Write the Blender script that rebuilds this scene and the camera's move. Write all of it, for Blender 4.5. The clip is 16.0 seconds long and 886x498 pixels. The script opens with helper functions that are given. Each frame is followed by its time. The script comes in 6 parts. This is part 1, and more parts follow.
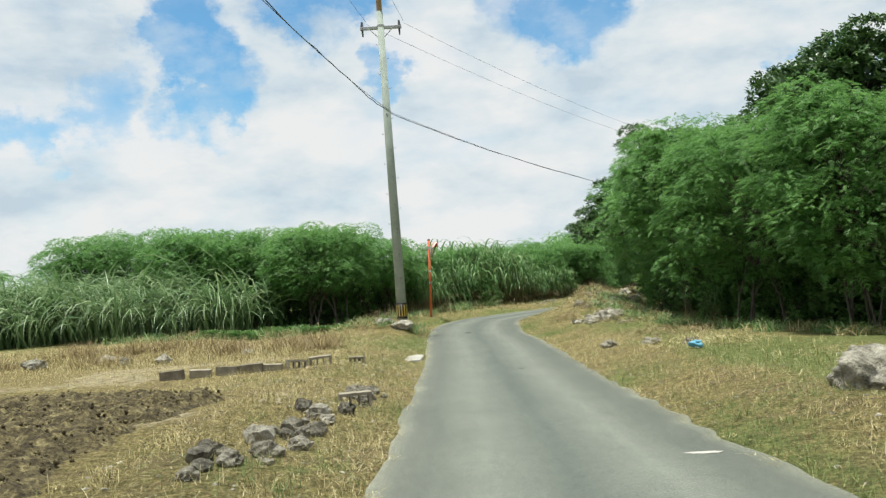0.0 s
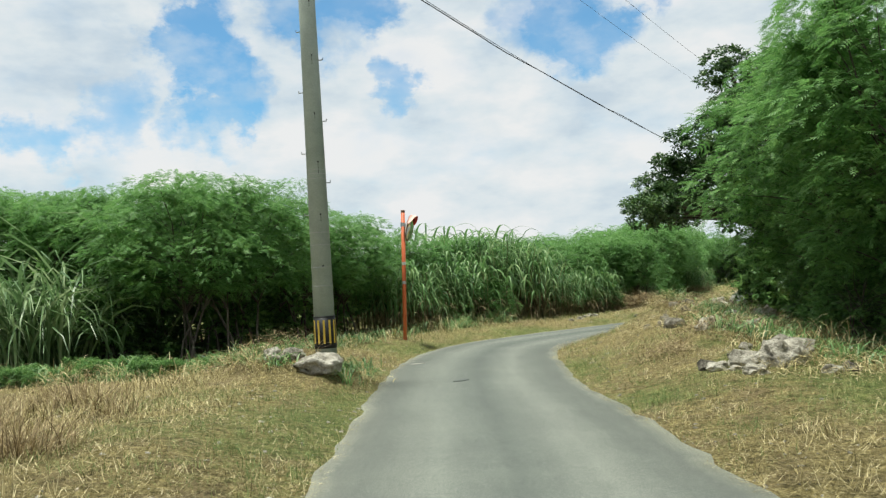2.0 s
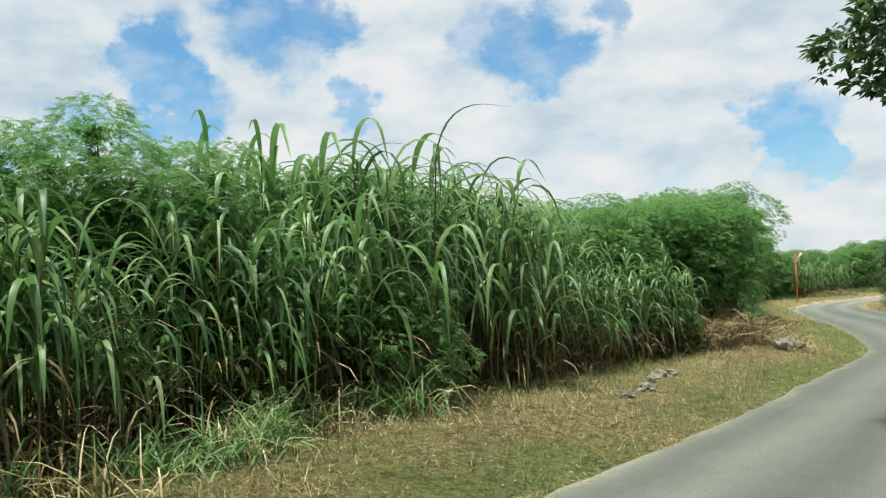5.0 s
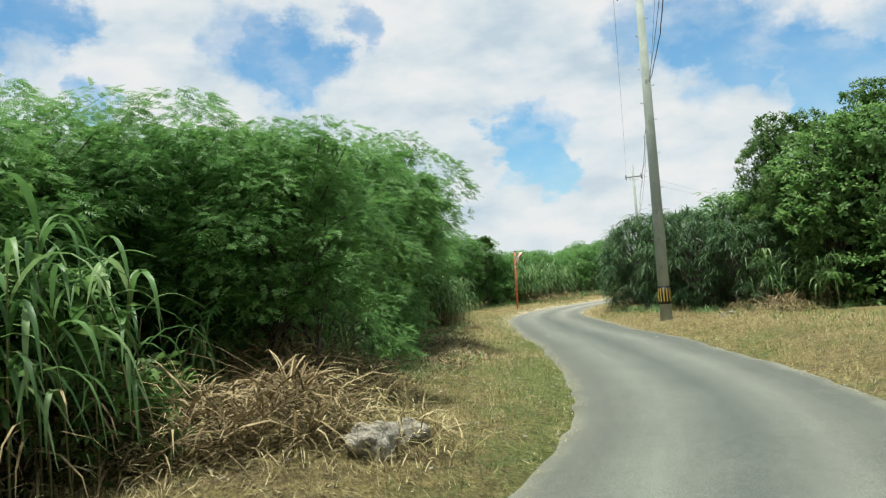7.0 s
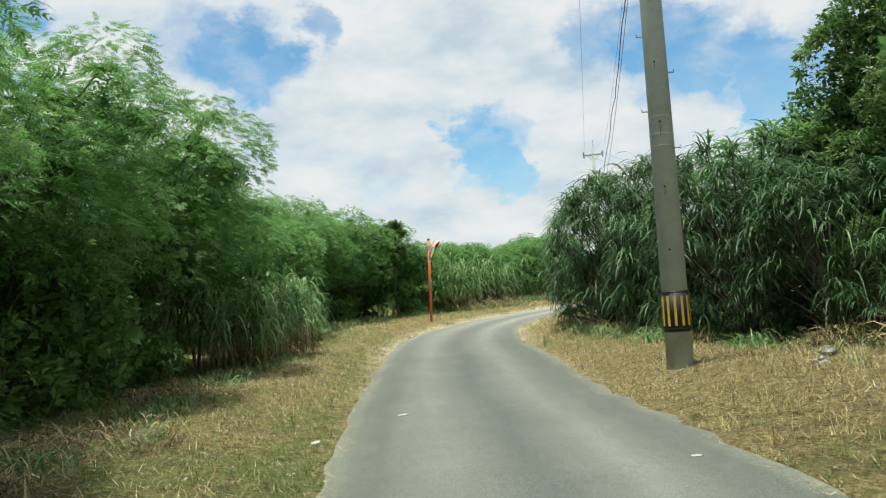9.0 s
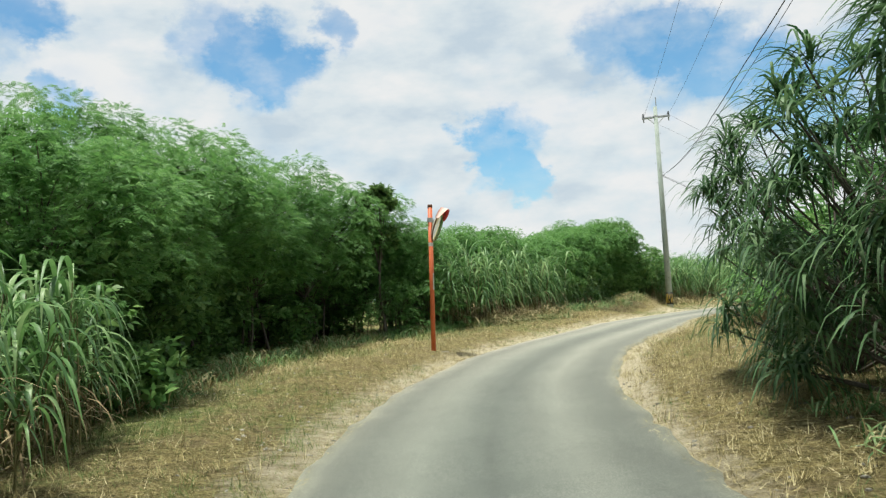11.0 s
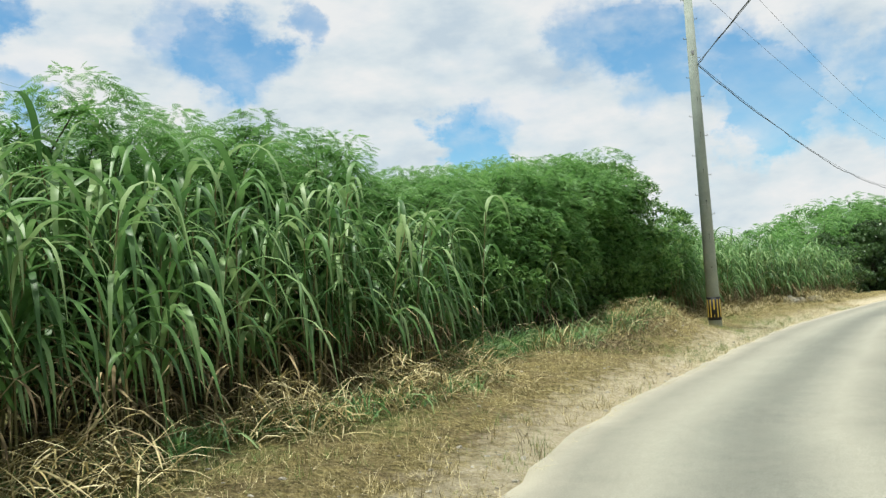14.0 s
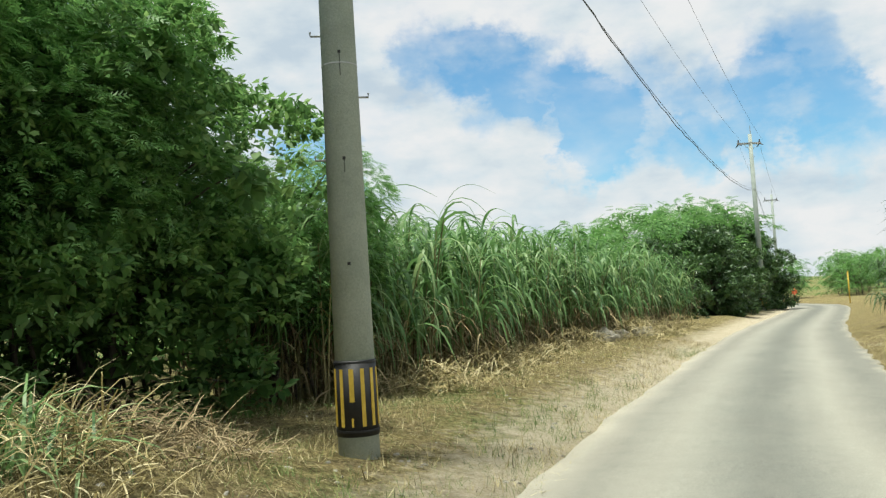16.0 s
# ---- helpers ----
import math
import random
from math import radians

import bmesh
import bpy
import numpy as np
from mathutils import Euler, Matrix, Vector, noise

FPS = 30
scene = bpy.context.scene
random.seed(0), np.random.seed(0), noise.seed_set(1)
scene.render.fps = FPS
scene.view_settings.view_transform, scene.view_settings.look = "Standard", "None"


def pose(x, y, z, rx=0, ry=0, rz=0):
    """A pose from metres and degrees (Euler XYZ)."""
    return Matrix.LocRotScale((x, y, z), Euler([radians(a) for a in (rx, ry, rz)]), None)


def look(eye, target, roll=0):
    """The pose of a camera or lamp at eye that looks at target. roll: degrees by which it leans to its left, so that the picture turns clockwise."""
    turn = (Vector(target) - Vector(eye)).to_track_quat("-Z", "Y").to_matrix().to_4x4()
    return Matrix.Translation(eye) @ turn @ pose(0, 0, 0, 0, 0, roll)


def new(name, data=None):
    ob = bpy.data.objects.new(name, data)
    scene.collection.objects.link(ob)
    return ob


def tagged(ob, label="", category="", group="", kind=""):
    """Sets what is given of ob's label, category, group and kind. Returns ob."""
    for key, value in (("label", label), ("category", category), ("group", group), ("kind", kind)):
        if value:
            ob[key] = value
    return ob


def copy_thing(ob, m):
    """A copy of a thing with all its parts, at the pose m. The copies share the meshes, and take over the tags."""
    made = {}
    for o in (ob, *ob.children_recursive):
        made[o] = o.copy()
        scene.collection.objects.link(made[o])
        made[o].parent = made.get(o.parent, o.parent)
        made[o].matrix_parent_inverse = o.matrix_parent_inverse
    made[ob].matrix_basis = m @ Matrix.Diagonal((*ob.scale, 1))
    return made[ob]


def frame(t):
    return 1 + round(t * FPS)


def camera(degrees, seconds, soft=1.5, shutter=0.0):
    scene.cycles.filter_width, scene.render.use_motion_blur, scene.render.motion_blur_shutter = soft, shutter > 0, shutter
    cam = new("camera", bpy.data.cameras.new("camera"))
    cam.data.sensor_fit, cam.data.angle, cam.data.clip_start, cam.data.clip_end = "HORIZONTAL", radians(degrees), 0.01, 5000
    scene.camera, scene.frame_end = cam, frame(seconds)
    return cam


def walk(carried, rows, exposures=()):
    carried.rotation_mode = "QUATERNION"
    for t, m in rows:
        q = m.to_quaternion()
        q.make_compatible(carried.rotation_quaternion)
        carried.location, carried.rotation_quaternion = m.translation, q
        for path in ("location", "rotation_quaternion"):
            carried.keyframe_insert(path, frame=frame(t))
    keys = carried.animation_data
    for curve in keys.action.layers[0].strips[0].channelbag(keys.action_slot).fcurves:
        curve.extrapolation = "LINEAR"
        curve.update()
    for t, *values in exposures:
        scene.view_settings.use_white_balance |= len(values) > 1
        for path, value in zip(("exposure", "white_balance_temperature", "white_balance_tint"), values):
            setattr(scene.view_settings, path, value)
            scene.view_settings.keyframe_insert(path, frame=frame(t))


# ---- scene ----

cam = camera(56.53, 16.0, soft=1.3)
# seconds, eye x y z, yaw (to the left), pitch (up), roll
ROWS = [
    (0, -0.198, 1.240, 1.773, 0.45, 1.41, -3.47),
    (0.5, 0.047, 4.219, 1.632, 0.58, 1.57, -3.32),
    (1, 0.185, 7.641, 1.478, 0.72, 1.84, -3.11),
    (1.5, 0.217, 10.586, 1.357, 0.82, 2.08, -2.86),
    (2, 0.221, 13.910, 1.255, 0.93, 2.32, -2.63),
    (2.5, 0.205, 16.875, 1.187, 0.94, 2.53, -2.49),
    (3, 0.203, 20.326, 1.121, 0.87, 2.74, -2.28),
    (5.5, 2.597, 34.294, 0.958, -4.60, 3.71, -3.09),
    (6, 3.873, 36.484, 0.930, -10.23, 3.64, -3.72),
    (6.5, 5.235, 38.547, 0.915, -15.08, 3.44, -4.12),
    (7, 6.722, 40.702, 0.882, -18.82, 3.23, -4.34),
    (7.5, 8.296, 43.002, 0.858, -21.41, 3.10, -4.42),
    (8, 9.947, 45.586, 0.842, -22.31, 3.05, -4.46),
    (8.5, 11.528, 48.397, 0.831, -22.12, 3.08, -4.36),
    (9, 12.945, 51.237, 0.858, -21.81, 3.13, -4.16),
    (9.5, 14.146, 54.037, 0.898, -21.48, 3.24, -3.87),
    (12, 19.904, 68.050, 0.962, -20.61, 3.41, -3.65),
    (12.5, 21.404, 70.725, 0.946, -20.42, 3.44, -3.83),
    (13, 23.297, 73.523, 1.021, -20.38, 3.26, -3.79),
    (13.5, 25.281, 76.321, 1.032, -21.10, 3.31, -4.12),
    (14, 27.475, 78.984, 1.110, -22.76, 2.98, -3.95),
    (14.5, 29.662, 81.523, 1.106, -25.32, 2.89, -3.99),
    (15, 32.069, 83.947, 1.114, -28.33, 2.76, -3.50),
    (15.5, 34.775, 86.329, 1.050, -31.20, 3.06, -3.52),
    (16, 37.510, 88.625, 0.976, -33.94, 3.39, -3.40),
]


def aimed(x, y, z, yaw, pitch, roll):
    """A camera pose from its eye and its yaw, pitch and roll in degrees."""
    a, b = radians(yaw), radians(pitch)
    eye = Vector((x, y, z))
    return look(eye, eye + Vector((-math.sin(a) * math.cos(b), math.cos(a) * math.cos(b), math.sin(b))), roll)


walk(cam, [(t, aimed(*rest)) for t, *rest in ROWS], exposures=[(0.0, 0.17, 6290, 3), (16.0, 0.17, 6290, 3)])

# ---- sky, sun ----
SUN_AZ, SUN_EL = 285.0, 83.0  # degrees, clockwise from +y; above the horizon
world = bpy.data.worlds.new("world")
scene.world = world
world.use_nodes = True


def nodes_of(owner):
    tree = owner.node_tree
    tree.nodes.clear()
    return tree, tree.nodes, tree.links


def node(tree, kind, **values):
    n = tree.nodes.new(kind)
    for key, value in values.items():
        if key in n.inputs.keys():
            n.inputs[key].default_value = value
    return n


def math_node(tree, op, a, b=None, clamp=False):
    n = tree.nodes.new("ShaderNodeMath")
    n.operation, n.use_clamp = op, clamp
    for i, v in enumerate((a, b)):
        if v is None:
            continue
        if isinstance(v, (int, float)):
            n.inputs[i].default_value = v
        else:
            tree.links.new(v, n.inputs[i])
    return n.outputs[0]


def ramp_node(tree, fac, stops):
    n = tree.nodes.new("ShaderNodeValToRGB")
    e = n.color_ramp.elements
    while len(e) < len(stops):
        e.new(0.5)
    for el, (pos, col) in zip(e, stops):
        el.position, el.color = pos, (*col, 1.0)
    tree.links.new(fac, n.inputs[0])
    return n.outputs[0]


# openings of blue in the cloud: azimuth, elevation, radius in degrees
BLUE = [
    (8.8, 16.5, 1.9), (6.0, 17.8, 1.9), (11.2, 15.4, 1.4), (-7.9, 18.3, 2), (-10.3, 18.8, 1.8), (-5.5, 19.1, 1.4),
    (-15.2, 12.9, 1.4), (-16.8, 14.8, 1.4), (-4.2, 13.6, 0.9), (-18.9, 17.2, 1.5), (-16.7, 11.9, 1.3), (-22.2, 11.7, 1.6),
    (-17.6, 17.9, 1.7), (-26.5, 10, 1.1), (26, 9.3, 1.8), (24.2, 10.3, 1.1), (27.5, 8.1, 1.1), (14.3, 19.1, 1.1),
    (42, 14, 2.2), (39.3, 15.9, 1.9), (46.8, 11.6, 2.6), (33.8, 16, 1.9), (37.3, 14.9, 2.2), (44.8, 11, 2),
    (42.8, 9.1, 1.4), (53.8, 11.7, 2.2), (58.3, 12.1, 2.6), (51.8, 8.6, 1.4), (60.7, 9.3, 2),
]


def build_sky():
    tree, nodes, links = nodes_of(world)
    coord = nodes.new("ShaderNodeTexCoord").outputs["Generated"]
    sky = nodes.new("ShaderNodeTexSky")
    sky.sky_type, sky.sun_disc = "NISHITA", False
    sky.sun_elevation, sky.sun_rotation = radians(SUN_EL), radians(SUN_AZ)
    sky.air_density, sky.dust_density, sky.ozone_density = 1.0, 0.4, 2.2
    sep = nodes.new("ShaderNodeSeparateXYZ")
    links.new(coord, sep.inputs[0])
    # billows stretched along the horizon
    flat = nodes.new("ShaderNodeMapping")
    flat.inputs["Scale"].default_value = (1.0, 1.0, 1.7)
    links.new(coord, flat.inputs[0])
    big = node(tree, "ShaderNodeTexNoise", Scale=5.2, Detail=7.0, Roughness=0.50, Distortion=0.25)
    links.new(flat.outputs[0], big.inputs["Vector"])
    fine = node(tree, "ShaderNodeTexNoise", Scale=17.0, Detail=6.0, Roughness=0.55)
    links.new(flat.outputs[0], fine.inputs["Vector"])
    # bend the directions a little so that the openings get ragged rims
    warp = node(tree, "ShaderNodeTexNoise", Scale=10.5, Detail=7.0, Roughness=0.58)
    links.new(coord, warp.inputs["Vector"])
    off = nodes.new("ShaderNodeVectorMath")
    off.operation = "MULTIPLY_ADD"
    links.new(warp.outputs["Color"], off.inputs[0])
    off.inputs[1].default_value, off.inputs[2].default_value = (0.17, 0.17, 0.14), (-0.085, -0.085, -0.07)
    bent = nodes.new("ShaderNodeVectorMath")
    bent.operation = "ADD"
    links.new(coord, bent.inputs[0])
    links.new(off.outputs[0], bent.inputs[1])
    sway = node(tree, "ShaderNodeTexNoise", Scale=23.0, Detail=5.0, Roughness=0.6)
    links.new(flat.outputs[0], sway.inputs["Vector"])
    off2 = nodes.new("ShaderNodeVectorMath")
    off2.operation = "MULTIPLY_ADD"
    links.new(sway.outputs["Color"], off2.inputs[0])
    off2.inputs[1].default_value, off2.inputs[2].default_value = (0.09, 0.09, 0.05), (-0.045, -0.045, -0.025)
    bent2 = nodes.new("ShaderNodeVectorMath")
    bent2.operation = "ADD"
    links.new(bent.outputs[0], bent2.inputs[0])
    links.new(off2.outputs[0], bent2.inputs[1])
    norm = nodes.new("ShaderNodeVectorMath")
    norm.operation = "NORMALIZE"
    links.new(bent2.outputs[0], norm.inputs[0])
    total = None
    for az, el, r in BLUE:
        a, e = radians(az), radians(el)
        dot = nodes.new("ShaderNodeVectorMath")
        dot.operation = "DOT_PRODUCT"
        links.new(norm.outputs[0], dot.inputs[0])
        dot.inputs[1].default_value = (math.sin(a) * math.cos(e), math.cos(a) * math.cos(e), math.sin(e))
        m = nodes.new("ShaderNodeMapRange")
        m.interpolation_type = "SMOOTHSTEP"
        links.new(dot.outputs["Value"], m.inputs[0])
        m.inputs[1].default_value, m.inputs[2].default_value = math.cos(radians(r * 2.1)), 1.0
        total = m.outputs[0] if total is None else math_node(tree, "ADD", total, m.outputs[0])
    total = math_node(tree, "MINIMUM", math_node(tree, "MULTIPLY", total, 0.78), 1.1)
    cover = math_node(tree, "ADD", math_node(tree, "MULTIPLY", big.outputs[0], 0.80), math_node(tree, "MULTIPLY", fine.outputs[0], 0.42))
    cover = math_node(tree, "SUBTRACT", math_node(tree, "ADD", cover, 0.17), math_node(tree, "MULTIPLY", total, 0.52))
    haze = nodes.new("ShaderNodeMapRange")  # cloud closes towards the horizon
    links.new(sep.outputs[2], haze.inputs[0])
    haze.inputs[1].default_value, haze.inputs[2].default_value = 0.16, 0.0
    cover = math_node(tree, "ADD", cover, math_node(tree, "MULTIPLY", haze.outputs[0], 0.12))
    crown = nodes.new("ShaderNodeMapRange")  # and thins overhead, out of view, to set how much fill light falls
    links.new(sep.outputs[2], crown.inputs[0])
    crown.inputs[1].default_value, crown.inputs[2].default_value = 0.40, 0.72
    cover = math_node(tree, "SUBTRACT", cover, math_node(tree, "MULTIPLY", crown.outputs[0], 0.10))
    mask = nodes.new("ShaderNodeMapRange")
    mask.interpolation_type = "SMOOTHSTEP"
    links.new(cover, mask.inputs[0])
    mask.inputs[1].default_value, mask.inputs[2].default_value = 0.06, 0.84
    shade = node(tree, "ShaderNodeTexNoise", Scale=8.0, Detail=8.0, Roughness=0.54)
    lift = nodes.new("ShaderNodeMapping")
    lift.inputs["Location"].default_value, lift.inputs["Scale"].default_value = (0.3, 0.1, 0.55), (1.0, 1.0, 2.2)
    links.new(coord, lift.inputs[0])
    links.new(lift.outputs[0], shade.inputs["Vector"])
    white = ramp_node(tree, shade.outputs[0], [(0.33, (0.62, 0.69, 0.78)), (0.46, (0.79, 0.82, 0.86)), (0.60, (0.94, 0.90, 0.905))])
    blue_bg = node(tree, "ShaderNodeBackground", Strength=0.108)
    tone = nodes.new("ShaderNodeMix")
    tone.data_type, tone.blend_type = "RGBA", "MULTIPLY"
    tone.inputs[0].default_value = 1.0
    links.new(sky.outputs[0], tone.inputs[6])
    tone.inputs[7].default_value = (0.80, 1.12, 1.18, 1)
    links.new(tone.outputs[2], blue_bg.inputs[0])
    cloud_bg = node(tree, "ShaderNodeBackground", Strength=0.83)
    links.new(white, cloud_bg.inputs[0])
    mix = nodes.new("ShaderNodeMixShader")
    veil = nodes.new("ShaderNodeMapRange")  # thin wisps across the blue
    links.new(fine.outputs[0], veil.inputs[0])
    veil.inputs[1].default_value, veil.inputs[2].default_value, veil.inputs[4].default_value = 0.42, 0.72, 0.5
    links.new(math_node(tree, "MAXIMUM", mask.outputs[0], veil.outputs[0]), mix.inputs[0])
    links.new(blue_bg.outputs[0], mix.inputs[1])
    links.new(cloud_bg.outputs[0], mix.inputs[2])
    out = nodes.new("ShaderNodeOutputWorld")
    links.new(mix.outputs[0], out.inputs[0])


build_sky()
sun = new("sun", bpy.data.lights.new("sun", "SUN"))
sun.data.energy, sun.data.angle, sun.data.color = 5.6, radians(6.0), (1.0, 0.95, 0.86)
_a, _e = radians(SUN_AZ), radians(SUN_EL)
_way = Vector((math.sin(_a) * math.cos(_e), math.cos(_a) * math.cos(_e), math.sin(_e)))
sun.matrix_world = look(_way * 60, (0, 0, 0))


# ---- materials ----
def surface(name, stops, scale=4.0, rough=0.85, bump=0.3, fine=40.0, metal=0.0, spread=0.0, through_light=0.0, island=False, gloss=0.3, size=0.02):
    """A procedural surface: stops colour two scales of noise; spread varies whole objects or leaves; through_light lets light through leaves."""
    mat = bpy.data.materials.new(name)
    mat.use_nodes = True
    tree, nodes, links = nodes_of(mat)
    coord = nodes.new("ShaderNodeTexCoord").outputs["Object"]
    n1 = node(tree, "ShaderNodeTexNoise", Scale=scale, Detail=5.0, Roughness=0.6)
    n2 = node(tree, "ShaderNodeTexNoise", Scale=fine, Detail=4.0, Roughness=0.65)
    links.new(coord, n1.inputs["Vector"])
    links.new(coord, n2.inputs["Vector"])
    fac = math_node(tree, "ADD", math_node(tree, "MULTIPLY", n1.outputs[0], 0.62), math_node(tree, "MULTIPLY", n2.outputs[0], 0.38))
    if spread:
        source = nodes.new("ShaderNodeNewGeometry").outputs["Random Per Island"] if island else nodes.new("ShaderNodeObjectInfo").outputs["Random"]
        fac = math_node(tree, "ADD", fac, math_node(tree, "MULTIPLY", math_node(tree, "SUBTRACT", source, 0.5), spread))
    col = ramp_node(tree, fac, stops)
    p = node(tree, "ShaderNodeBsdfPrincipled", Roughness=rough, Metallic=metal)
    p.inputs["Specular IOR Level"].default_value = gloss
    links.new(col, p.inputs["Base Color"])
    if bump:
        b = node(tree, "ShaderNodeBump", Strength=bump, Distance=size)
        links.new(n2.outputs[0], b.inputs["Height"])
        links.new(b.outputs[0], p.inputs["Normal"])
    shader = p.outputs[0]
    if through_light:
        t = nodes.new("ShaderNodeBsdfTranslucent")
        links.new(col, t.inputs[0])
        mix = nodes.new("ShaderNodeMixShader")
        mix.inputs[0].default_value = through_light
        links.new(shader, mix.inputs[1])
        links.new(t.outputs[0], mix.inputs[2])
        shader = mix.outputs[0]
    out = nodes.new("ShaderNodeOutputMaterial")
    links.new(shader, out.inputs[0])
    return mat


LEAF_FEATHER = surface("feathery_leaf", [(0.22, (0.062, 0.152, 0.044)), (0.5, (0.142, 0.295, 0.080)), (0.8, (0.27, 0.45, 0.14))], 0.9, 0.5, 0, 6, spread=0.3, through_light=0.45, island=True, gloss=0.3)
LEAF_BROAD = surface("broad_leaf", [(0.22, (0.066, 0.148, 0.042)), (0.5, (0.142, 0.278, 0.078)), (0.8, (0.28, 0.43, 0.14))], 1.0, 0.48, 0, 7, spread=0.5, through_light=0.44, island=True, gloss=0.28)
LEAF_CANE = surface("cane_leaf", [(0.22, (0.066, 0.148, 0.044)), (0.5, (0.138, 0.265, 0.08)), (0.78, (0.31, 0.43, 0.19))], 1.2, 0.46, 0, 9, spread=0.6, through_light=0.36, island=True, gloss=0.38)
LEAF_SILVER = surface("silver_grass_leaf", [(0.22, (0.085, 0.16, 0.06)), (0.5, (0.17, 0.27, 0.11)), (0.78, (0.34, 0.43, 0.23))], 1.2, 0.42, 0, 9, spread=0.6, through_light=0.3, island=True, gloss=0.45)
LEAF_STRAP = surface("strap_leaf", [(0.22, (0.032, 0.082, 0.03)), (0.5, (0.072, 0.150, 0.055)), (0.8, (0.165, 0.255, 0.115))], 1.2, 0.5, 0, 9, spread=0.55, through_light=0.30, island=True, gloss=0.3)
LEAF_DARK = surface("dark_glossy_leaf", [(0.22, (0.026, 0.062, 0.020)), (0.5, (0.055, 0.115, 0.034)), (0.8, (0.13, 0.22, 0.065))], 1.0, 0.38, 0, 7, spread=0.5, through_light=0.22, island=True, gloss=0.5)
LEAF_OLIVE = surface("olive_leaf", [(0.22, (0.042, 0.096, 0.028)), (0.5, (0.092, 0.178, 0.05)), (0.8, (0.20, 0.30, 0.09))], 1.0, 0.48, 0, 7, spread=0.5, through_light=0.32, island=True, gloss=0.3)
STRAW = surface("dry_straw", [(0.15, (0.085, 0.068, 0.026)), (0.38, (0.245, 0.2, 0.08)), (0.62, (0.435, 0.365, 0.168)), (0.85, (0.64, 0.56, 0.33))], 0.8, 0.8, 0, 14, spread=0.85, through_light=0.12, island=True)
# dead leaf browns at half brightness: shade below the hedge put into the colour
SHADED_BROWN = surface("shaded_brown_leaf", [(0.25, (0.05, 0.038, 0.02)), (0.5, (0.125, 0.097, 0.05)), (0.8, (0.29, 0.235, 0.135))], 3.0, 0.9, 0, 14, spread=0.7, through_light=0.08, island=True)
STRAW_DARK = surface("dead_leaf", [(0.25, (0.10, 0.072, 0.036)), (0.5, (0.235, 0.178, 0.09)), (0.8, (0.46, 0.37, 0.21))], 3.0, 0.85, 0, 14, spread=0.6, through_light=0.1, island=True)
GREEN_GRASS = surface("short_grass", [(0.25, (0.065, 0.118, 0.028)), (0.5, (0.155, 0.215, 0.062)), (0.8, (0.34, 0.345, 0.14))], 0.7, 0.7, 0, 14, spread=0.5, through_light=0.2, island=True)
BARK = surface("grey_bark", [(0.3, (0.05, 0.042, 0.032)), (0.55, (0.11, 0.095, 0.075)), (0.8, (0.20, 0.18, 0.15))], 6, 0.9, 0.6, 50)
STALK = surface("cane_stalk", [(0.3, (0.10, 0.09, 0.035)), (0.55, (0.20, 0.19, 0.08)), (0.8, (0.36, 0.30, 0.15))], 8, 0.6, 0.2, 40, spread=0.4, island=True)
PALE_STONE = surface("pale_coral_limestone", [(0.30, (0.11, 0.10, 0.078)), (0.43, (0.31, 0.288, 0.23)), (0.56, (0.48, 0.452, 0.38)), (0.78, (0.64, 0.612, 0.545))], 5, 0.92, 0.9, 28, spread=0.1, size=0.05)
LIMESTONE = surface("coral_limestone", [(0.32, (0.08, 0.074, 0.056)), (0.45, (0.23, 0.214, 0.168)), (0.58, (0.41, 0.382, 0.312)), (0.78, (0.62, 0.59, 0.51))], 5, 0.92, 0.9, 28, spread=0.15, size=0.05)
GREY_STONE = surface("weathered_grey_stone", [(0.32, (0.055, 0.05, 0.038)), (0.46, (0.145, 0.132, 0.102)), (0.60, (0.27, 0.25, 0.20)), (0.8, (0.46, 0.435, 0.37))], 7, 0.92, 0.9, 30, spread=0.25, size=0.04)
CONCRETE = surface("pole_concrete", [(0.3, (0.215, 0.255, 0.225)), (0.55, (0.335, 0.375, 0.335)), (0.8, (0.45, 0.49, 0.44))], 2.2, 0.85, 0.25, 60)
BLOCK = surface("block_concrete", [(0.3, (0.14, 0.12, 0.088)), (0.55, (0.28, 0.25, 0.19)), (0.8, (0.42, 0.38, 0.30))], 7, 0.92, 0.6, 70, spread=0.25)
PALE_SLAB = surface("pale_mortar", [(0.3, (0.27, 0.255, 0.22)), (0.55, (0.42, 0.40, 0.355)), (0.8, (0.55, 0.53, 0.48))], 4, 0.9, 0.5, 40)
DARK_TAR = surface("dark_tar", [(0.3, (0.045, 0.052, 0.048)), (0.55, (0.085, 0.095, 0.087)), (0.8, (0.13, 0.14, 0.125))], 9, 0.8, 0.3, 60)
ORANGE = surface("weathered_orange_paint", [(0.28, (0.42, 0.09, 0.035)), (0.55, (0.60, 0.145, 0.055)), (0.8, (0.70, 0.24, 0.12))], 5, 0.5, 0.1, 60)
RED_HOOD = surface("red_hood_paint", [(0.3, (0.42, 0.025, 0.03)), (0.6, (0.60, 0.045, 0.045)), (0.85, (0.68, 0.10, 0.08))], 6, 0.45, 0.05, 50)
FADED_HOOD = surface("bleached_hood_paint", [(0.3, (0.60, 0.30, 0.24)), (0.6, (0.70, 0.47, 0.40)), (0.85, (0.76, 0.60, 0.54))], 6, 0.6, 0.05, 50)
GALVANISED = surface("galvanised_steel", [(0.3, (0.30, 0.31, 0.31)), (0.6, (0.45, 0.46, 0.46)), (0.85, (0.58, 0.59, 0.59))], 9, 0.5, 0.1, 60, metal=0.7)
RUST = surface("rusty_cap", [(0.3, (0.07, 0.035, 0.02)), (0.6, (0.16, 0.08, 0.045)), (0.85, (0.25, 0.15, 0.10))], 12, 0.85, 0.3, 60)
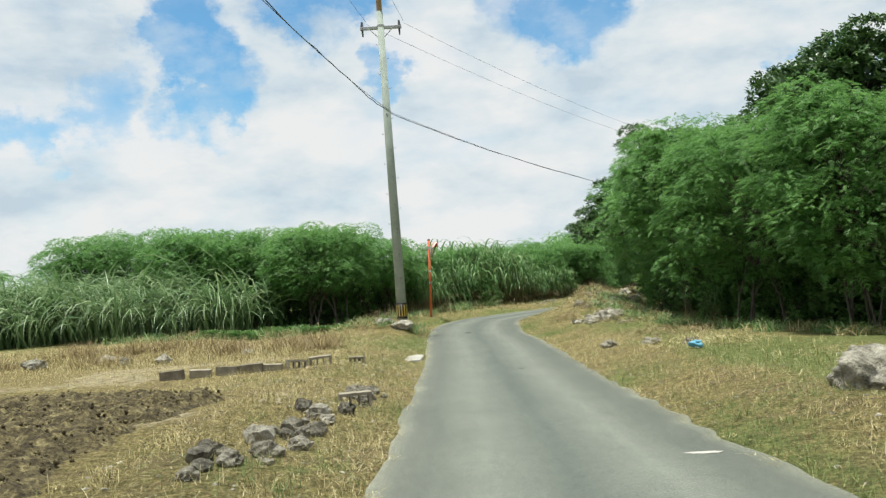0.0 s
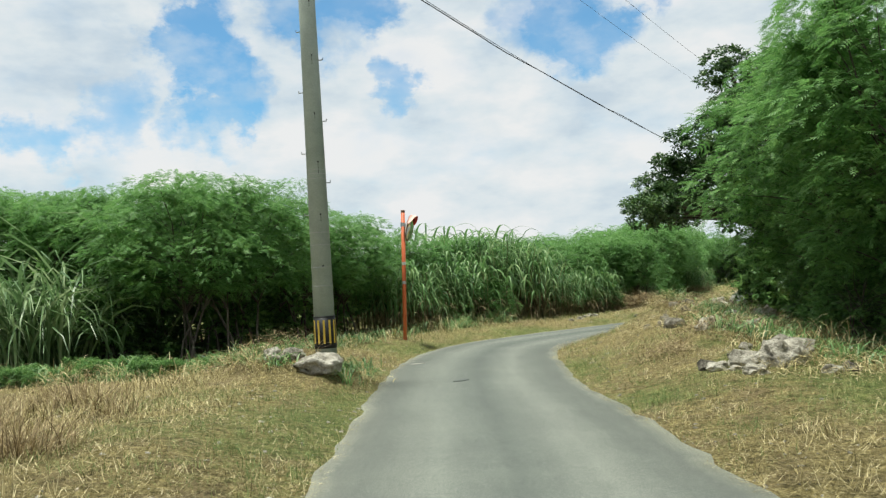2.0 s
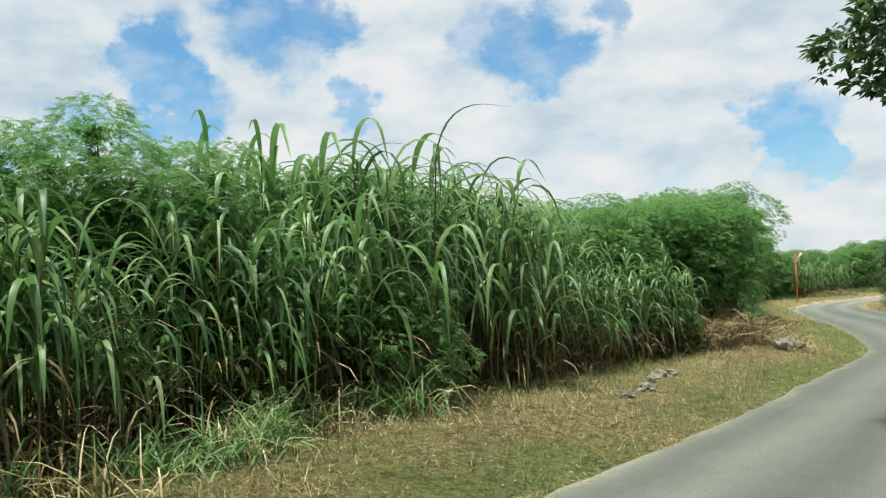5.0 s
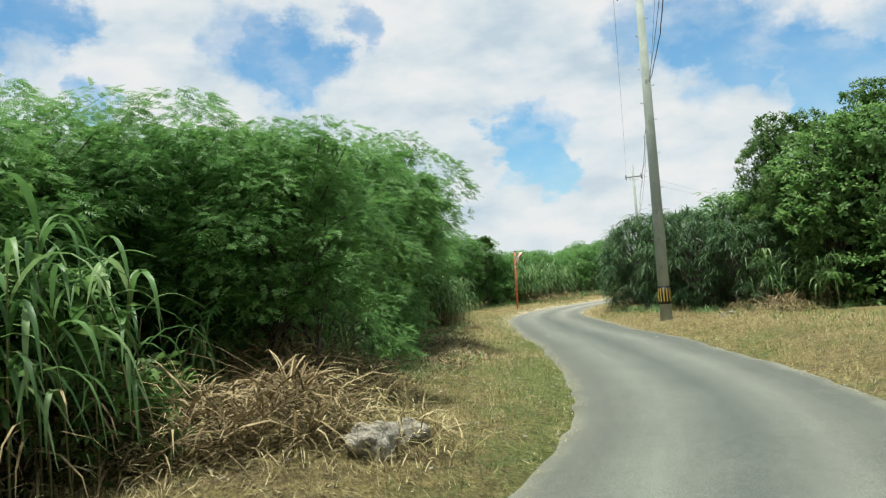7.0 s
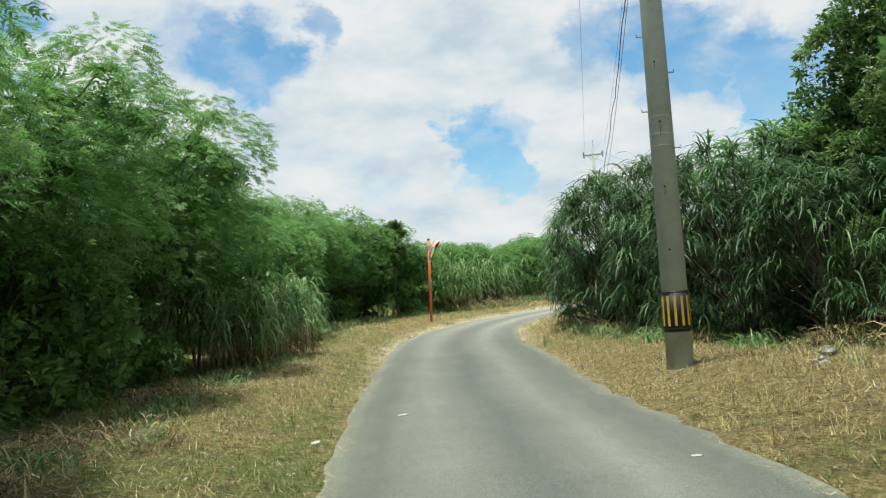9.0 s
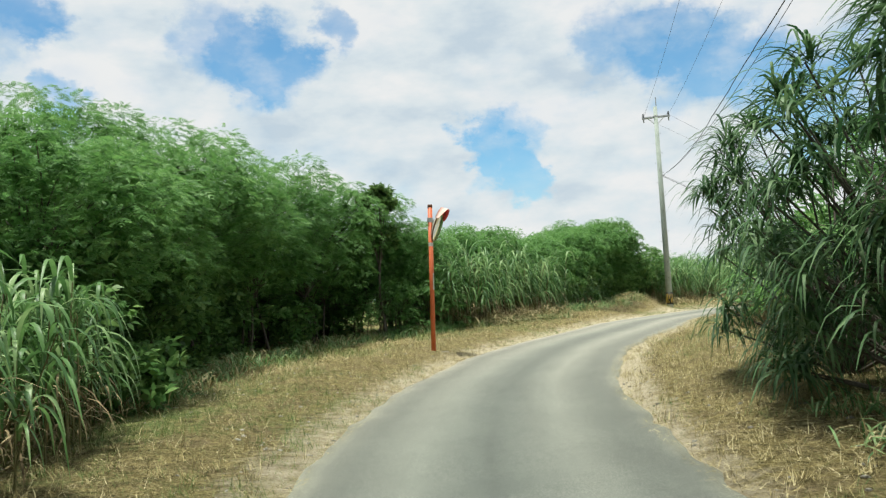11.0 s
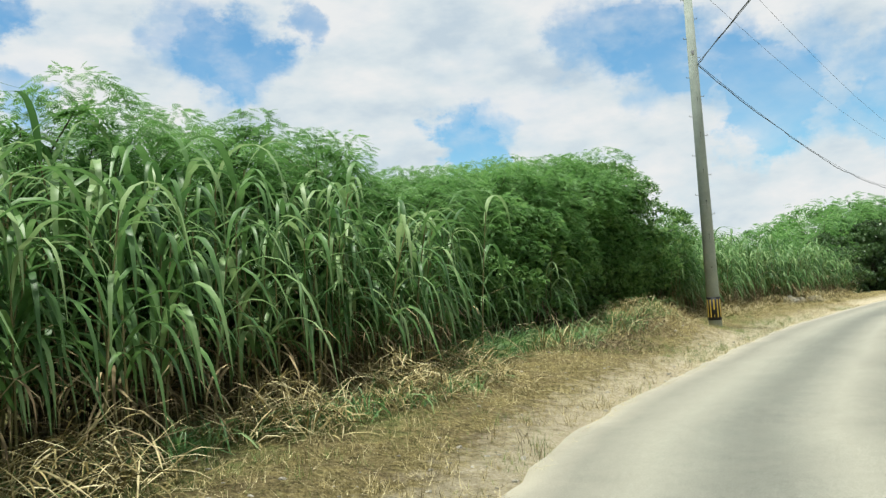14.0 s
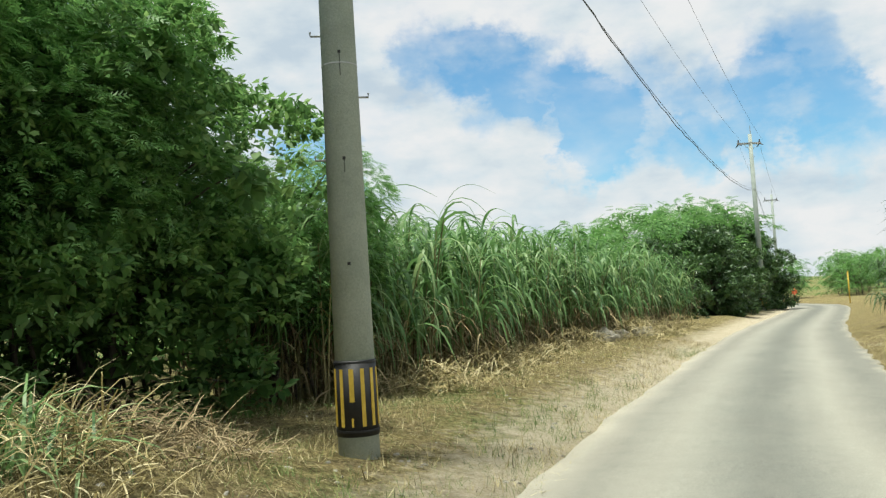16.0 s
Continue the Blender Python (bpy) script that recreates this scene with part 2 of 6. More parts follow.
MIRROR_BACK = surface("mirror_back_shell", [(0.3, (0.28, 0.25, 0.20)), (0.55, (0.45, 0.41, 0.34)), (0.8, (0.60, 0.56, 0.48))], 5, 0.6, 0.1, 40)
MIRROR_FACE = surface("mirror_face", [(0.3, (0.72, 0.74, 0.74)), (0.8, (0.82, 0.84, 0.84))], 3, 0.06, 0, 30, metal=1.0)
BLACK_RUBBER = surface("black_sheet", [(0.3, (0.012, 0.012, 0.013)), (0.6, (0.025, 0.025, 0.025)), (0.85, (0.05, 0.05, 0.048))], 8, 0.55, 0.1, 60)
YELLOW_TAPE = surface("faded_yellow_tape", [(0.28, (0.42, 0.27, 0.03)), (0.55, (0.62, 0.43, 0.06)), (0.8, (0.70, 0.60, 0.28))], 6, 0.5, 0.05, 50)
CABLE = surface("black_cable", [(0.3, (0.010, 0.011, 0.012)), (0.8, (0.03, 0.032, 0.034))], 8, 0.5, 0, 50)
PORCELAIN = surface("dark_insulator", [(0.3, (0.03, 0.032, 0.034)), (0.8, (0.09, 0.09, 0.09))], 8, 0.3, 0, 50, gloss=0.6)
WOOD_GREY = surface("weathered_timber", [(0.3, (0.16, 0.10, 0.05)), (0.55, (0.28, 0.19, 0.10)), (0.8, (0.40, 0.30, 0.18))], 7, 0.85, 0.4, 50)
BLUE_PLASTIC = surface("blue_litter", [(0.3, (0.08, 0.28, 0.42)), (0.8, (0.20, 0.45, 0.60))], 8, 0.4, 0.2, 30)
WHITE_LABEL = surface("pale_sticker", [(0.3, (0.50, 0.48, 0.42)), (0.8, (0.72, 0.70, 0.64))], 9, 0.5, 0, 40)


def ground_material():
    """Dry mown verge: straw litter over brown soil, with short green grass in patches."""
    mat = bpy.data.materials.new("dry_ground")
    mat.use_nodes = True
    tree, nodes, links = nodes_of(mat)
    coord = nodes.new("ShaderNodeTexCoord").outputs["Object"]

    def noisy(scale, detail=6.0, rough=0.6, stretch=None):
        n = node(tree, "ShaderNodeTexNoise", Scale=scale, Detail=detail, Roughness=rough)
        src = coord
        if stretch:
            m = nodes.new("ShaderNodeMapping")
            m.inputs["Scale"].default_value = stretch
            m.inputs["Rotation"].default_value = (0, 0, 0.6)
            links.new(coord, m.inputs[0])
            src = m.outputs[0]
        links.new(src, n.inputs["Vector"])
        return n.outputs[0]

    litter = ramp_node(tree, noisy(38, 8, 0.78, (1, 0.45, 1)), [(0.34, (0.05, 0.041, 0.018)), (0.5, (0.25, 0.21, 0.09)), (0.68, (0.50, 0.43, 0.228))])
    soil = ramp_node(tree, noisy(14), [(0.3, (0.10, 0.072, 0.045)), (0.6, (0.23, 0.175, 0.11)), (0.8, (0.36, 0.29, 0.19))])
    green = ramp_node(tree, noisy(30, 6, 0.7), [(0.3, (0.070, 0.105, 0.030)), (0.55, (0.175, 0.215, 0.072)), (0.75, (0.33, 0.33, 0.155))])
    m1 = nodes.new("ShaderNodeMix")
    m1.data_type = "RGBA"
    links.new(ramp_node(tree, noisy(1.6, 8, 0.7), [(0.48, (0, 0, 0)), (0.66, (0.6, 0.6, 0.6))]), m1.inputs[0])
    links.new(litter, m1.inputs[6])
    links.new(soil, m1.inputs[7])
    m2 = nodes.new("ShaderNodeMix")
    m2.data_type = "RGBA"
    lush = nodes.new("ShaderNodeAttribute")
    lush.attribute_name = "green"
    ragged = math_node(tree, "ADD", lush.outputs["Fac"], math_node(tree, "MULTIPLY", math_node(tree, "SUBTRACT", noisy(5.0, 8, 0.7), 0.5), 0.9))
    links.new(ramp_node(tree, ragged, [(0.38, (0, 0, 0)), (0.66, (0.85, 0.85, 0.85))]), m2.inputs[0])
    links.new(m1.outputs[2], m2.inputs[6])
    links.new(green, m2.inputs[7])
    # shade between tufts painted in as noise, then pale coral sand beside the road
    m4 = nodes.new("ShaderNodeMix")
    m4.data_type, m4.blend_type = "RGBA", "MULTIPLY"
    m4.inputs[0].default_value = 1.0
    links.new(m2.outputs[2], m4.inputs[6])
    links.new(ramp_node(tree, noisy(7.5, 9, 0.80), [(0.36, (0.40, 0.39, 0.36)), (0.5, (0.95, 0.94, 0.93)), (0.64, (1.36, 1.32, 1.22))]), m4.inputs[7])
    sandy = nodes.new("ShaderNodeAttribute")
    sandy.attribute_name = "sand"
    m5 = nodes.new("ShaderNodeMix")
    m5.data_type = "RGBA"
    links.new(ramp_node(tree, math_node(tree, "ADD", sandy.outputs["Fac"], math_node(tree, "MULTIPLY", math_node(tree, "SUBTRACT", noisy(6.0, 8, 0.7), 0.5), 1.0)), [(0.42, (0, 0, 0)), (0.75, (0.9, 0.9, 0.9))]), m5.inputs[0])
    links.new(m4.outputs[2], m5.inputs[6])
    links.new(ramp_node(tree, noisy(45, 6, 0.7), [(0.3, (0.38, 0.32, 0.205)), (0.5, (0.58, 0.505, 0.36)), (0.7, (0.70, 0.63, 0.48))]), m5.inputs[7])
    m2 = m5
    p = node(tree, "ShaderNodeBsdfPrincipled", Roughness=0.95)
    p.inputs["Specular IOR Level"].default_value = 0.1
    links.new(m2.outputs[2], p.inputs["Base Color"])
    b = node(tree, "ShaderNodeBump", Strength=1.0, Distance=0.09)
    links.new(noisy(11, 10, 0.80), b.inputs["Height"])
    links.new(b.outputs[0], p.inputs["Normal"])
    out = nodes.new("ShaderNodeOutputMaterial")
    links.new(p.outputs[0], out.inputs[0])
    return mat


def asphalt_material():
    """Old sun-bleached asphalt: grey with pale dust towards the edges and worn wheel tracks, from the strip's own coordinates."""
    mat = bpy.data.materials.new("bleached_asphalt")
    mat.use_nodes = True
    tree, nodes, links = nodes_of(mat)
    coord = nodes.new("ShaderNodeTexCoord").outputs["Object"]
    lane = nodes.new("ShaderNodeAttribute")
    lane.attribute_name = "across"
    across = lane.outputs["Fac"]

    def noisy(scale, detail=6.0, rough=0.6):
        n = node(tree, "ShaderNodeTexNoise", Scale=scale, Detail=detail, Roughness=rough)
        links.new(coord, n.inputs["Vector"])
        return n.outputs[0]

    grain = ramp_node(tree, noisy(120, 4, 0.7), [(0.3, (0.060, 0.074, 0.064)), (0.5, (0.136, 0.152, 0.134)), (0.70, (0.33, 0.34, 0.305))])
    patches = ramp_node(tree, noisy(0.8, 8, 0.6), [(0.3, (0.74, 0.745, 0.75)), (0.55, (0.84, 0.84, 0.84)), (0.75, (0.96, 0.955, 0.94))])
    m1 = nodes.new("ShaderNodeMix")
    m1.data_type, m1.blend_type = "RGBA", "MULTIPLY"
    m1.inputs[0].default_value = 1.0
    links.new(grain, m1.inputs[6])
    links.new(patches, m1.inputs[7])
    mottle = ramp_node(tree, noisy(9, 10, 0.82), [(0.3, (0.84, 0.85, 0.84)), (0.5, (1.0, 1.0, 1.0)), (0.64, (1.08, 1.08, 1.06)), (0.72, (1.4, 1.38, 1.32))])
    m1b = nodes.new("ShaderNodeMix")
    m1b.data_type, m1b.blend_type = "RGBA", "MULTIPLY"
    m1b.inputs[0].default_value = 1.0
    links.new(m1.outputs[2], m1b.inputs[6])
    links.new(mottle, m1b.inputs[7])
    m1 = m1b
    # streaks along the way of travel
    way = nodes.new("ShaderNodeAttribute")
    way.attribute_name = "along"
    lay = nodes.new("ShaderNodeCombineXYZ")
    links.new(math_node(tree, "MULTIPLY", across, 2.9), lay.inputs[0])
    links.new(math_node(tree, "MULTIPLY", way.outputs["Fac"], 0.05), lay.inputs[1])
    streak = node(tree, "ShaderNodeTexNoise", Scale=5.0, Detail=6.0, Roughness=0.65)
    links.new(lay.outputs[0], streak.inputs["Vector"])
    m1c = nodes.new("ShaderNodeMix")
    m1c.data_type, m1c.blend_type = "RGBA", "MULTIPLY"
    m1c.inputs[0].default_value = 1.0
    links.new(m1.outputs[2], m1c.inputs[6])
    links.new(ramp_node(tree, streak.outputs[0], [(0.3, (0.92, 0.92, 0.92)), (0.5, (1.0, 1.0, 1.0)), (0.7, (1.08, 1.08, 1.07))]), m1c.inputs[7])
    m1 = m1c
    # two paler wheel tracks and a darker crown
    wob = math_node(tree, "ADD", across, math_node(tree, "MULTIPLY", math_node(tree, "SUBTRACT", noisy(0.7, 3), 0.5), 0.10))
    tracks = ramp_node(tree, wob, [(0.0, (1.7, 1.6, 1.38)), (0.025, (1.15, 1.1, 0.98)), (0.07, (0.72, 0.72, 0.69)), (0.17, (0.74, 0.75, 0.72)), (0.30, (1.12, 1.11, 1.06)), (0.50, (0.62, 0.645, 0.63)), (0.70, (1.08, 1.08, 1.03)), (0.86, (0.72, 0.73, 0.70)), (0.93, (0.74, 0.74, 0.70)), (0.975, (1.15, 1.1, 0.98)), (1.0, (1.7, 1.6, 1.38))])
    m2 = nodes.new("ShaderNodeMix")
    m2.data_type, m2.blend_type = "RGBA", "MULTIPLY"
    m2.inputs[0].default_value = 1.0
    links.new(m1.outputs[2], m2.inputs[6])
    links.new(tracks, m2.inputs[7])
    # pale coral dust further along
    age = nodes.new("ShaderNodeAttribute")
    age.attribute_name = "dust"
    rim = ramp_node(tree, wob, [(0.0, (0.6, 0.6, 0.6)), (0.05, (0.28, 0.28, 0.28)), (0.13, (0.24, 0.24, 0.24)), (0.29, (0.46, 0.46, 0.46)), (0.45, (0.20, 0.20, 0.20)), (0.56, (0.20, 0.20, 0.20)), (0.74, (0.46, 0.46, 0.46)), (0.87, (0.36, 0.36, 0.36)), (0.95, (0.6, 0.6, 0.6)), (1.0, (0.9, 0.9, 0.9))])
    m3 = nodes.new("ShaderNodeMix")
    m3.data_type = "RGBA"
    links.new(math_node(tree, "MULTIPLY", age.outputs["Fac"], math_node(tree, "ADD", math_node(tree, "MULTIPLY", noisy(5.0, 8, 0.7), 0.28), math_node(tree, "SUBTRACT", math_node(tree, "MULTIPLY", rim, 1.1), 0.12)), True), m3.inputs[0])
    links.new(m2.outputs[2], m3.inputs[6])
    m3.inputs[7].default_value = (0.56, 0.505, 0.395, 1)
    p = node(tree, "ShaderNodeBsdfPrincipled", Roughness=0.82)
    p.inputs["Specular IOR Level"].default_value = 0.35
    links.new(m3.outputs[2], p.inputs["Base Color"])
    b = node(tree, "ShaderNodeBump", Strength=0.5, Distance=0.008)
    links.new(noisy(90, 5, 0.7), b.inputs["Height"])
    links.new(b.outputs[0], p.inputs["Normal"])
    out = nodes.new("ShaderNodeOutputMaterial")
    links.new(p.outputs[0], out.inputs[0])
    return mat


GROUND, ASPHALT = ground_material(), asphalt_material()
SOIL_CRUMB = surface("dusty_coral_earth", [(0.3, (0.20, 0.16, 0.10)), (0.5, (0.36, 0.30, 0.20)), (0.75, (0.54, 0.47, 0.34))], 9, 0.95, 0.6, 40, spread=0.3, island=True)
SOIL = surface("ploughed_soil", [(0.38, (0.040, 0.031, 0.016)), (0.48, (0.105, 0.083, 0.042)), (0.56, (0.20, 0.165, 0.08)), (0.66, (0.40, 0.34, 0.17))], 8, 0.95, 1.0, 30, size=0.09)


# ---- shape helpers ----
rng = np.random.default_rng(11)


def np_mesh(name, verts, faces):
    """A mesh from arrays: verts (n, 3) and faces (m, k), all faces with k corners."""
    me = bpy.data.meshes.new(name)
    verts, faces = np.asarray(verts, np.float32), np.asarray(faces, np.int32)
    me.vertices.add(len(verts))
    me.vertices.foreach_set("co", verts.ravel())
    me.loops.add(faces.size)
    me.loops.foreach_set("vertex_index", faces.ravel())
    me.polygons.add(len(faces))
    me.polygons.foreach_set("loop_start", np.arange(0, faces.size, faces.shape[1], dtype=np.int32))
    me.update(calc_edges=True)
    return me


def merged(chunks):
    """Joins (verts, faces) pairs with equal face sizes."""
    vs, fs, n = [], [], 0
    for v, f in chunks:
        vs.append(v)
        fs.append(np.asarray(f) + n)
        n += len(v)
    return np.concatenate(vs), np.concatenate(fs)


def thing(name, at=(0, 0, 0), label="", category="", group="", kind=""):
    ob = new(name)
    ob.empty_display_size = 0.2
    ob.location = at
    return tagged(ob, label, category, group, kind)


def part(name, shape, material, parent, label="", smooth=False):
    """Links a bmesh or a mesh as one object under a thing or a part."""
    if isinstance(shape, bmesh.types.BMesh):
        me = bpy.data.meshes.new(name)
        shape.to_mesh(me)
        shape.free()
    else:
        me = shape
    me.materials.clear()
    me.materials.append(material)
    if smooth:
        me.polygons.foreach_set("use_smooth", np.ones(len(me.polygons), bool))
    ob = new(name, me)
    ob.parent = parent
    if label:
        ob["label"] = label
    return ob


def single(name, shape, material, label, category, group="", kind="", smooth=False):
    """A top-level thing of one mesh."""
    ob = part(name, shape, material, None, "", smooth)
    return tagged(ob, label, category, group, kind)


def tube(points, radii, sides=6):
    """A tapered tube along points, as (verts, quads)."""
    points = np.asarray(points, float)
    tang = np.gradient(points, axis=0)
    tang /= np.linalg.norm(tang, axis=1)[:, None] + 1e-9
    ref = np.where(np.abs(tang[:, 2:3]) > 0.9, [[1.0, 0, 0]], [[0, 0, 1.0]])
    u = np.cross(tang, ref)
    u /= np.linalg.norm(u, axis=1)[:, None] + 1e-9
    w = np.cross(tang, u)
    a = np.arange(sides) * 2 * np.pi / sides
    ring = u[:, None] * np.cos(a)[None, :, None] + w[:, None] * np.sin(a)[None, :, None]
    v = points[:, None] + ring * np.asarray(radii, float)[:, None, None]
    i, j = np.meshgrid(np.arange(len(points) - 1), np.arange(sides), indexing="ij")
    k = (j + 1) % sides
    f = np.stack([i * sides + j, i * sides + k, (i + 1) * sides + k, (i + 1) * sides + j], -1).reshape(-1, 4)
    return v.reshape(-1, 3), f


def strips(base, heading, length, width, rise, droop, segs=5, fold=0.0, twist=0.0, arch=False):
    """Many blades: each starts at base, leaves it at the angle rise above the level towards heading, and bends down by droop to its tip."""
    base = np.asarray(base, float)
    n = len(base)
    heading, length, width, rise, droop = (np.broadcast_to(np.asarray(q, float), (n,)) for q in (heading, length, width, rise, droop))
    k = np.arange(segs + 1) / segs
    ang = rise[:, None] - droop[:, None] * ((smooth01(0.0, 0.78, k) if arch else k**1.5)[None])
    step = length[:, None] / segs
    along = np.cumsum(np.concatenate([np.zeros((n, 1)), np.cos(ang[:, :-1]) * step], 1), 1)
    up = np.cumsum(np.concatenate([np.zeros((n, 1)), np.sin(ang[:, :-1]) * step], 1), 1)
    h = np.stack([np.cos(heading), np.sin(heading), 0 * heading], -1)
    side = np.stack([-np.sin(heading), np.cos(heading), 0 * heading], -1)
    mid = base[:, None] + h[:, None] * along[..., None] + np.array([0, 0, 1.0]) * up[..., None]
    taper = np.minimum(1, 0.45 + 2.2 * k) * np.clip(1.03 - k**2.2, 0.02, 1)
    half = 0.5 * width[:, None] * taper[None]
    roll = np.broadcast_to(np.asarray(twist, float), (n,))[:, None] * k[None]
    sv = side[:, None] * np.cos(roll)[..., None] + np.array([0, 0, 1.0]) * np.sin(roll)[..., None]
    if fold:
        cols = [mid - sv * half[..., None] + np.array([0, 0, fold]) * half[..., None], mid, mid + sv * half[..., None] + np.array([0, 0, fold]) * half[..., None]]
    else:
        cols = [mid - sv * half[..., None], mid + sv * half[..., None]]
    c = len(cols)
    v = np.stack(cols, 2).reshape(-1, 3)
    b = np.arange(n)[:, None, None] * (segs + 1) * c
    i = np.arange(segs)[None, :, None] * c
    j = np.arange(c - 1)[None, None, :]
    q = b + i + j
    f = np.stack([q, q + 1, q + 1 + c, q + c], -1).reshape(-1, 4)
    return v, f


def scattered(tv, tf, pos, heading, pitch, roll, scale):
    """A template of verts and faces set at every pos, as (verts, faces)."""
    ch, sh, cp, sp, cr, sr = np.cos(heading), np.sin(heading), np.cos(pitch), np.sin(pitch), np.cos(roll), np.sin(roll)
    x = np.stack([ch * cp, sh * cp, sp], -1)
    y0 = np.stack([-sh, ch, 0 * sh], -1)
    z0 = np.cross(x, y0)
    y = y0 * cr[:, None] + z0 * sr[:, None]
    z = np.cross(x, y)
    v = pos[:, None] + scale[:, None, None] * (tv[None, :, 0:1] * x[:, None] + tv[None, :, 1:2] * y[:, None] + tv[None, :, 2:3] * z[:, None])
    f = tf[None] + (np.arange(len(pos)) * len(tv))[:, None, None]
    return v.reshape(-1, 3), f.reshape(-1, tf.shape[1])


def smooth01(a, b, x):
    t = np.clip((np.asarray(x, float) - a) / (b - a), 0, 1)
    return t * t * (3 - 2 * t)


_lat = rng.random((64, 64))


def wavy(x, y, scale):
    """Smooth value noise in 0..1 over the plan."""
    x, y = np.asarray(x, float) / scale, np.asarray(y, float) / scale
    i, j = np.floor(x).astype(int), np.floor(y).astype(int)
    u, v = x - i, y - j
    u, v = u * u * (3 - 2 * u), v * v * (3 - 2 * v)
    g = lambda a, b: _lat[a % 64, b % 64]  # noqa: E731
    return (g(i, j) * (1 - u) + g(i + 1, j) * u) * (1 - v) + (g(i, j + 1) * (1 - u) + g(i + 1, j + 1) * u) * v


# ---- road line and ground ----
LINE = [
    (0.57, -30), (0.57, -14), (0.57, 0), (0.57, 10), (0.55, 20), (0.42, 25.4), (0.6, 29.5), (1.2, 32.6), (2.9, 35.6), (5.3, 38.7), (7.4, 41.4), (9.8, 44.6),
    (11.65, 47.3), (13.05, 50.2), (14.2, 53), (15.4, 56), (16.6, 59.6), (18.3, 64), (20, 68.4), (22.1, 72.5), (24.5, 76), (26.5, 78.3),
    (29.42, 81.17), (32.55, 84.45), (36, 87.2), (39.6, 90), (43.2, 92.7), (46.3, 94.8), (51.2, 98.0), (59.2, 103.0), (68.5, 108.3), (77, 113.2), (82, 116.8), (85.5, 121.5), (87.2, 128), (88, 136), (89, 150),
]
LEVEL_Y = [-30, -14, 1.2, 4.2, 7.6, 10.6, 13.9, 16.9, 20.3, 34.3, 40.7, 48, 54, 68, 76, 80, 84, 89, 96, 103, 115, 130]
LEVEL_Z = [1.2, 1.05, 0.55, 0.41, 0.26, 0.14, 0.035, -0.03, -0.10, -0.26, -0.34, -0.39, -0.33, -0.26, -0.19, -0.14, -0.13, -0.18, -0.32, -0.5, -0.74, -0.8]
HALF = 1.43


def spline(points, step=0.2):
    p = np.array([points[0], *points, points[-1]], float)
    out = []
    for a, b, c, d in zip(p[:-3], p[1:-2], p[2:-1], p[3:]):
        n = max(2, int(np.linalg.norm(c - b) / step))
        t = (np.arange(n) / n)[:, None]
        out.append(0.5 * (2 * b + (c - a) * t + (2 * a - 5 * b + 4 * c - d) * t**2 + (3 * b - a - 3 * c + d) * t**3))
    return np.concatenate(out + [p[-1:]])


ROAD = spline(LINE)
TANG = np.gradient(ROAD, axis=0)
TANG /= np.linalg.norm(TANG, axis=1)[:, None]
LEFT = np.stack([-TANG[:, 1], TANG[:, 0]], -1)
ALONG = np.r_[0, np.cumsum(np.linalg.norm(np.diff(ROAD, axis=0), axis=1))]


def road_level(y):
    s = np.asarray(y, float)
    return sum(np.interp(s + o, LEVEL_Y, LEVEL_Z) for o in (-3, -1.5, 0, 1.5, 3)) / 5


def beside(x, y):
    """The nearest place of the road's line: its index and the distance to its left (right: negative)."""
    x, y = np.atleast_1d(np.asarray(x, float)), np.atleast_1d(np.asarray(y, float))
    best = np.empty(len(x), int)
    for a in range(0, len(x), 20000):
        dd = (x[a : a + 20000, None] - ROAD[None, :, 0]) ** 2 + (y[a : a + 20000, None] - ROAD[None, :, 1]) ** 2
        best[a : a + 20000] = dd.argmin(1)
    off = np.stack([x, y], -1) - ROAD[best]
    d = (off * LEFT[best]).sum(-1)
    past = (off * TANG[best]).sum(-1)
    far = np.hypot(d, np.maximum(0, np.abs(past) - 0.4))
    return best, np.where(d < 0, -far, far), ROAD[best, 1] + TANG[best, 1] * np.clip(past, -0.4, 0.4)


MOUNDS = [(-1.9, 25.9, 1.3, 0.46), (-1.05, 32.9, 0.9, 0.14), (5.0, 27.0, 2.2, 0.20), (5.6, 31.0, 2.4, 0.22), (6.6, 34.6, 2.2, 0.18), (8.6, 38.6, 2.2, 0.12), (22.9, 77.7, 0.8, 0.02), (37.5, 93.1, 1.7, 0.34), (33.0, 89.4, 1.4, 0.15), (7.6, 47.0, 1.2, 0.15), (-2.0, 10.5, 0.9, 0.12), (4.0, 26.3, 0.7, 0.18), (4.6, 28.0, 0.8, 0.22), (3.9, 24.2, 0.6, 0.14), (4.8, 24.6, 0.6, 0.2), (4.4, 30.2, 0.7, 0.22), (4.9, 32.4, 0.8, 0.28), (3.5, 28.6, 0.5, 0.12), (4.9, 32.6, 0.9, 0.26), (5.5, 34.4, 0.9, 0.34), (6.5, 36.1, 1.0, 0.34), (7.8, 37.6, 1.1, 0.3), (5.2, 30.4, 0.9, 0.2)]


def terrain(x, y):
    x, y = np.atleast_1d(np.asarray(x, float)), np.atleast_1d(np.asarray(y, float))
    i, d, at = beside(x, y)
    z = road_level(at)
    out = np.abs(d)
    z = z - 0.05 + smooth01(HALF - 0.05, HALF + 0.25, out) * 0.06 + smooth01(1.6, 3.0, out) * 0.17
    z += smooth01(1.6, 2.4, out) * ((wavy(x, y, 1.5) - 0.5) * 0.06 + (wavy(x + 9, y + 3, 3.3) - 0.5) * 0.10)
    z += smooth01(14, 60, out) * (wavy(x, y, 25) - 0.4) * 1.2
    for mx, my, r, h in MOUNDS:
        z += h * np.exp(-((x - mx) ** 2 + (y - my) ** 2) / r**2) * smooth01(1.5, 1.95, out)
    return z


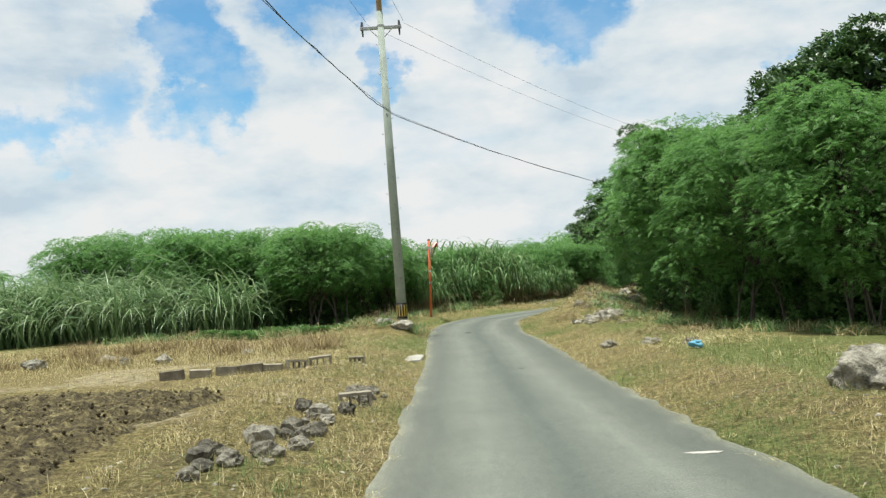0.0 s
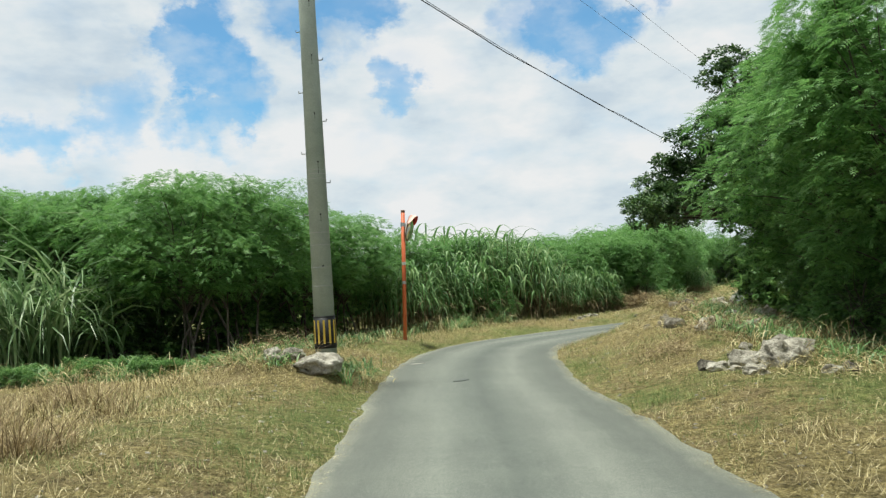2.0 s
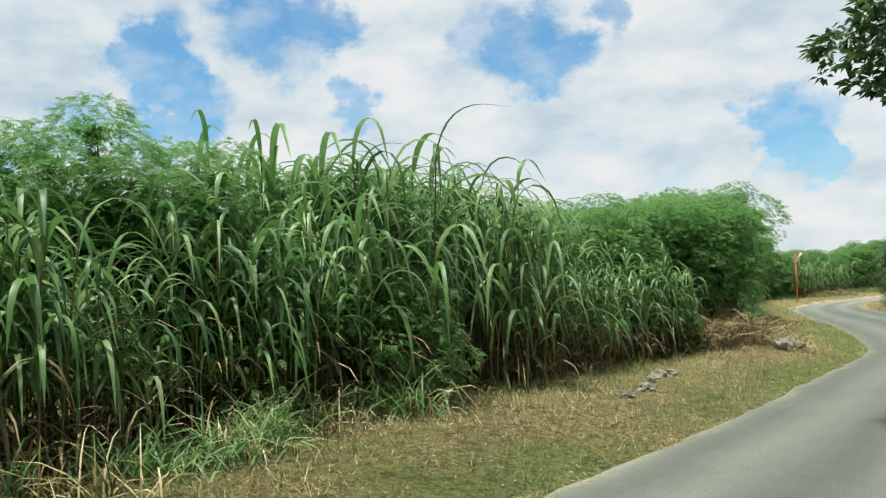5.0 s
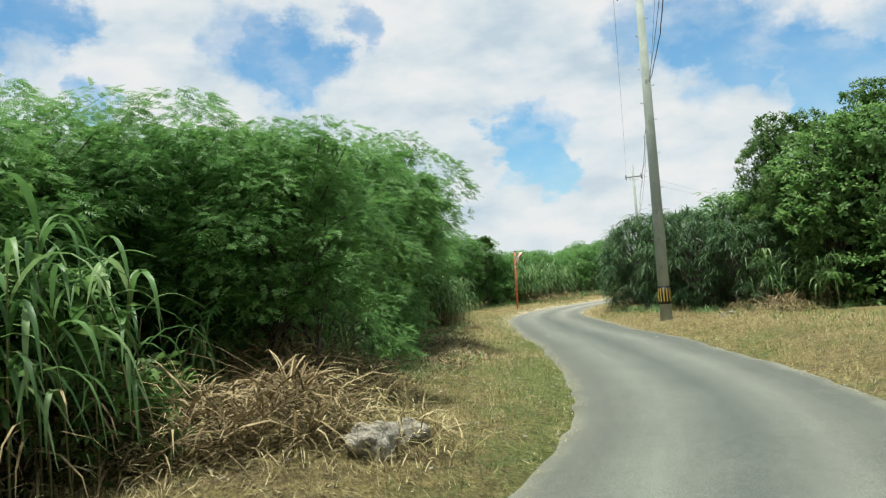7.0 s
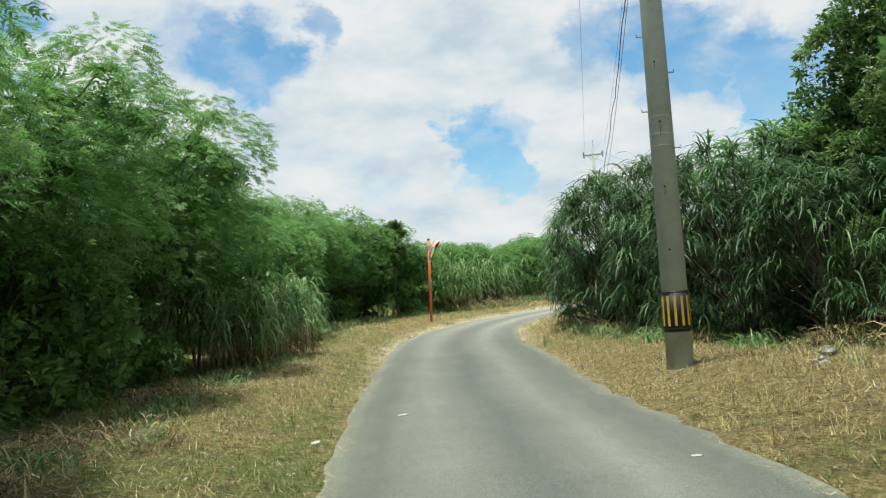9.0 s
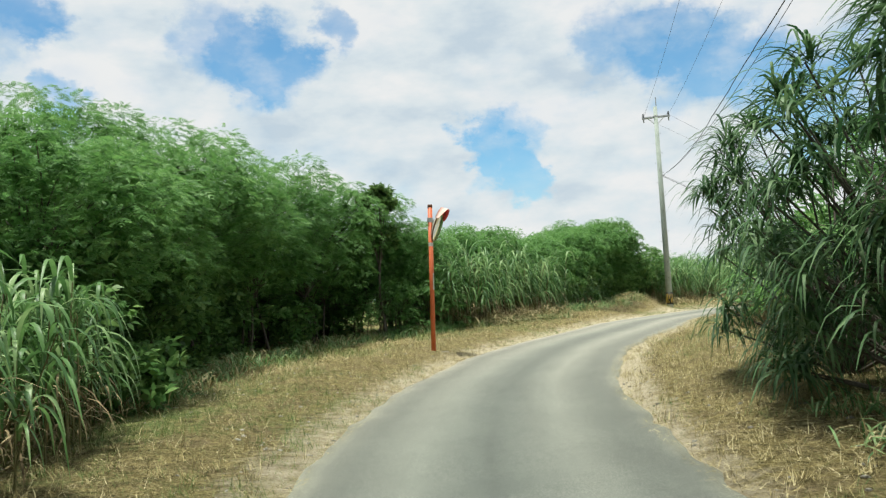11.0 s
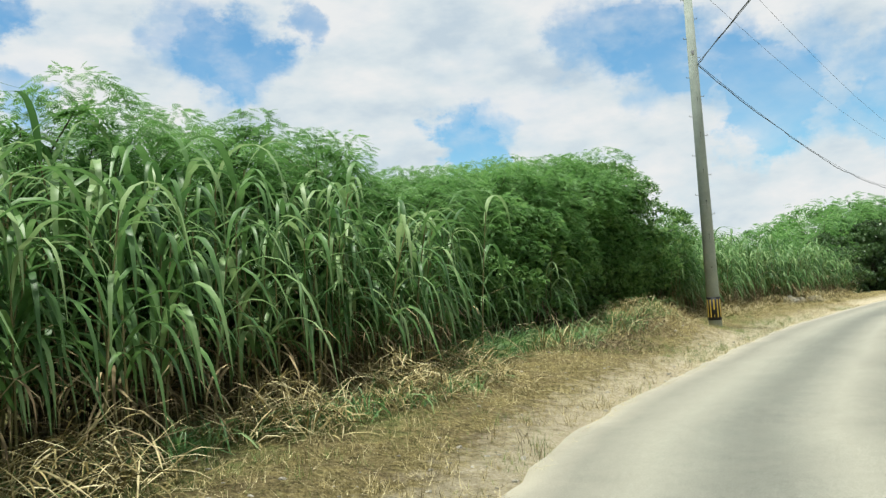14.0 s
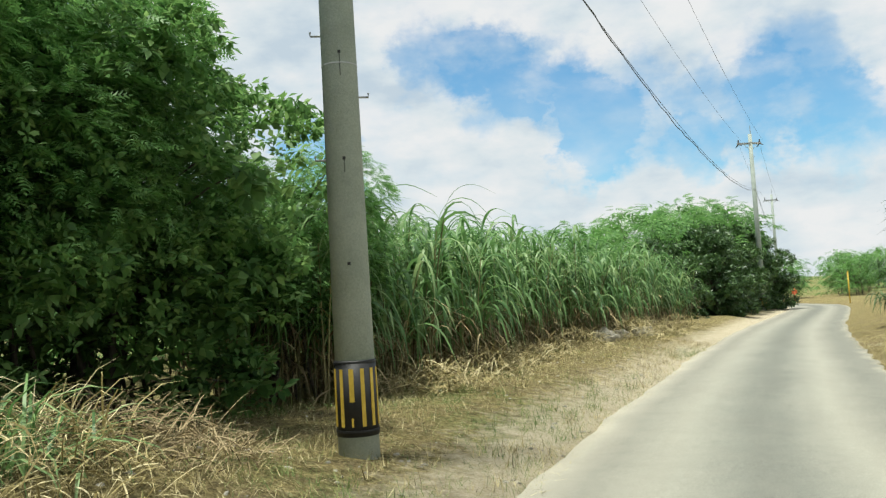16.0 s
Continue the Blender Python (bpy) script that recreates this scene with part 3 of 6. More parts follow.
def lushness(x, y):
    """How green the short grass is: greener beside the road and in patches, bare and dry past the second pole."""
    i, d, at = beside(x, y)
    n = 0.55 * wavy(x, y, 2.1) + 0.45 * wavy(x + 31, y + 17, 0.6)
    edge = smooth01(np.where((d > 0) & (at < 20), 3.6, 2.7), 1.6, np.abs(d))
    strip = np.where(d > 0, np.interp(at, [0, 8, 14, 22, 34, 44, 60, 72], [0.50, 0.20, 0.08, 0.26, 0.15, 0.30, 0.20, 0.04]), np.interp(at, [0, 30, 60, 72], [0.20, 0.10, 0.02, -0.1]))
    hedge = np.interp(at, [0, 40, 52, 64, 80, 100], [0.0, 0.05, 0.20, 0.20, 0.14, 0.0]) * smooth01(2.2, 3.2, np.abs(d)) * (d > 0)
    early = 0.14 * smooth01(22, 17, at) * smooth01(4, 8, at) * (d > 0)
    shady = 0.30 * smooth01(2.3, 3.6, np.abs(d)) * (d < 0) * smooth01(30, 24, at)
    return np.clip(0.62 * n + shady - early + strip * edge + hedge + 0.32 * smooth01(9, 18, np.abs(d)), 0, 1)


def sandiness(x, y):
    i, d, at = beside(x, y)
    near = smooth01(2.15 + 0.3 * smooth01(70, 84, at) * (d > 0) + 0.6 * smooth01(60, 68, at) * (d > 0) + 0.4 * smooth01(84, 92, at) * (d > 0) + 1.1 * smooth01(19, 14, at) * smooth01(5, 9, at) * (d > 0), 1.45, np.abs(d))
    wide = smooth01(4.2, 1.6, np.abs(d)) * (d < 0) * smooth01(66, 74, at) * smooth01(90, 82, at)
    near = near * np.where(d < 0, 1 - 0.75 * smooth01(82, 92, at), 1)
    field = smooth01(-1.9, -2.6, x) * smooth01(23, 20, y) * (d > 0) * smooth01(0.45, 0.75, 0.6 * wavy(x + 4, y + 2, 2.4) + 0.4 * wavy(x, y + 13, 0.9)) * (at < 30)
    return np.clip(0.55 * field + near * np.interp(at, [0, 8, 14, 20, 44, 58, 68, 90], [0.06, 0.26, 0.40, 0.34, 0.32, 0.40, 0.66, 0.80]) + 0.25 * wide, 0, 1)


def level(x, y):
    return float(ground_z(x, y)) if GRID else float(terrain(x, y)[0])


def grid_lines(lo, hi, fine, far):
    core = np.arange(lo, hi + 1e-6, fine)
    g, step, outer = fine, fine, [0.0]
    while outer[-1] < far:
        step *= 1.35
        outer.append(outer[-1] + step)
    outer = np.array(outer[1:])
    return np.concatenate([lo - outer[::-1], core, hi + outer])


GRID = {}


def ground_z(x, y):
    """Height of the ground sheet itself."""
    xs, ys, zz = GRID["x"], GRID["y"], GRID["z"]
    i = np.clip(np.searchsorted(xs, x) - 1, 0, len(xs) - 2)
    j = np.clip(np.searchsorted(ys, y) - 1, 0, len(ys) - 2)
    u, v = (x - xs[i]) / (xs[i + 1] - xs[i]), (y - ys[j]) / (ys[j + 1] - ys[j])
    return zz[i, j] * (1 - u) * (1 - v) + zz[i + 1, j] * u * (1 - v) + zz[i, j + 1] * (1 - u) * v + zz[i + 1, j + 1] * u * v


def build_ground():
    xs, ys = grid_lines(-14, 92, 0.40, 2600), grid_lines(-4, 130, 0.40, 2600)
    gx, gy = np.meshgrid(xs, ys, indexing="ij")
    z = terrain(gx.ravel(), gy.ravel())
    GRID.update(x=xs, y=ys, z=z.reshape(gx.shape))
    v = np.stack([gx.ravel(), gy.ravel(), z], -1)
    i, j = np.meshgrid(np.arange(len(xs) - 1), np.arange(len(ys) - 1), indexing="ij")
    q = i * len(ys) + j
    f = np.stack([q, q + len(ys), q + len(ys) + 1, q + 1], -1).reshape(-1, 4)
    me = np_mesh("ground", v, f)
    for key, val in (("green", lushness(v[:, 0], v[:, 1])), ("sand", sandiness(v[:, 0], v[:, 1]))):
        me.attributes.new(key, "FLOAT", "POINT").data.foreach_set("value", np.asarray(val, np.float32))
    single("ground", me, GROUND, "dry mown roadside ground with straw litter and green patches", "ground", kind="structure", smooth=True)


def build_road():
    cols = np.r_[-1, -0.985, np.linspace(-0.88, 0.88, 13), 0.985, 1]
    n = len(ROAD)
    ragged = 0.06
    wl = HALF + ragged * (wavy(ALONG, 0 * ALONG + 5, 0.37) - 0.5) * 2 + 0.03 * (wavy(ALONG, 0 * ALONG + 9, 3.3) - 0.5) * 2
    wr = HALF + ragged * (wavy(ALONG, 0 * ALONG + 25, 0.41) - 0.5) * 2 + 0.03 * (wavy(ALONG, 0 * ALONG + 39, 2.9) - 0.5) * 2
    v, ac, du = [], [], []
    z = road_level(ROAD[:, 1])
    for c in cols:
        w = np.where(c < 0, wr, wl)
        crown = 0.02 * (1 - c * c) - (0.10 if abs(c) == 1 else 0.0)
        xy = ROAD + LEFT * (c * w)[:, None]
        zz = z + crown + (wavy(xy[:, 0], xy[:, 1], 1.7) - 0.5) * 0.015
        v.append(np.concatenate([xy, zz[:, None]], 1))
        ac.append(np.full(n, (c + 1) / 2))
        du.append(smooth01(62, 86, ROAD[:, 1]) * 0.55 + 0.06)
    v = np.stack(v, 1).reshape(-1, 3)
    i, j = np.meshgrid(np.arange(n - 1), np.arange(len(cols) - 1), indexing="ij")
    q = i * len(cols) + j
    f = np.stack([q, q + 1, q + 1 + len(cols), q + len(cols)], -1).reshape(-1, 4)
    f = f[:, ::-1]
    me = np_mesh("road", v, f)
    run = [ALONG for _ in cols]
    for key, val in (("across", ac), ("dust", du), ("along", run)):
        at = me.attributes.new(key, "FLOAT", "POINT")
        at.data.foreach_set("value", np.stack(val, 1).ravel().astype(np.float32))
    ob = single("road", me, ASPHALT, "narrow sun-bleached asphalt farm road without markings", "road", kind="structure", smooth=True)
    return ob


build_ground()
road = build_road()


def road_patch(x, y, size, turn, stretch, pale, seed):
    """A thin worn or mended spot lying on the asphalt, with a ragged rim."""
    r = random.Random(seed)
    bm = bmesh.new()
    low, top = [], []
    for k in range(18):
        a = 2 * math.pi * k / 18
        rad = size * (0.7 + 0.5 * r.random())
        px, py = rad * stretch * math.cos(a), rad * math.sin(a)
        wx, wy = x + px * math.cos(turn) - py * math.sin(turn), y + px * math.sin(turn) + py * math.cos(turn)
        _, d, at = beside(wx, wy)
        z = float(road_level(at)[0]) + 0.02 * (1 - (float(d[0]) / HALF) ** 2) + (float(wavy(wx, wy, 1.7)) - 0.5) * 0.015
        low.append(bm.verts.new((wx, wy, z - 0.01)))
        top.append(bm.verts.new((wx, wy, z + 0.005)))
    bm.faces.new(top)
    for k in range(18):
        bm.faces.new((low[k], low[(k + 1) % 18], top[(k + 1) % 18], top[k]))
    bmesh.ops.recalc_face_normals(bm, faces=bm.faces)
    part("patch", bm, PALE_SLAB if pale else DARK_TAR, road, "pale worn spot" if pale else "dark tar smear")


for n, (x, y, size, turn, stretch, pale) in enumerate([(1.63, 7.48, 0.05, 0.1, 3.2, True), (0.2, 25.6, 0.07, 0.9, 2.6, False), (-0.58, 28.8, 0.05, 0.0, 2.4, True), (15.5, 59.0, 0.045, 0.3, 1.5, True),
                                                       (16.4, 55.7, 0.03, 0.0, 1.3, True), (14.45, 58.2, 0.04, 1.1, 2.0, True), (0.9, 15.2, 0.03, 0.5, 1.6, False), (6.9, 39.6, 0.025, 0.6, 2.4, True)]):
    road_patch(x, y, size, turn, stretch, pale, 60 + n)


def place(x, y, turn=0.0, size=1.0, sink=0.0, tilt=0.0, lean=0.0, tall=1.0):
    """A pose on the ground at (x, y)."""
    return pose(x, y, level(x, y) - sink, tilt, lean, turn) @ Matrix.Diagonal((size, size, size * tall, 1))


# ---- plants ----
def feather_leaf():
    """A drooping fern-like leaf of about 0.3 m: four pairs of feathers and one at the tip, as triangles."""
    v, f = [], []
    for k in range(5):
        t = 0.14 + 0.86 * k / 4
        p = np.array([0.26 * t, 0, 0.04 * t - 0.10 * t * t])
        ln = 0.125 * (1 - 0.7 * abs(t - 0.42))
        for s in (-1, 1) if k < 4 else (0,):
            a = 1.15 - 0.55 * t
            d = np.array([math.cos(a), s * math.sin(a), -0.16 - 0.10 * (k % 2)])
            w = np.cross(d, [0, 0, 1])
            w = w / np.linalg.norm(w) * 0.021
            n = len(v)
            v += [p + d * ln * 0.05 - w, p + d * ln, p + d * ln * 0.05 + w]
            f.append([n, n + 1, n + 2])
    return np.array(v), np.array(f)


def drooping_leaves(count, length, seed):
    """A twig end with large heart-shaped leaves that arch over and hang."""
    r = np.random.default_rng(seed)
    chunks = []
    for k in range(count):
        a = k * 2.4 + r.random() * 0.6
        out, side = np.array([math.cos(a), math.sin(a), 0]), np.array([-math.sin(a), math.cos(a), 0])
        ln = length * r.uniform(0.7, 1.2)
        mid, wing = [], []
        for u, w in ((0.0, 0.10), (0.10, 0.40), (0.32, 0.48), (0.62, 0.33), (0.86, 0.13), (1.0, 0.0)):
            mid.append(out * (0.05 + ln * (u - 0.30 * u * u)) + np.array([0, 0, ln * (0.14 * u - 0.75 * u * u)]))
            wing.append(ln * w)
        v, f = [], []
        for m, w in zip(mid, wing):
            v += [m - side * w + np.array([0, 0, -0.16 * w]), m, m + side * w + np.array([0, 0, -0.16 * w])]
        for i in range(len(mid) - 1):
            f += [[3 * i, 3 * i + 1, 3 * i + 4, 3 * i + 3], [3 * i + 1, 3 * i + 2, 3 * i + 5, 3 * i + 4]]
        chunks.append((np.array(v), np.array(f)))
    return merged(chunks)


def leaf_whorl(count, length, width, seed):
    """A twig end with some oval leaves, each folded along its midrib."""
    r = np.random.default_rng(seed)
    chunks = []
    for k in range(count):
        a = k * 2.4 + r.random() * 0.5
        e = r.uniform(-0.5, 0.6)
        d = np.array([math.cos(a) * math.cos(e), math.sin(a) * math.cos(e), math.sin(e)])
        side = np.cross(d, [0, 0, 1.0])
        side /= np.linalg.norm(side)
        up = np.cross(side, d)
        ln, wd = length * r.uniform(0.75, 1.15), width * r.uniform(0.8, 1.15)
        p = np.array([0.06 * (k / count - 0.5), 0, 0.02 * (r.random() - 0.5)]) + d * 0.015
        m = p + d * ln * 0.5 - up * ln * 0.02
        t = p + d * ln - up * ln * 0.22
        l1, r1 = m + side * wd * 0.5 + up * wd * 0.12, m - side * wd * 0.5 + up * wd * 0.12
        chunks.append((np.array([p, r1, t, l1]), np.array([[0, 1, 2, 3]])))
    return merged(chunks)


def lobes_of(r, height, radius, count, low, small=0.20, large=0.36, wide=0.40):
    """Places and sizes of the foliage masses of a crown that reaches down to low."""
    out = []
    for k in range(count):
        a, u = r.random() * 2 * np.pi, math.sqrt(r.random())
        h = r.random() ** 0.85
        z = low + (height - low) * h
        bulge = math.sqrt(max(0.04, 1 - (h - wide) ** 2 / 0.42))
        rr = radius * 0.80 * (0.25 + 0.75 * u) * bulge
        size = radius * r.uniform(small, large)
        out.append((rr * math.cos(a), rr * math.sin(a), max(low, z - size * 0.75), size))
    return out


def crown_points(r, lobes, count, squash=0.75):
    """Leaf places on the outside of the union of the foliage masses, and their outward directions."""
    lob = np.array(lobes)
    w = lob[:, 3] ** 2
    many = count * 4
    c = lob[r.choice(len(lob), many, p=w / w.sum())]
    d = r.normal(size=(many, 3))
    top = r.random(many) < 0.6
    d[:, 2] = np.where(top, np.abs(d[:, 2]) * 0.85 + 0.1, d[:, 2])
    d /= np.linalg.norm(d, axis=1)[:, None]
    flat = np.array([1, 1, squash])
    pos = c[:, :3] + d * (c[:, 3] * r.uniform(0.76, 1.02, many))[:, None] * flat
    deep = np.full(many, 9.0)
    for q in lob:
        deep = np.minimum(deep, np.linalg.norm((pos - q[:3]) / flat, axis=1) / q[3])
    score = deep + r.normal(0, 0.10, many)
    best = np.sort(np.argsort(-score)[:count])
    pos, d = pos[best], d[best]
    pos[:, 2] = np.maximum(pos[:, 2], 0.03 + 0.1 * r.random(count))
    return pos, d


def filled(r, pos, d, lobes, scale, share, grow):
    """Sinks a share of the leaves into the masses and enlarges them, so that no sky shows through."""
    inner = np.flatnonzero(r.random(len(pos)) < share)
    q = np.array(lobes)[r.integers(0, len(lobes), len(inner))]
    e = r.normal(size=(len(inner), 3))
    e /= np.linalg.norm(e, axis=1)[:, None]
    pos[inner] = q[:, :3] + e * q[:, 3:] * r.uniform(0.0, 0.55, (len(inner), 1)) * np.array([1, 1, 0.6]) - np.array([0, 0, 0.12]) * q[:, 3:]
    scale[inner] *= grow


def stems(r, lobes, bottoms, thick, sides=6):
    """Stems from the ground that branch to the foliage masses."""
    chunks = []
    for n, (bx, by) in enumerate(bottoms):
        own = [q for k, q in enumerate(lobes) if k % len(bottoms) == n]
        top = max(own, key=lambda q: q[2])
        ts = np.linspace(0, 1, 7)
        bend = r.normal(0, 0.10, (7, 2)) * ts[:, None] * (1 - ts[:, None]) * 3
        main = np.stack([bx + (top[0] - bx) * ts**1.3 + bend[:, 0], by + (top[1] - by) * ts**1.3 + bend[:, 1], -0.15 + (top[2] + 0.15) * ts], -1)
        chunks.append(tube(main, thick * (1 - 0.75 * ts), sides))
        for q in own:
            if q is top:
                continue
            k = int(np.clip(np.searchsorted(main[:, 2], q[2] * r.uniform(0.35, 0.6)), 1, 5))
            s = np.linspace(0, 1, 5)
            br = main[k] + (np.array(q[:3]) - main[k]) * s[:, None]
            br[:, 2] += 0.18 * np.sin(s * np.pi)
            chunks.append(tube(br, thick * 0.42 * (1 - 0.7 * s), 5))
    return merged(chunks)


FEATHER = feather_leaf()
OVAL = leaf_whorl(7, 0.115, 0.058, 3)
LARGE = drooping_leaves(4, 0.20, 5)


def feathery_tree(seed, leaves, height=3.8, radius=2.0, low=1.6, lobe_count=46, size=1.0, n_stems=7, thick=0.03, wide=0.56, name="feathery_tree"):
    r = np.random.default_rng(seed)
    ob = thing(name)
    lobes = lobes_of(r, height, radius, lobe_count, low, 0.16, 0.34, wide)
    spread = [(r.normal(0, 0.45), r.normal(0, 0.45)) for _ in range(n_stems)]
    part("trunk", np_mesh("trunk", *stems(r, lobes, spread, thick)), BARK, ob, smooth=True)
    pos, d = crown_points(r, lobes, leaves)
    heading = np.arctan2(d[:, 1], d[:, 0]) + r.normal(0, 0.55, leaves)
    lie = (np.arcsin(np.clip(d[:, 2], -1, 1)) - np.pi / 2) * 0.16
    scale = size * r.uniform(0.7, 1.25, leaves)
    filled(r, pos, d, lobes, scale, 0.22, 2.0)
    v, f = scattered(*FEATHER, pos, heading, np.maximum(lie, -0.4) + r.normal(0.06, 0.26, leaves), r.normal(0, 0.35, leaves), scale)
    part("crown", np_mesh("crown", v, f), LEAF_FEATHER, ob)
    return ob


def broadleaf_tree(seed, twigs, height=5.0, radius=2.8, low=0.3, lobe_count=64, whorl=OVAL, size=1.0, thick=0.11, n_stems=2, name="broadleaf_tree", leaf=LEAF_BROAD):
    r = np.random.default_rng(seed)
    ob = thing(name)
    lobes = lobes_of(r, height, radius, lobe_count, low)
    spread = [(r.normal(0, 0.2), r.normal(0, 0.2)) for _ in range(n_stems)]
    part("trunk", np_mesh("trunk", *stems(r, lobes, spread, thick, 8)), BARK, ob, smooth=True)
    pos, d = crown_points(r, lobes, twigs)
    grow = size * r.uniform(0.8, 1.3, twigs)
    filled(r, pos, d, lobes, grow, 0.22, 1.7)
    v, f = scattered(*whorl, pos, np.arctan2(d[:, 1], d[:, 0]), r.normal(0.3, 0.45, twigs), r.normal(0, 0.6, twigs), grow)
    part("crown", np_mesh("crown", v, f), leaf, ob)
    return ob


def cane_clump(seed, stalks=8, height=2.25, leaf=1.25, width=0.062, name="cane_clump", material=None):
    """Tall cane: upright stalks with long arching blades, and dead blades hanging at the foot."""
    r = np.random.default_rng(seed)
    ob = thing(name)
    tubes, b, hd, ln, rs, dr = [], [], [], [], [], []
    db, dh, dl = [], [], []
    for _ in range(stalks):
        x, y = r.normal(0, 0.24), r.normal(0, 0.24)
        h = height * r.uniform(0.72, 1.05)
        lx, ly = r.normal(0, 0.13) + x * 0.35, r.normal(0, 0.13) + y * 0.35
        ts = np.linspace(0, 1, 5)
        tubes.append(tube(np.stack([x + lx * ts**1.6, y + ly * ts**1.6, -0.1 + (h * 0.9 + 0.1) * ts], -1), 0.013 * (1 - 0.5 * ts), 5))
        a0 = r.random() * 6.28
        for k in range(10):
            t = 0.36 + 0.62 * k / 9
            b.append((x + lx * t**1.6, y + ly * t**1.6, h * t * 0.92))
            hd.append(a0 + k * 3.14 + r.normal(0, 0.5))
            ln.append(leaf * r.uniform(0.7, 1.2) * (1.0 if k < 8 else 0.8))
            rs.append(r.uniform(0.75, 1.2) if k < 6 else r.uniform(1.0, 1.42))
            dr.append(rs[-1] + r.uniform(1.1, 1.55) if k < 9 else rs[-1] + r.uniform(0.1, 1.3))
        for k in range(8):
            t = r.uniform(0.08, 0.5)
            db.append((x + r.normal(0, 0.10), y + r.normal(0, 0.10), h * t))
            dh.append(r.random() * 6.28)
            dl.append(r.uniform(0.4, 1.0))
    part("stalk", np_mesh("stalk", *merged(tubes)), STALK, ob)
    part("foliage", np_mesh("foliage", *strips(b, hd, ln, width * r.uniform(0.65, 1.2, len(b)), rs, dr, 10, 0.30, r.normal(0, 0.35, len(b)), arch=True)), material or LEAF_CANE, ob)
    for o in ob.children:
        o["kind"] = "stuff"
    part("dead_foliage", np_mesh("dead_foliage", *strips(db, dh, dl, 0.028, r.uniform(-0.2, 0.7, len(db)), r.uniform(1.4, 2.2, len(db)), 4)), STRAW_DARK, ob, "dry brown hanging leaves")["kind"] = "stuff"
    return ob


def grass_clump(seed, blades=170, length=1.7, width=0.02, material=None, name="grass_clump", spread=0.22, rise=(1.0, 1.5), droop=(0.7, 2.0), segs=6):
    r = np.random.default_rng(seed)
    n = blades
    base = np.stack([r.normal(0, spread, n), r.normal(0, spread, n), np.full(n, -0.03)], -1)
    hd = np.arctan2(base[:, 1], base[:, 0]) + r.normal(0, 0.9, n)
    ob = thing(name)
    part("tuft", np_mesh("tuft", *strips(base, hd, length * r.uniform(0.55, 1.1, n), width, r.uniform(*rise, n), r.uniform(*droop, n), segs, 0, r.normal(0, 0.6, n))), material or LEAF_SILVER, ob)["kind"] = "stuff"
    return ob


def strap_bush(seed, height=3.2, radius=1.5, heads=66):
    """A dense bush of rosettes with long drooping strap leaves."""
    r = np.random.default_rng(seed)
    ob = thing("strap_leaf_bush")
    b, hd, ln, rs, dr, tubes = [], [], [], [], [], []
    for k in range(heads):
        a, z = r.random() * 6.28, height * (0.06 + 0.90 * r.random() ** 0.8)
        rad = radius * math.sqrt(max(0.08, 1 - (z / height - 0.45) ** 2 / 0.42)) * r.uniform(0.8, 1.0)
        c = np.array([rad * math.cos(a), rad * math.sin(a), z])
        ts = np.linspace(0, 1, 5)
        tubes.append(tube(np.stack([c[0] * ts**1.5, c[1] * ts**1.5, -0.1 + (c[2] + 0.1) * ts], -1), 0.022 * (1 - 0.6 * ts), 5))
        for _ in range(40):
            b.append(c + r.normal(0, 0.05, 3))
            hd.append(r.random() * 6.28)
            ln.append(r.uniform(0.42, 0.85) * (1.0 - 0.25 * z / height))
            rs.append(r.uniform(-0.2, 1.1) + 0.35 * (z / height) ** 2)
            dr.append(rs[-1] + r.uniform(0.9, 1.5) - 0.9 * (z / height) ** 3)
    part("trunk", np_mesh("trunk", *merged(tubes)), BARK, ob)
    part("foliage", np_mesh("foliage", *strips(b, hd, ln, 0.031, rs, dr, 6, 0.0, r.normal(0, 0.4, len(b)), arch=True)), LEAF_STRAP, ob)["kind"] = "stuff"
    return ob


def planted(kinds, spots, label, category, group):
    """Copies of the kinds at spots (x, y, height): each kind is built at a height of its own."""
    for n, (x, y, h) in enumerate(spots):
        ob, base = kinds[n % len(kinds)]
        k = h / base
        wide = k * (1.0 if k < 1.05 else 0.96)
        m = pose(x, y, level(x, y) - 0.04, 0, 0, (n * 137.5 + x * 31) % 360) @ Matrix.Diagonal((wide, wide, k, 1))
        got = copy_thing(ob, m)
        tagged(got, label, category, group)


def removed(ob):
    for o in (*ob.children_recursive, ob):
        bpy.data.objects.remove(o)


FEATHERY = [(feathery_tree(s, 10200, size=0.44, lobe_count=76), 3.8) for s in (1, 2, 3)]
FEATHERY_TALL = [(feathery_tree(s, 14500, 6.3, 3.0, 1.6, 100, 0.62, 6, 0.04, 0.50), 6.3) for s in (8, 9)]
FEATHERY_LOW = [(feathery_tree(s, 2900, 2.2, 1.4, 0.1, 34, 0.38, 4, 0.02, 0.42, "feathery_bush"), 2.2) for s in (15, 16)]
FEATHERY_FAR = [(feathery_tree(s, 560, size=1.3, low=0.7, lobe_count=40, n_stems=3, wide=0.42), 3.8) for s in (4, 5)]
BROAD = [(broadleaf_tree(s, 2000, size=1.28), 5.0) for s in (6, 7)]
CANE = [(cane_clump(s), 2.6) for s in (11, 12, 13, 14)]
SILVER = [(grass_clump(s, 230, 1.9, 0.036, spread=0.34, droop=(1.7, 3.1)), 1.5) for s in (21, 22, 23)]
STRAP = [(strap_bush(s), 3.4) for s in (31, 32, 33)]


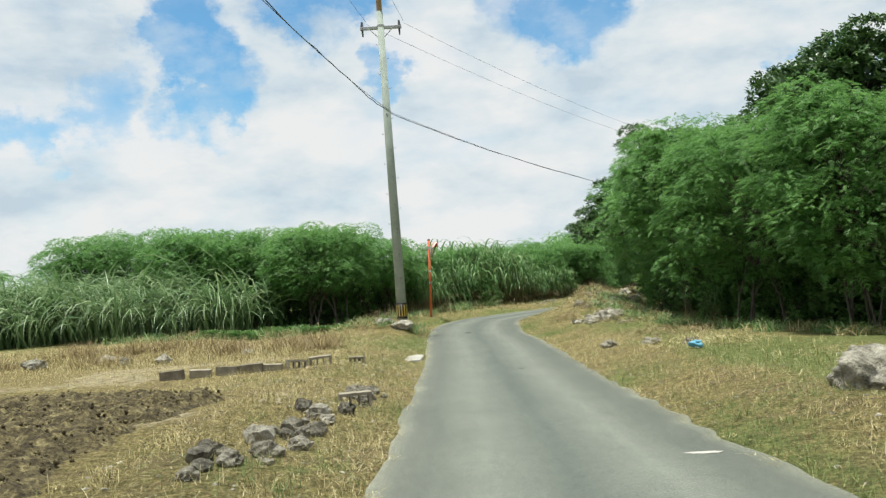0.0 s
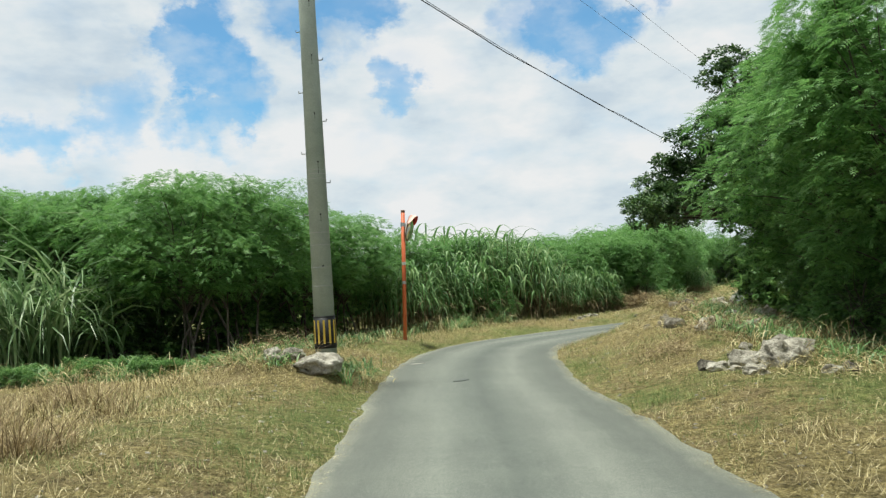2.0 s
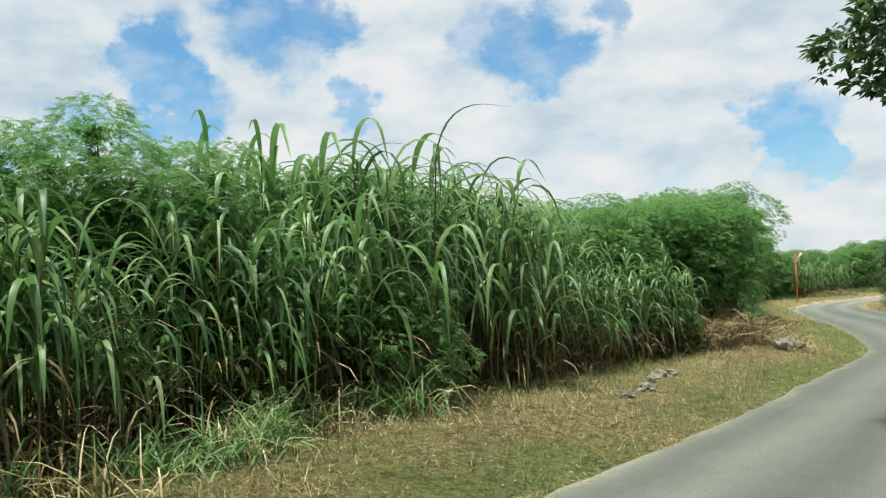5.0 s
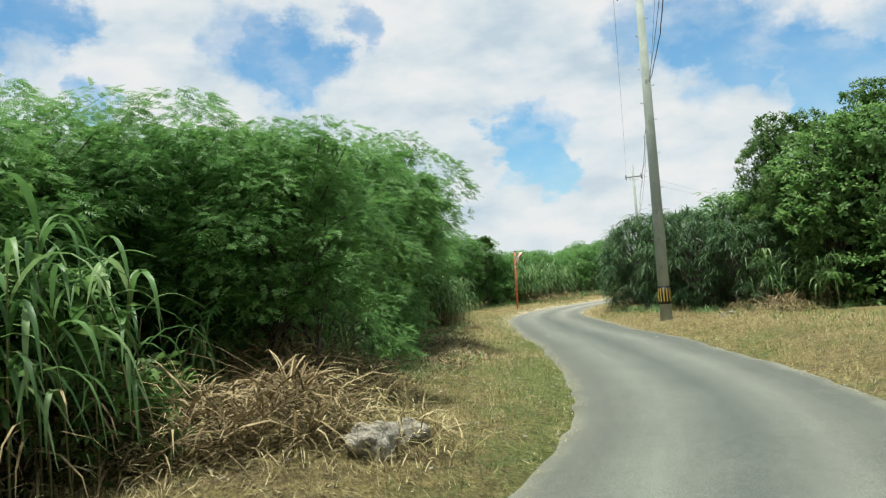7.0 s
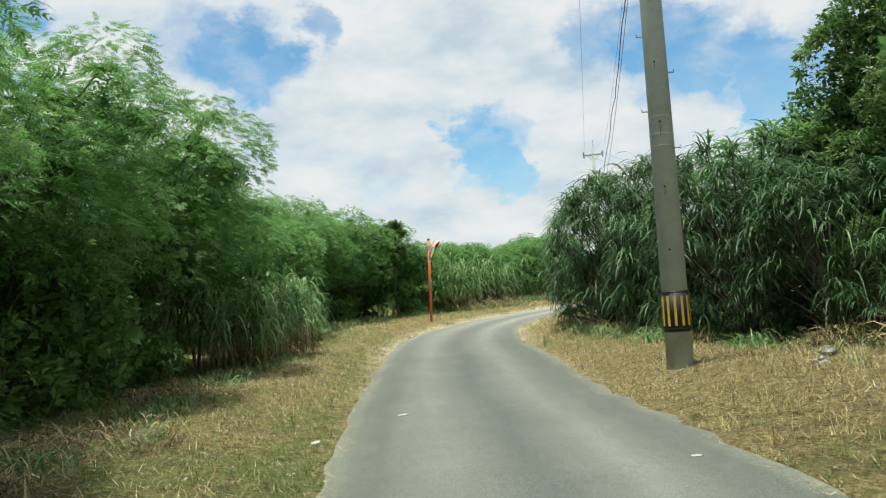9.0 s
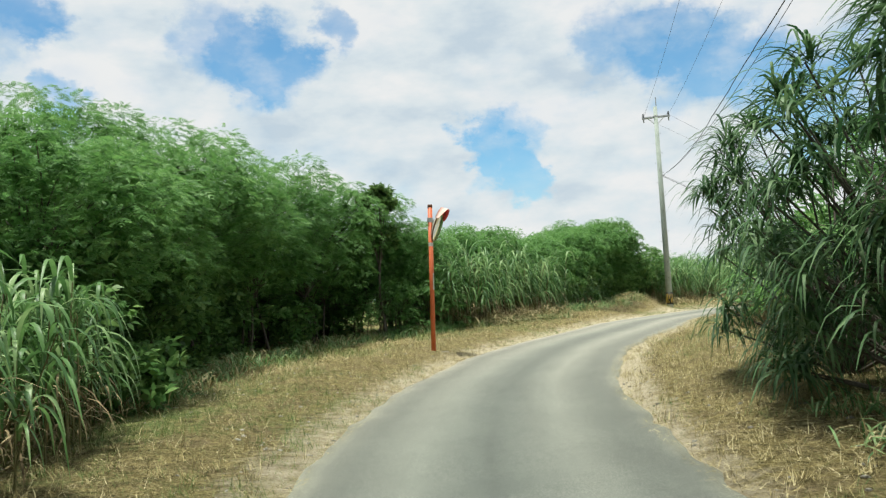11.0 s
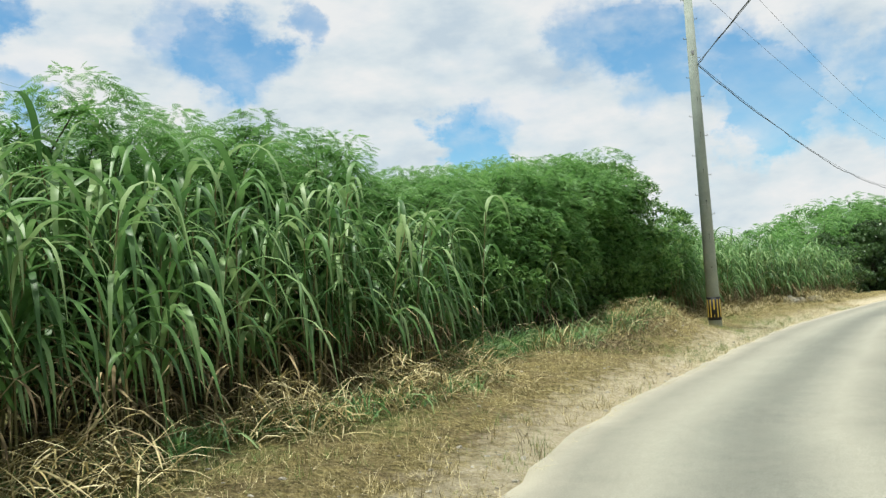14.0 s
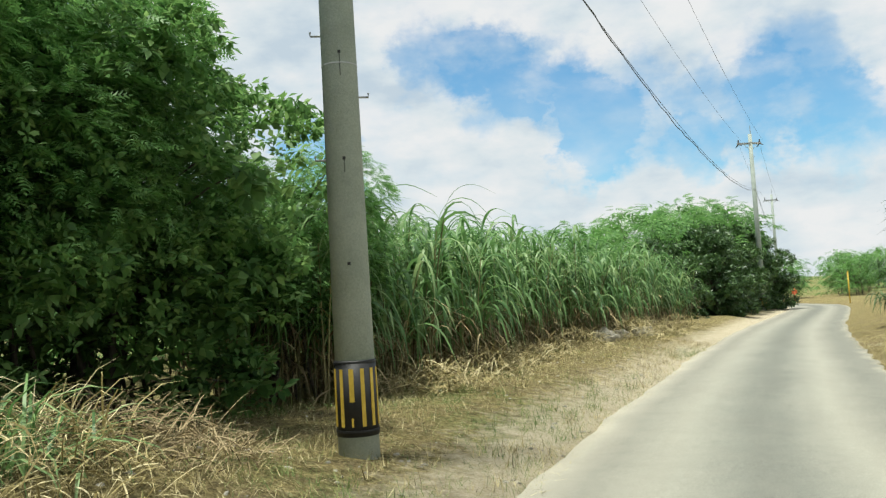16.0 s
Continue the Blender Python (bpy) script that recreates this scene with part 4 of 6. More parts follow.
FEATHER_LABEL = "bright green feathery-leaved tree with thin grey stems beside the road"
planted(FEATHERY, [
    (-4.5, 31.6, 3.9), (-5.0, 29.8, 3.7), (-6.6, 32.4, 4.0), (-3.7, 34.2, 3.6), (-2.9, 36.4, 3.4), (-8.9, 33.2, 4.1), (-11.2, 34.2, 4.2), (-5.6, 35.2, 3.9), (-13.6, 35.2, 4.4), (-7.7, 31.9, 3.7), (-9.9, 32.6, 3.9), (-15.6, 36.0, 4.5),
    (-1.4, 40.6, 2.5), (3.4, 47.6, 3.0), (5.4, 48.2, 3.1), (6.8, 49.0, 3.1), (7.7, 49.0, 2.9), (4.6, 47.4, 2.7), (5.2, 49.4, 3.3), (7.4, 51.9, 3.5), (9.2, 54.6, 3.9), (10.3, 56.2, 4.3), (10.4, 57.6, 4.2), (11.8, 61.2, 4.3), (13.1, 64.8, 4.6), (13.9, 66.6, 4.0),
    (16.4, 73.4, 3.6), (17.0, 76.2, 4.2), (18.4, 78.9, 4.5), (19.9, 81.2, 4.5), (21.6, 83.2, 4.3), (23.3, 84.6, 4.0), (24.5, 84.9, 3.5), (15.6, 75.6, 4.4), (25.2, 87.0, 3.1), (26.9, 87.8, 3.4), (28.4, 89.2, 3.5), (30.0, 90.6, 3.5), (31.4, 92.0, 3.5), (-1.5, 40.4, 3.2), (0.5, 43.2, 3.1), (1.7, 45.8, 3.1), (3.3, 49.2, 3.3),
    (33.0, 92.4, 3.25), (35.2, 94.3, 3.9), (37.4, 96.0, 4.4), (34.1, 93.3, 3.55), (36.3, 95.0, 4.15), (38.4, 96.7, 4.3), (39.4, 97.8, 3.4), (41.3, 97.6, 3.0), (31.6, 91.2, 3.0),
], FEATHER_LABEL, "tree", "feathery roadside trees")
planted(FEATHERY_TALL, [
    (7.0, 25.2, 5.7), (7.2, 21.3, 5.1), (8.1, 17.7, 5.2), (9.8, 14.3, 5.4), (7.4, 28.4, 6.0), (9.6, 31.4, 5.2), (10.6, 36.6, 4.2), (9.8, 25.0, 5.6), (11.6, 20.6, 5.5),
], "tall green feathery-leaved tree on the bank beside the road", "tree", "feathery trees on the bank")
planted(FEATHERY_LOW, [(6.4, 26.6, 1.4), (6.9, 23.6, 1.1), (8.0, 20.8, 0.9), (9.0, 18.2, 0.9), (10.4, 15.8, 1.0), (11.2, 13.2, 1.2), (7.0, 29.4, 1.4)], "low feathery green bush at the foot of the trees", "bush", "low bushes on the bank")
planted(FEATHERY_FAR, [
    (-15, 35, 3.5), (-18.5, 38, 3.4), (-22, 41, 3.3), (-27, 44, 3.3), (-32, 47, 3.4), (-9, 35, 3.8),
    (5, 54, 3.8), (7, 58, 4.2), (9, 63, 4.6), (11, 68, 4.4), (13.5, 71.5, 3.6), (14.5, 77, 4.2), (16.5, 82.5, 4.2), (15.6, 79.6, 4.4), (17.6, 81.8, 4.4), (16.8, 78.4, 3.2), (15.8, 76.0, 3.0), (18.2, 80.4, 3.2), (20.0, 82.6, 3.2), (22.2, 84.6, 3.2), (15.2, 73.0, 3.0), (14.4, 74.0, 4.0), (19.2, 84.2, 4.3), (19.5, 86, 3.8), (23, 89, 3.6),
    (34, 98, 3.8), (37, 101, 3.6), (42, 101, 3.0), (44.5, 102.6, 3.1), (47, 104, 3.2), (49.6, 105.4, 3.3), (52, 107, 3.4), (57, 110, 3.8),
    (59.1, 110.6, 3.9), (63.5, 112.6, 4.5), (67.8, 114.7, 5.2), (70.5, 116.2, 5.8), (73.3, 117.6, 6.4), (75.5, 118.2, 6.4), (77.2, 119.8, 6.2), (76.6, 121.6, 6.8), (78.2, 121.6, 6.2), (79.6, 123.4, 5.4), (80.6, 126.4, 4.6), (92.5, 125.3, 3.2),
    (65, 116, 5.0), (70, 119, 6.0), (97, 123.6, 3.6), (103, 127, 3.8), (110, 131, 4.0), (95, 121.2, 3.0), (118, 132, 4.4), (92, 131, 3.6), (94, 126, 3.4), (100, 123.6, 3.4), (106, 126.6, 3.6), (91, 136, 3.8), (114, 129.6, 4.0), (97, 119.0, 2.6),
    (13, 24, 6.4), (14, 18, 6.8), (11, 28, 5.8), (16, 14, 7.0), (12, 33, 5.6), (27, 55, 5.6), (30, 50, 5.8), (25, 64, 4.2), (28, 60, 5.5), (26, 70, 3.2),
    (31, 64, 5.4), (33.5, 66.5, 5.4), (36, 69.5, 5.2), (38, 73, 5.0), (31.5, 68, 4.4), (35, 63, 6.0), (82, 104, 2.8), (90, 109, 3.2), (97, 114, 3.4),
], "green feathery-leaved tree in a far thicket", "tree", "far thicket")
planted(BROAD, [(24.4, 57.4, 5.5), (26.6, 52.8, 5.8), (24.6, 61.6, 4.0), (10.0, 35.6, 4.4), (11.5, 33.0, 5.6), (12.0, 30.0, 7.0)], "dark glossy broadleaf tree with a rounded crown", "tree", "broadleaf trees")


BUSHY = [(broadleaf_tree(s, 3900, 4.0, 2.3, 1.3, 56, size=0.72, n_stems=6, thick=0.045), 4.0) for s in (67, 68)]
planted(BUSHY, [(38.9, 96.6, 4.2), (37.2, 95.7, 3.6), (35.7, 94.4, 3.0), (34.2, 93.2, 2.8), (32.6, 91.8, 2.5)], "leafy dark green tree hung with creepers beside the pole", "tree", "broadleaf trees")
CREST = [(broadleaf_tree(66, 3600, 8.2, 2.5, 3.0, 60, size=1.15, leaf=LEAF_DARK), 8.2)]
planted(CREST, [(9.4, 23.0, 6.7), (9.2, 19.7, 6.8), (11.2, 17.0, 7.4), (12.6, 25.6, 6.6)], "dark broadleaf tree rising above the feathery thicket", "tree", "broadleaf trees")

ROUNDED = [(broadleaf_tree(s, 4200, 6.0, 2.0, 1.2, 64, size=0.86, leaf=LEAF_OLIVE), 6.0) for s in (73, 74)]
planted(ROUNDED, [(24.6, 60.3, 5.7), (25.9, 58.2, 6.2), (23.9, 57.3, 4.4), (24.9, 55.2, 4.8), (23.2, 58.9, 3.9), (22.9, 57.3, 3.0), (23.7, 55.4, 3.2), (25.0, 53.2, 3.4)], "leafy green tree with a lumpy rounded crown behind the pole", "tree", "broadleaf trees")

SHADY = [(broadleaf_tree(70, 2200, 4.4, 2.3, 0.1, 56, size=1.3, leaf=LEAF_DARK), 4.4)]
planted(SHADY, [(65.2, 110.6, 3.4), (68.0, 112.6, 4.0), (71.0, 114.4, 4.2), (74.8, 116.9, 4.6), (77.2, 118.9, 4.9), (61.2, 109.6, 3.1), (79.2, 121.6, 4.4), (76.0, 116.0, 4.0), (78.2, 118.4, 4.2), (72.8, 115.6, 4.4)], "dark broadleaf tree with a crown down to the ground", "tree", "broadleaf trees")
DARK = [(broadleaf_tree(69, 3800, 7.0, 2.0, 0.2, 70, size=1.25, leaf=LEAF_DARK), 7.0)]
planted(DARK, [(9.3, 36.3, 7.4), (9.4, 33.4, 6.6), (11.8, 37.8, 7.2)], "dark dense broadleaf tree standing beside the spreading tree", "tree", "broadleaf trees")

SLENDER = [(broadleaf_tree(77, 520, 4.0, 0.62, 2.3, 14, size=0.85, thick=0.04, n_stems=1, leaf=LEAF_OLIVE), 4.0)]
planted(SLENDER, [(23.5, 82.9, 4.15)], "slender dark tree standing out above the feathery hedge", "tree", "broadleaf trees")

VINE = [(broadleaf_tree(s, 520, 2.6, 1.1, 0.7, 22, whorl=LARGE, size=0.6, thick=0.02, n_stems=3, name="creeper"), 2.6) for s in (75, 76)]
planted(VINE, [(34.0, 92.2, 2.5), (35.0, 93.0, 2.7), (36.1, 93.9, 2.6), (37.2, 94.9, 2.3)], "creeper with large drooping pale green leaves climbing in the hedge", "creeper", "creepers in the hedge")


UNDER = [(broadleaf_tree(s, 620, 2.0, 1.5, 0.1, 26, size=1.0, thick=0.03, n_stems=3, name="shrub"), 2.0) for s in (71, 72)]


def understory(spots, seed, steps=(1.4, 2.9, 4.6)):
    """Shady shrubs behind the trees at spots, further from the road."""
    r = np.random.default_rng(seed)
    out = []
    for x, y, h in spots:
        i, d, _ = beside(x, y)
        side = float(np.sign(d[0]))
        for k in steps:
            out.append((x + LEFT[i[0], 0] * side * k + r.normal(0, 0.4), y + LEFT[i[0], 1] * side * k + r.normal(0, 0.4), r.uniform(1.7, 2.4)))
    planted(UNDER, out, "shady dark green shrub under the trees", "bush", "understory shrubs")


_r = random.Random(41)
planted(UNDER, [(-2.7 - 5.4 * _r.random(), 26.2 + 1.7 * _r.random(), _r.uniform(0.2, 0.42)) for _ in range(60)], "low dark green creeper and weeds at the foot of the thicket", "weeds", "low creepers below the thicket")


understory([(-4.5, 31.6, 0), (-6.6, 32.4, 0), (-3.7, 34.2, 0), (-2.9, 36.4, 0), (-8.9, 33.6, 0), (-11.2, 34.6, 0), (-13.6, 35.6, 0), (-5.4, 30.4, 0)], 1, (0.9, 2.2, 3.6))
understory([(5.3, 47.4, 0), (6.4, 48.9, 0), (7.4, 51.9, 0), (9.2, 54.6, 0), (10.4, 57.6, 0), (11.8, 61.2, 0), (13.1, 64.8, 0), (12.4, 63.0, 0), (11.0, 59.4, 0), (9.8, 56.0, 0), (8.2, 53.2, 0)], 2, (0.2, 1.6, 3.0, 4.4))
understory([(16.4, 73.4, 0), (17.0, 76.2, 0), (18.4, 78.9, 0), (19.9, 81.2, 0), (21.6, 83.2, 0), (23.3, 84.6, 0), (17.6, 77.6, 0), (19.0, 80.2, 0), (20.8, 82.4, 0)], 3, (0.9, 2.2, 3.6))
understory([(33.0, 91.4, 0), (34.6, 92.9, 0), (36.2, 94.4, 0), (37.8, 95.8, 0), (39.4, 96.8, 0)], 4, (1.2, 2.6))
understory([(7.4, 24.8, 0), (7.8, 22.2, 0), (8.6, 19.6, 0), (9.6, 17.2, 0), (10.8, 14.6, 0), (7.4, 27.4, 0), (8.4, 30.4, 0), (9.4, 36.0, 0)], 5, (0.6, 2.2))


def along_hedge(points, rows, gap, tall, seed, depth=0.75):
    """Spots in rows along a line, the first row on it and the others to its left."""
    r = np.random.default_rng(seed)
    line = spline(points, 0.2)
    tan = np.gradient(line, axis=0)
    tan /= np.linalg.norm(tan, axis=1)[:, None]
    run = np.r_[0, np.cumsum(np.linalg.norm(np.diff(line, axis=0), axis=1))]
    spots = []
    for k in range(rows):
        for s in np.arange(gap * 0.5 * (k % 2), run[-1], gap):
            j = int(np.searchsorted(run, s).clip(0, len(line) - 1))
            x = line[j, 0] - tan[j, 1] * k * depth + r.normal(0, 0.18)
            y = line[j, 1] + tan[j, 0] * k * depth + r.normal(0, 0.18)
            spots.append((x, y, tall * r.uniform(0.82, 1.08) * (1 + 0.06 * k)))
    return spots


CANE_LABEL = "tall green cane with long arching blades, dry at the foot"
planted(CANE, along_hedge([(-1.4, 36.8), (-0.4, 38.8), (0.7, 40.8)], 4, 0.6, 2.3, 9), CANE_LABEL, "cane", "cane hedge at the bend")
planted(FEATHERY_LOW, [(1.25, 40.8, 1.5), (1.1, 40.5, 1.5), (-0.9, 39.9, 2.6), (0.8, 42.4, 2.5), (-0.6, 40.8, 2.2), (24.6, 83.7, 2.0), (23.6, 83.3, 1.8), (25.2, 84.2, 1.9), (8.7, 51.3, 1.8), (9.1, 52.5, 1.9), (9.8, 53.9, 1.7), (10.4, 55.3, 1.7), (10.9, 56.8, 1.6)], FEATHER_LABEL, "bush", "feathery roadside trees")
planted(CANE, along_hedge([(1.1, 41.4), (2.2, 42.9), (3.3, 44.0)], 4, 0.48, 3.2, 3), CANE_LABEL, "cane", "cane hedge at the bend")
planted(CANE, along_hedge([(3.8, 44.4), (4.9, 45.5), (6.0, 46.7), (6.5, 47.3)], 2, 0.5, 2.05, 8) + along_hedge([(6.9, 48.0), (8.3, 50.2)], 1, 0.7, 1.3, 18), CANE_LABEL, "cane", "cane hedge at the bend")
planted(CANE, along_hedge([(14.7, 65.0), (15.3, 66.2), (15.9, 67.6), (16.6, 70.4), (17.0, 71.6)], 2, 0.5, 1.75, 4), CANE_LABEL, "cane", "small cane stand")
planted(CANE, along_hedge([(26.0, 84.3), (26.8, 85.0), (28.8, 86.8), (31.0, 88.6), (32.0, 89.8)], 4, 0.55, 2.75, 5), CANE_LABEL, "cane", "cane hedge past the mirror")
planted(CANE, along_hedge([(41.2, 96.6), (44.5, 98.8), (49.0, 101.8), (54.0, 104.4), (58.5, 106.6)], 3, 0.62, 2.65, 6), CANE_LABEL, "cane", "cane field edge")
planted(CANE, along_hedge([(33.4, 80.2), (32.2, 79.0), (29.8, 76.2), (27.6, 73.2), (26.6, 71.4)], 3, 0.62, 2.2, 27), CANE_LABEL, "cane", "cane on the inner bend")
planted(CANE, [(6.2, 24.0, 1.2), (6.5, 22.6, 1.1), (22.1, 58.2, 1.9), (22.3, 57.0, 1.7), (23.1, 55.4, 1.8), (21.7, 59.0, 1.8), (34.2, 91.9, 2.1), (33.3, 91.3, 1.7), (35.0, 92.6, 2.2), (36.2, 93.6, 1.6)], "loose green cane with bent blades growing among the bushes", "cane", "cane among the bushes")
planted(SILVER, [(-7.7 - 0.85 * k - (0.4 if row else 0), 29.6 + 1.15 * row + 0.10 * k + 0.3 * math.sin(k * 2.3), (2.4 + 0.32 * row) * (1 + 0.16 * math.sin(k * 1.7 + row))) for row in range(3) for k in range(13)],
        "silvery green clump of tall grass", "grass", "tall grass at the field edge")
planted(STRAP, [(22.0, 61.4, 3.2), (22.7, 63.4, 3.4), (22.9, 65.4, 3.5), (23.4, 67.2, 3.3), (23.2, 62.4, 3.5), (22.1, 59.7, 2.6), (24.0, 66.0, 3.5), (24.2, 69.0, 3.0), (58.9, 98.6, 3.3), (21.5, 60.8, 1.5), (21.9, 58.8, 1.6)], "dense dark green bush with drooping strap leaves", "bush", "strap-leaf bushes")


def far_woods():
    """An added low thicket, mostly unseen behind the roadside trees; it darkens the trunk gaps."""
    r = np.random.default_rng(81)
    n = 22000
    s, d = r.uniform(66, 175, n), 8.5 + 17 * r.random(n)
    i = np.searchsorted(ALONG, s).clip(0, len(ROAD) - 1)
    xy = ROAD[i] + LEFT[i] * d[:, None] + TANG[i] * (s - ALONG[i])[:, None]
    xr = np.stack([r.uniform(10, 26, n), r.uniform(6, 40, n)], -1)[: n // 3]
    xr2 = np.stack([r.uniform(28, 44, n), r.uniform(46, 74, n)], -1)[: n // 3]
    xy = xy[d < 10.5 + 15 * wavy(s, 0 * s + 4, 6.0)]
    xr = xr[(xr[:, 0] < 17 + 9 * wavy(0 * xr[:, 0] + 3, xr[:, 1], 5.0)) & (xr[:, 1] > 5 + 7 * wavy(xr[:, 0], 0 * xr[:, 1] + 8, 4.0))]
    xr2 = xr2[(xr2[:, 0] < 34 + 10 * wavy(0 * xr2[:, 0] + 9, xr2[:, 1], 5.0)) & (xr2[:, 1] < 64 + 10 * wavy(xr2[:, 0], 0 * xr2[:, 1] + 2, 4.0)) & (xr2[:, 1] > 45 + 8 * wavy(xr2[:, 0], 0 * xr2[:, 1] + 12, 4.0))]
    xy = np.concatenate([xy[: n // 2], xr[(xr[:, 0] > 11 + 0.1 * np.abs(xr[:, 1] - 22)) & (xr[:, 1] < 37)], xr2])
    lump = wavy(xy[:, 0], xy[:, 1], 2.6) * 0.6 + wavy(xy[:, 0] + 40, xy[:, 1], 1.1) * 0.4
    ok = lump > 0.25
    xy, lump = xy[ok], lump[ok]
    n = len(xy)
    z = terrain(xy[:, 0], xy[:, 1]) + (0.9 + 2.1 * lump) * r.random(n) ** 0.45
    v, f = scattered(*FEATHER, np.concatenate([xy, z[:, None]], 1), r.random(n) * 6.28, r.normal(-0.1, 0.5, n), r.normal(0, 0.5, n), r.uniform(2.0, 3.2, n))
    single("far_woods", np_mesh("far_woods", v, f), LEAF_FEATHER, "added low green thicket, mostly unseen behind the roadside trees", "woods", kind="stuff")


far_woods()
FOOT = []


def hedge_foot(points, gap, tall, seed, rows=2):
    FOOT.extend(along_hedge(points, rows, gap, tall, seed, -0.35))


hedge_foot([(-0.9, 37.0), (0.2, 38.8), (1.3, 40.4)], 0.42, 0.55, 61, 2)
hedge_foot([(8.4, 49.4), (10.0, 52.2), (11.4, 55.6), (12.6, 59.0), (14.2, 63.6), (15.4, 67.4)], 0.8, 0.2, 62)
hedge_foot([(16.6, 71.6), (18.4, 75.4), (20.4, 79.6), (22.6, 82.2), (24.8, 83.2), (28.8, 86.2), (31.4, 88.2)], 0.55, 0.38, 63)
hedge_foot([(33.0, 89.8), (35.4, 91.6), (38.0, 93.6)], 0.5, 0.55, 64)
hedge_foot([(22.4, 67.4), (21.0, 62.6), (20.9, 59.6), (21.9, 57.4), (23.9, 54.8)], 0.6, 0.36, 66, 1)
hedge_foot([(6.2, 33.6), (4.9, 28.2), (4.7, 24.8), (5.6, 21.6), (6.6, 18.4), (7.6, 15.6)], 0.75, 0.36, 67)
hedge_foot([(-3.4, 27.2), (-3.0, 29.6), (-2.2, 32.0), (-1.7, 34.4)], 0.7, 0.42, 68)
hedge_foot([(-11.0, 28.2), (-8.0, 27.6), (-5.0, 27.2), (-2.8, 26.8)], 0.5, 0.4, 70, 3)
hedge_foot([(-2.4, 25.0), (-1.75, 25.45), (-1.1, 25.9)], 0.45, 0.32, 72, 1)
hedge_foot([(5.4, 23.0), (5.0, 25.4), (5.2, 28.0), (5.4, 31.0), (5.9, 34.0)], 0.7, 0.28, 71, 2)


def build_weeds():
    """All the leafy weed clumps at the foot of the hedges, green ones and dry ones."""
    r = np.random.default_rng(77)
    spots = np.array(FOOT)
    z = terrain(spots[:, 0], spots[:, 1])
    for name, mat, pick, k, wide, label in (("green_weeds", LEAF_CANE, np.arange(len(spots)) % 3 != 1, 60, 0.017, "leafy green weeds at the foot of the hedge"), ("dry_weeds", STRAW, np.arange(len(spots)) % 3 == 1, 75, 0.012, "dry yellow grass clumps at the foot of the hedge")):
        s, zz = np.repeat(spots[pick], k, 0), np.repeat(z[pick], k)
        n = len(s)
        base = np.stack([s[:, 0] + r.normal(0, 0.16, n), s[:, 1] + r.normal(0, 0.16, n), zz - 0.02], -1)
        v, f = strips(base, r.random(n) * 6.28, 1.25 * s[:, 2] * r.uniform(0.5, 1.1, n), wide * r.uniform(0.7, 1.4, n), r.uniform(0.4, 1.4, n), r.uniform(1.2, 2.9, n), 4, 0, r.normal(0, 0.5, n))
        single(name, np_mesh(name, v, f), mat, label, "weeds", kind="stuff")


build_weeds()


def spreading_tree():
    """The dark tree that hangs over the road from the right: a low trunk with long level limbs."""
    r = np.random.default_rng(41)
    ob = thing("spreading_tree", (10.2, 38.0, level(10.2, 38.0)), "dark spreading tree with level limbs hanging over the road", "tree")
    lobes = []
    for k in range(140):
        a, u = r.random() * 6.28, math.sqrt(r.random())
        z = 3.05 + 0.35 * math.cos(a) * u + (1 - u**1.6) * 5.6 * r.random() + 0.5 * r.random()
        lobes.append((4.7 * u * math.cos(a), (2.7 if z < 4.5 else 4.2) * u * math.sin(a), z, r.uniform(0.45, 0.8)))
    part("trunk", np_mesh("trunk", *stems(r, lobes, [(0, 0), (0.2, 0.1), (-0.15, 0.1)], 0.15, 8)), BARK, ob, smooth=True)
    pos, d = crown_points(r, lobes, 11500, 0.5)
    grow = r.uniform(0.8, 1.2, len(pos))
    filled(r, pos, d, lobes, grow, 0.30, 1.6)
    v, f = scattered(*OVAL, pos, np.arctan2(d[:, 1], d[:, 0]), r.normal(0.1, 0.4, len(pos)), r.normal(0, 0.5, len(pos)), grow)
    part("crown", np_mesh("crown", v, f), LEAF_DARK, ob)


spreading_tree()
for kinds in (FEATHERY, FEATHERY_LOW, FEATHERY_TALL, FEATHERY_FAR, BROAD, BUSHY, CREST, ROUNDED, DARK, SHADY, SLENDER, VINE, UNDER, CANE, SILVER, STRAP):
    for ob, _ in kinds:
        removed(ob)


# ---- poles, cables, mirrors ----
def cone(r1, r2, h, sides=20, at=(0, 0, 0), m=None, caps=True):
    bm = bmesh.new()
    bmesh.ops.create_cone(bm, cap_ends=caps, segments=sides, radius1=r1, radius2=r2, depth=h, matrix=Matrix.Translation((at[0], at[1], at[2] + h / 2)))
    if m is not None:
        bm.transform(m)
    return bm


def box(sx, sy, sz, at=(0, 0, 0), m=None, bevel=0.0):
    bm = bmesh.new()
    bmesh.ops.create_cube(bm, size=1.0, matrix=Matrix.Translation(at) @ Matrix.Diagonal((sx, sy, sz, 1)))
    if bevel:
        bmesh.ops.bevel(bm, geom=bm.edges[:], offset=bevel, segments=2, affect="EDGES", profile=0.6)
    if m is not None:
        bm.transform(m)
    return bm


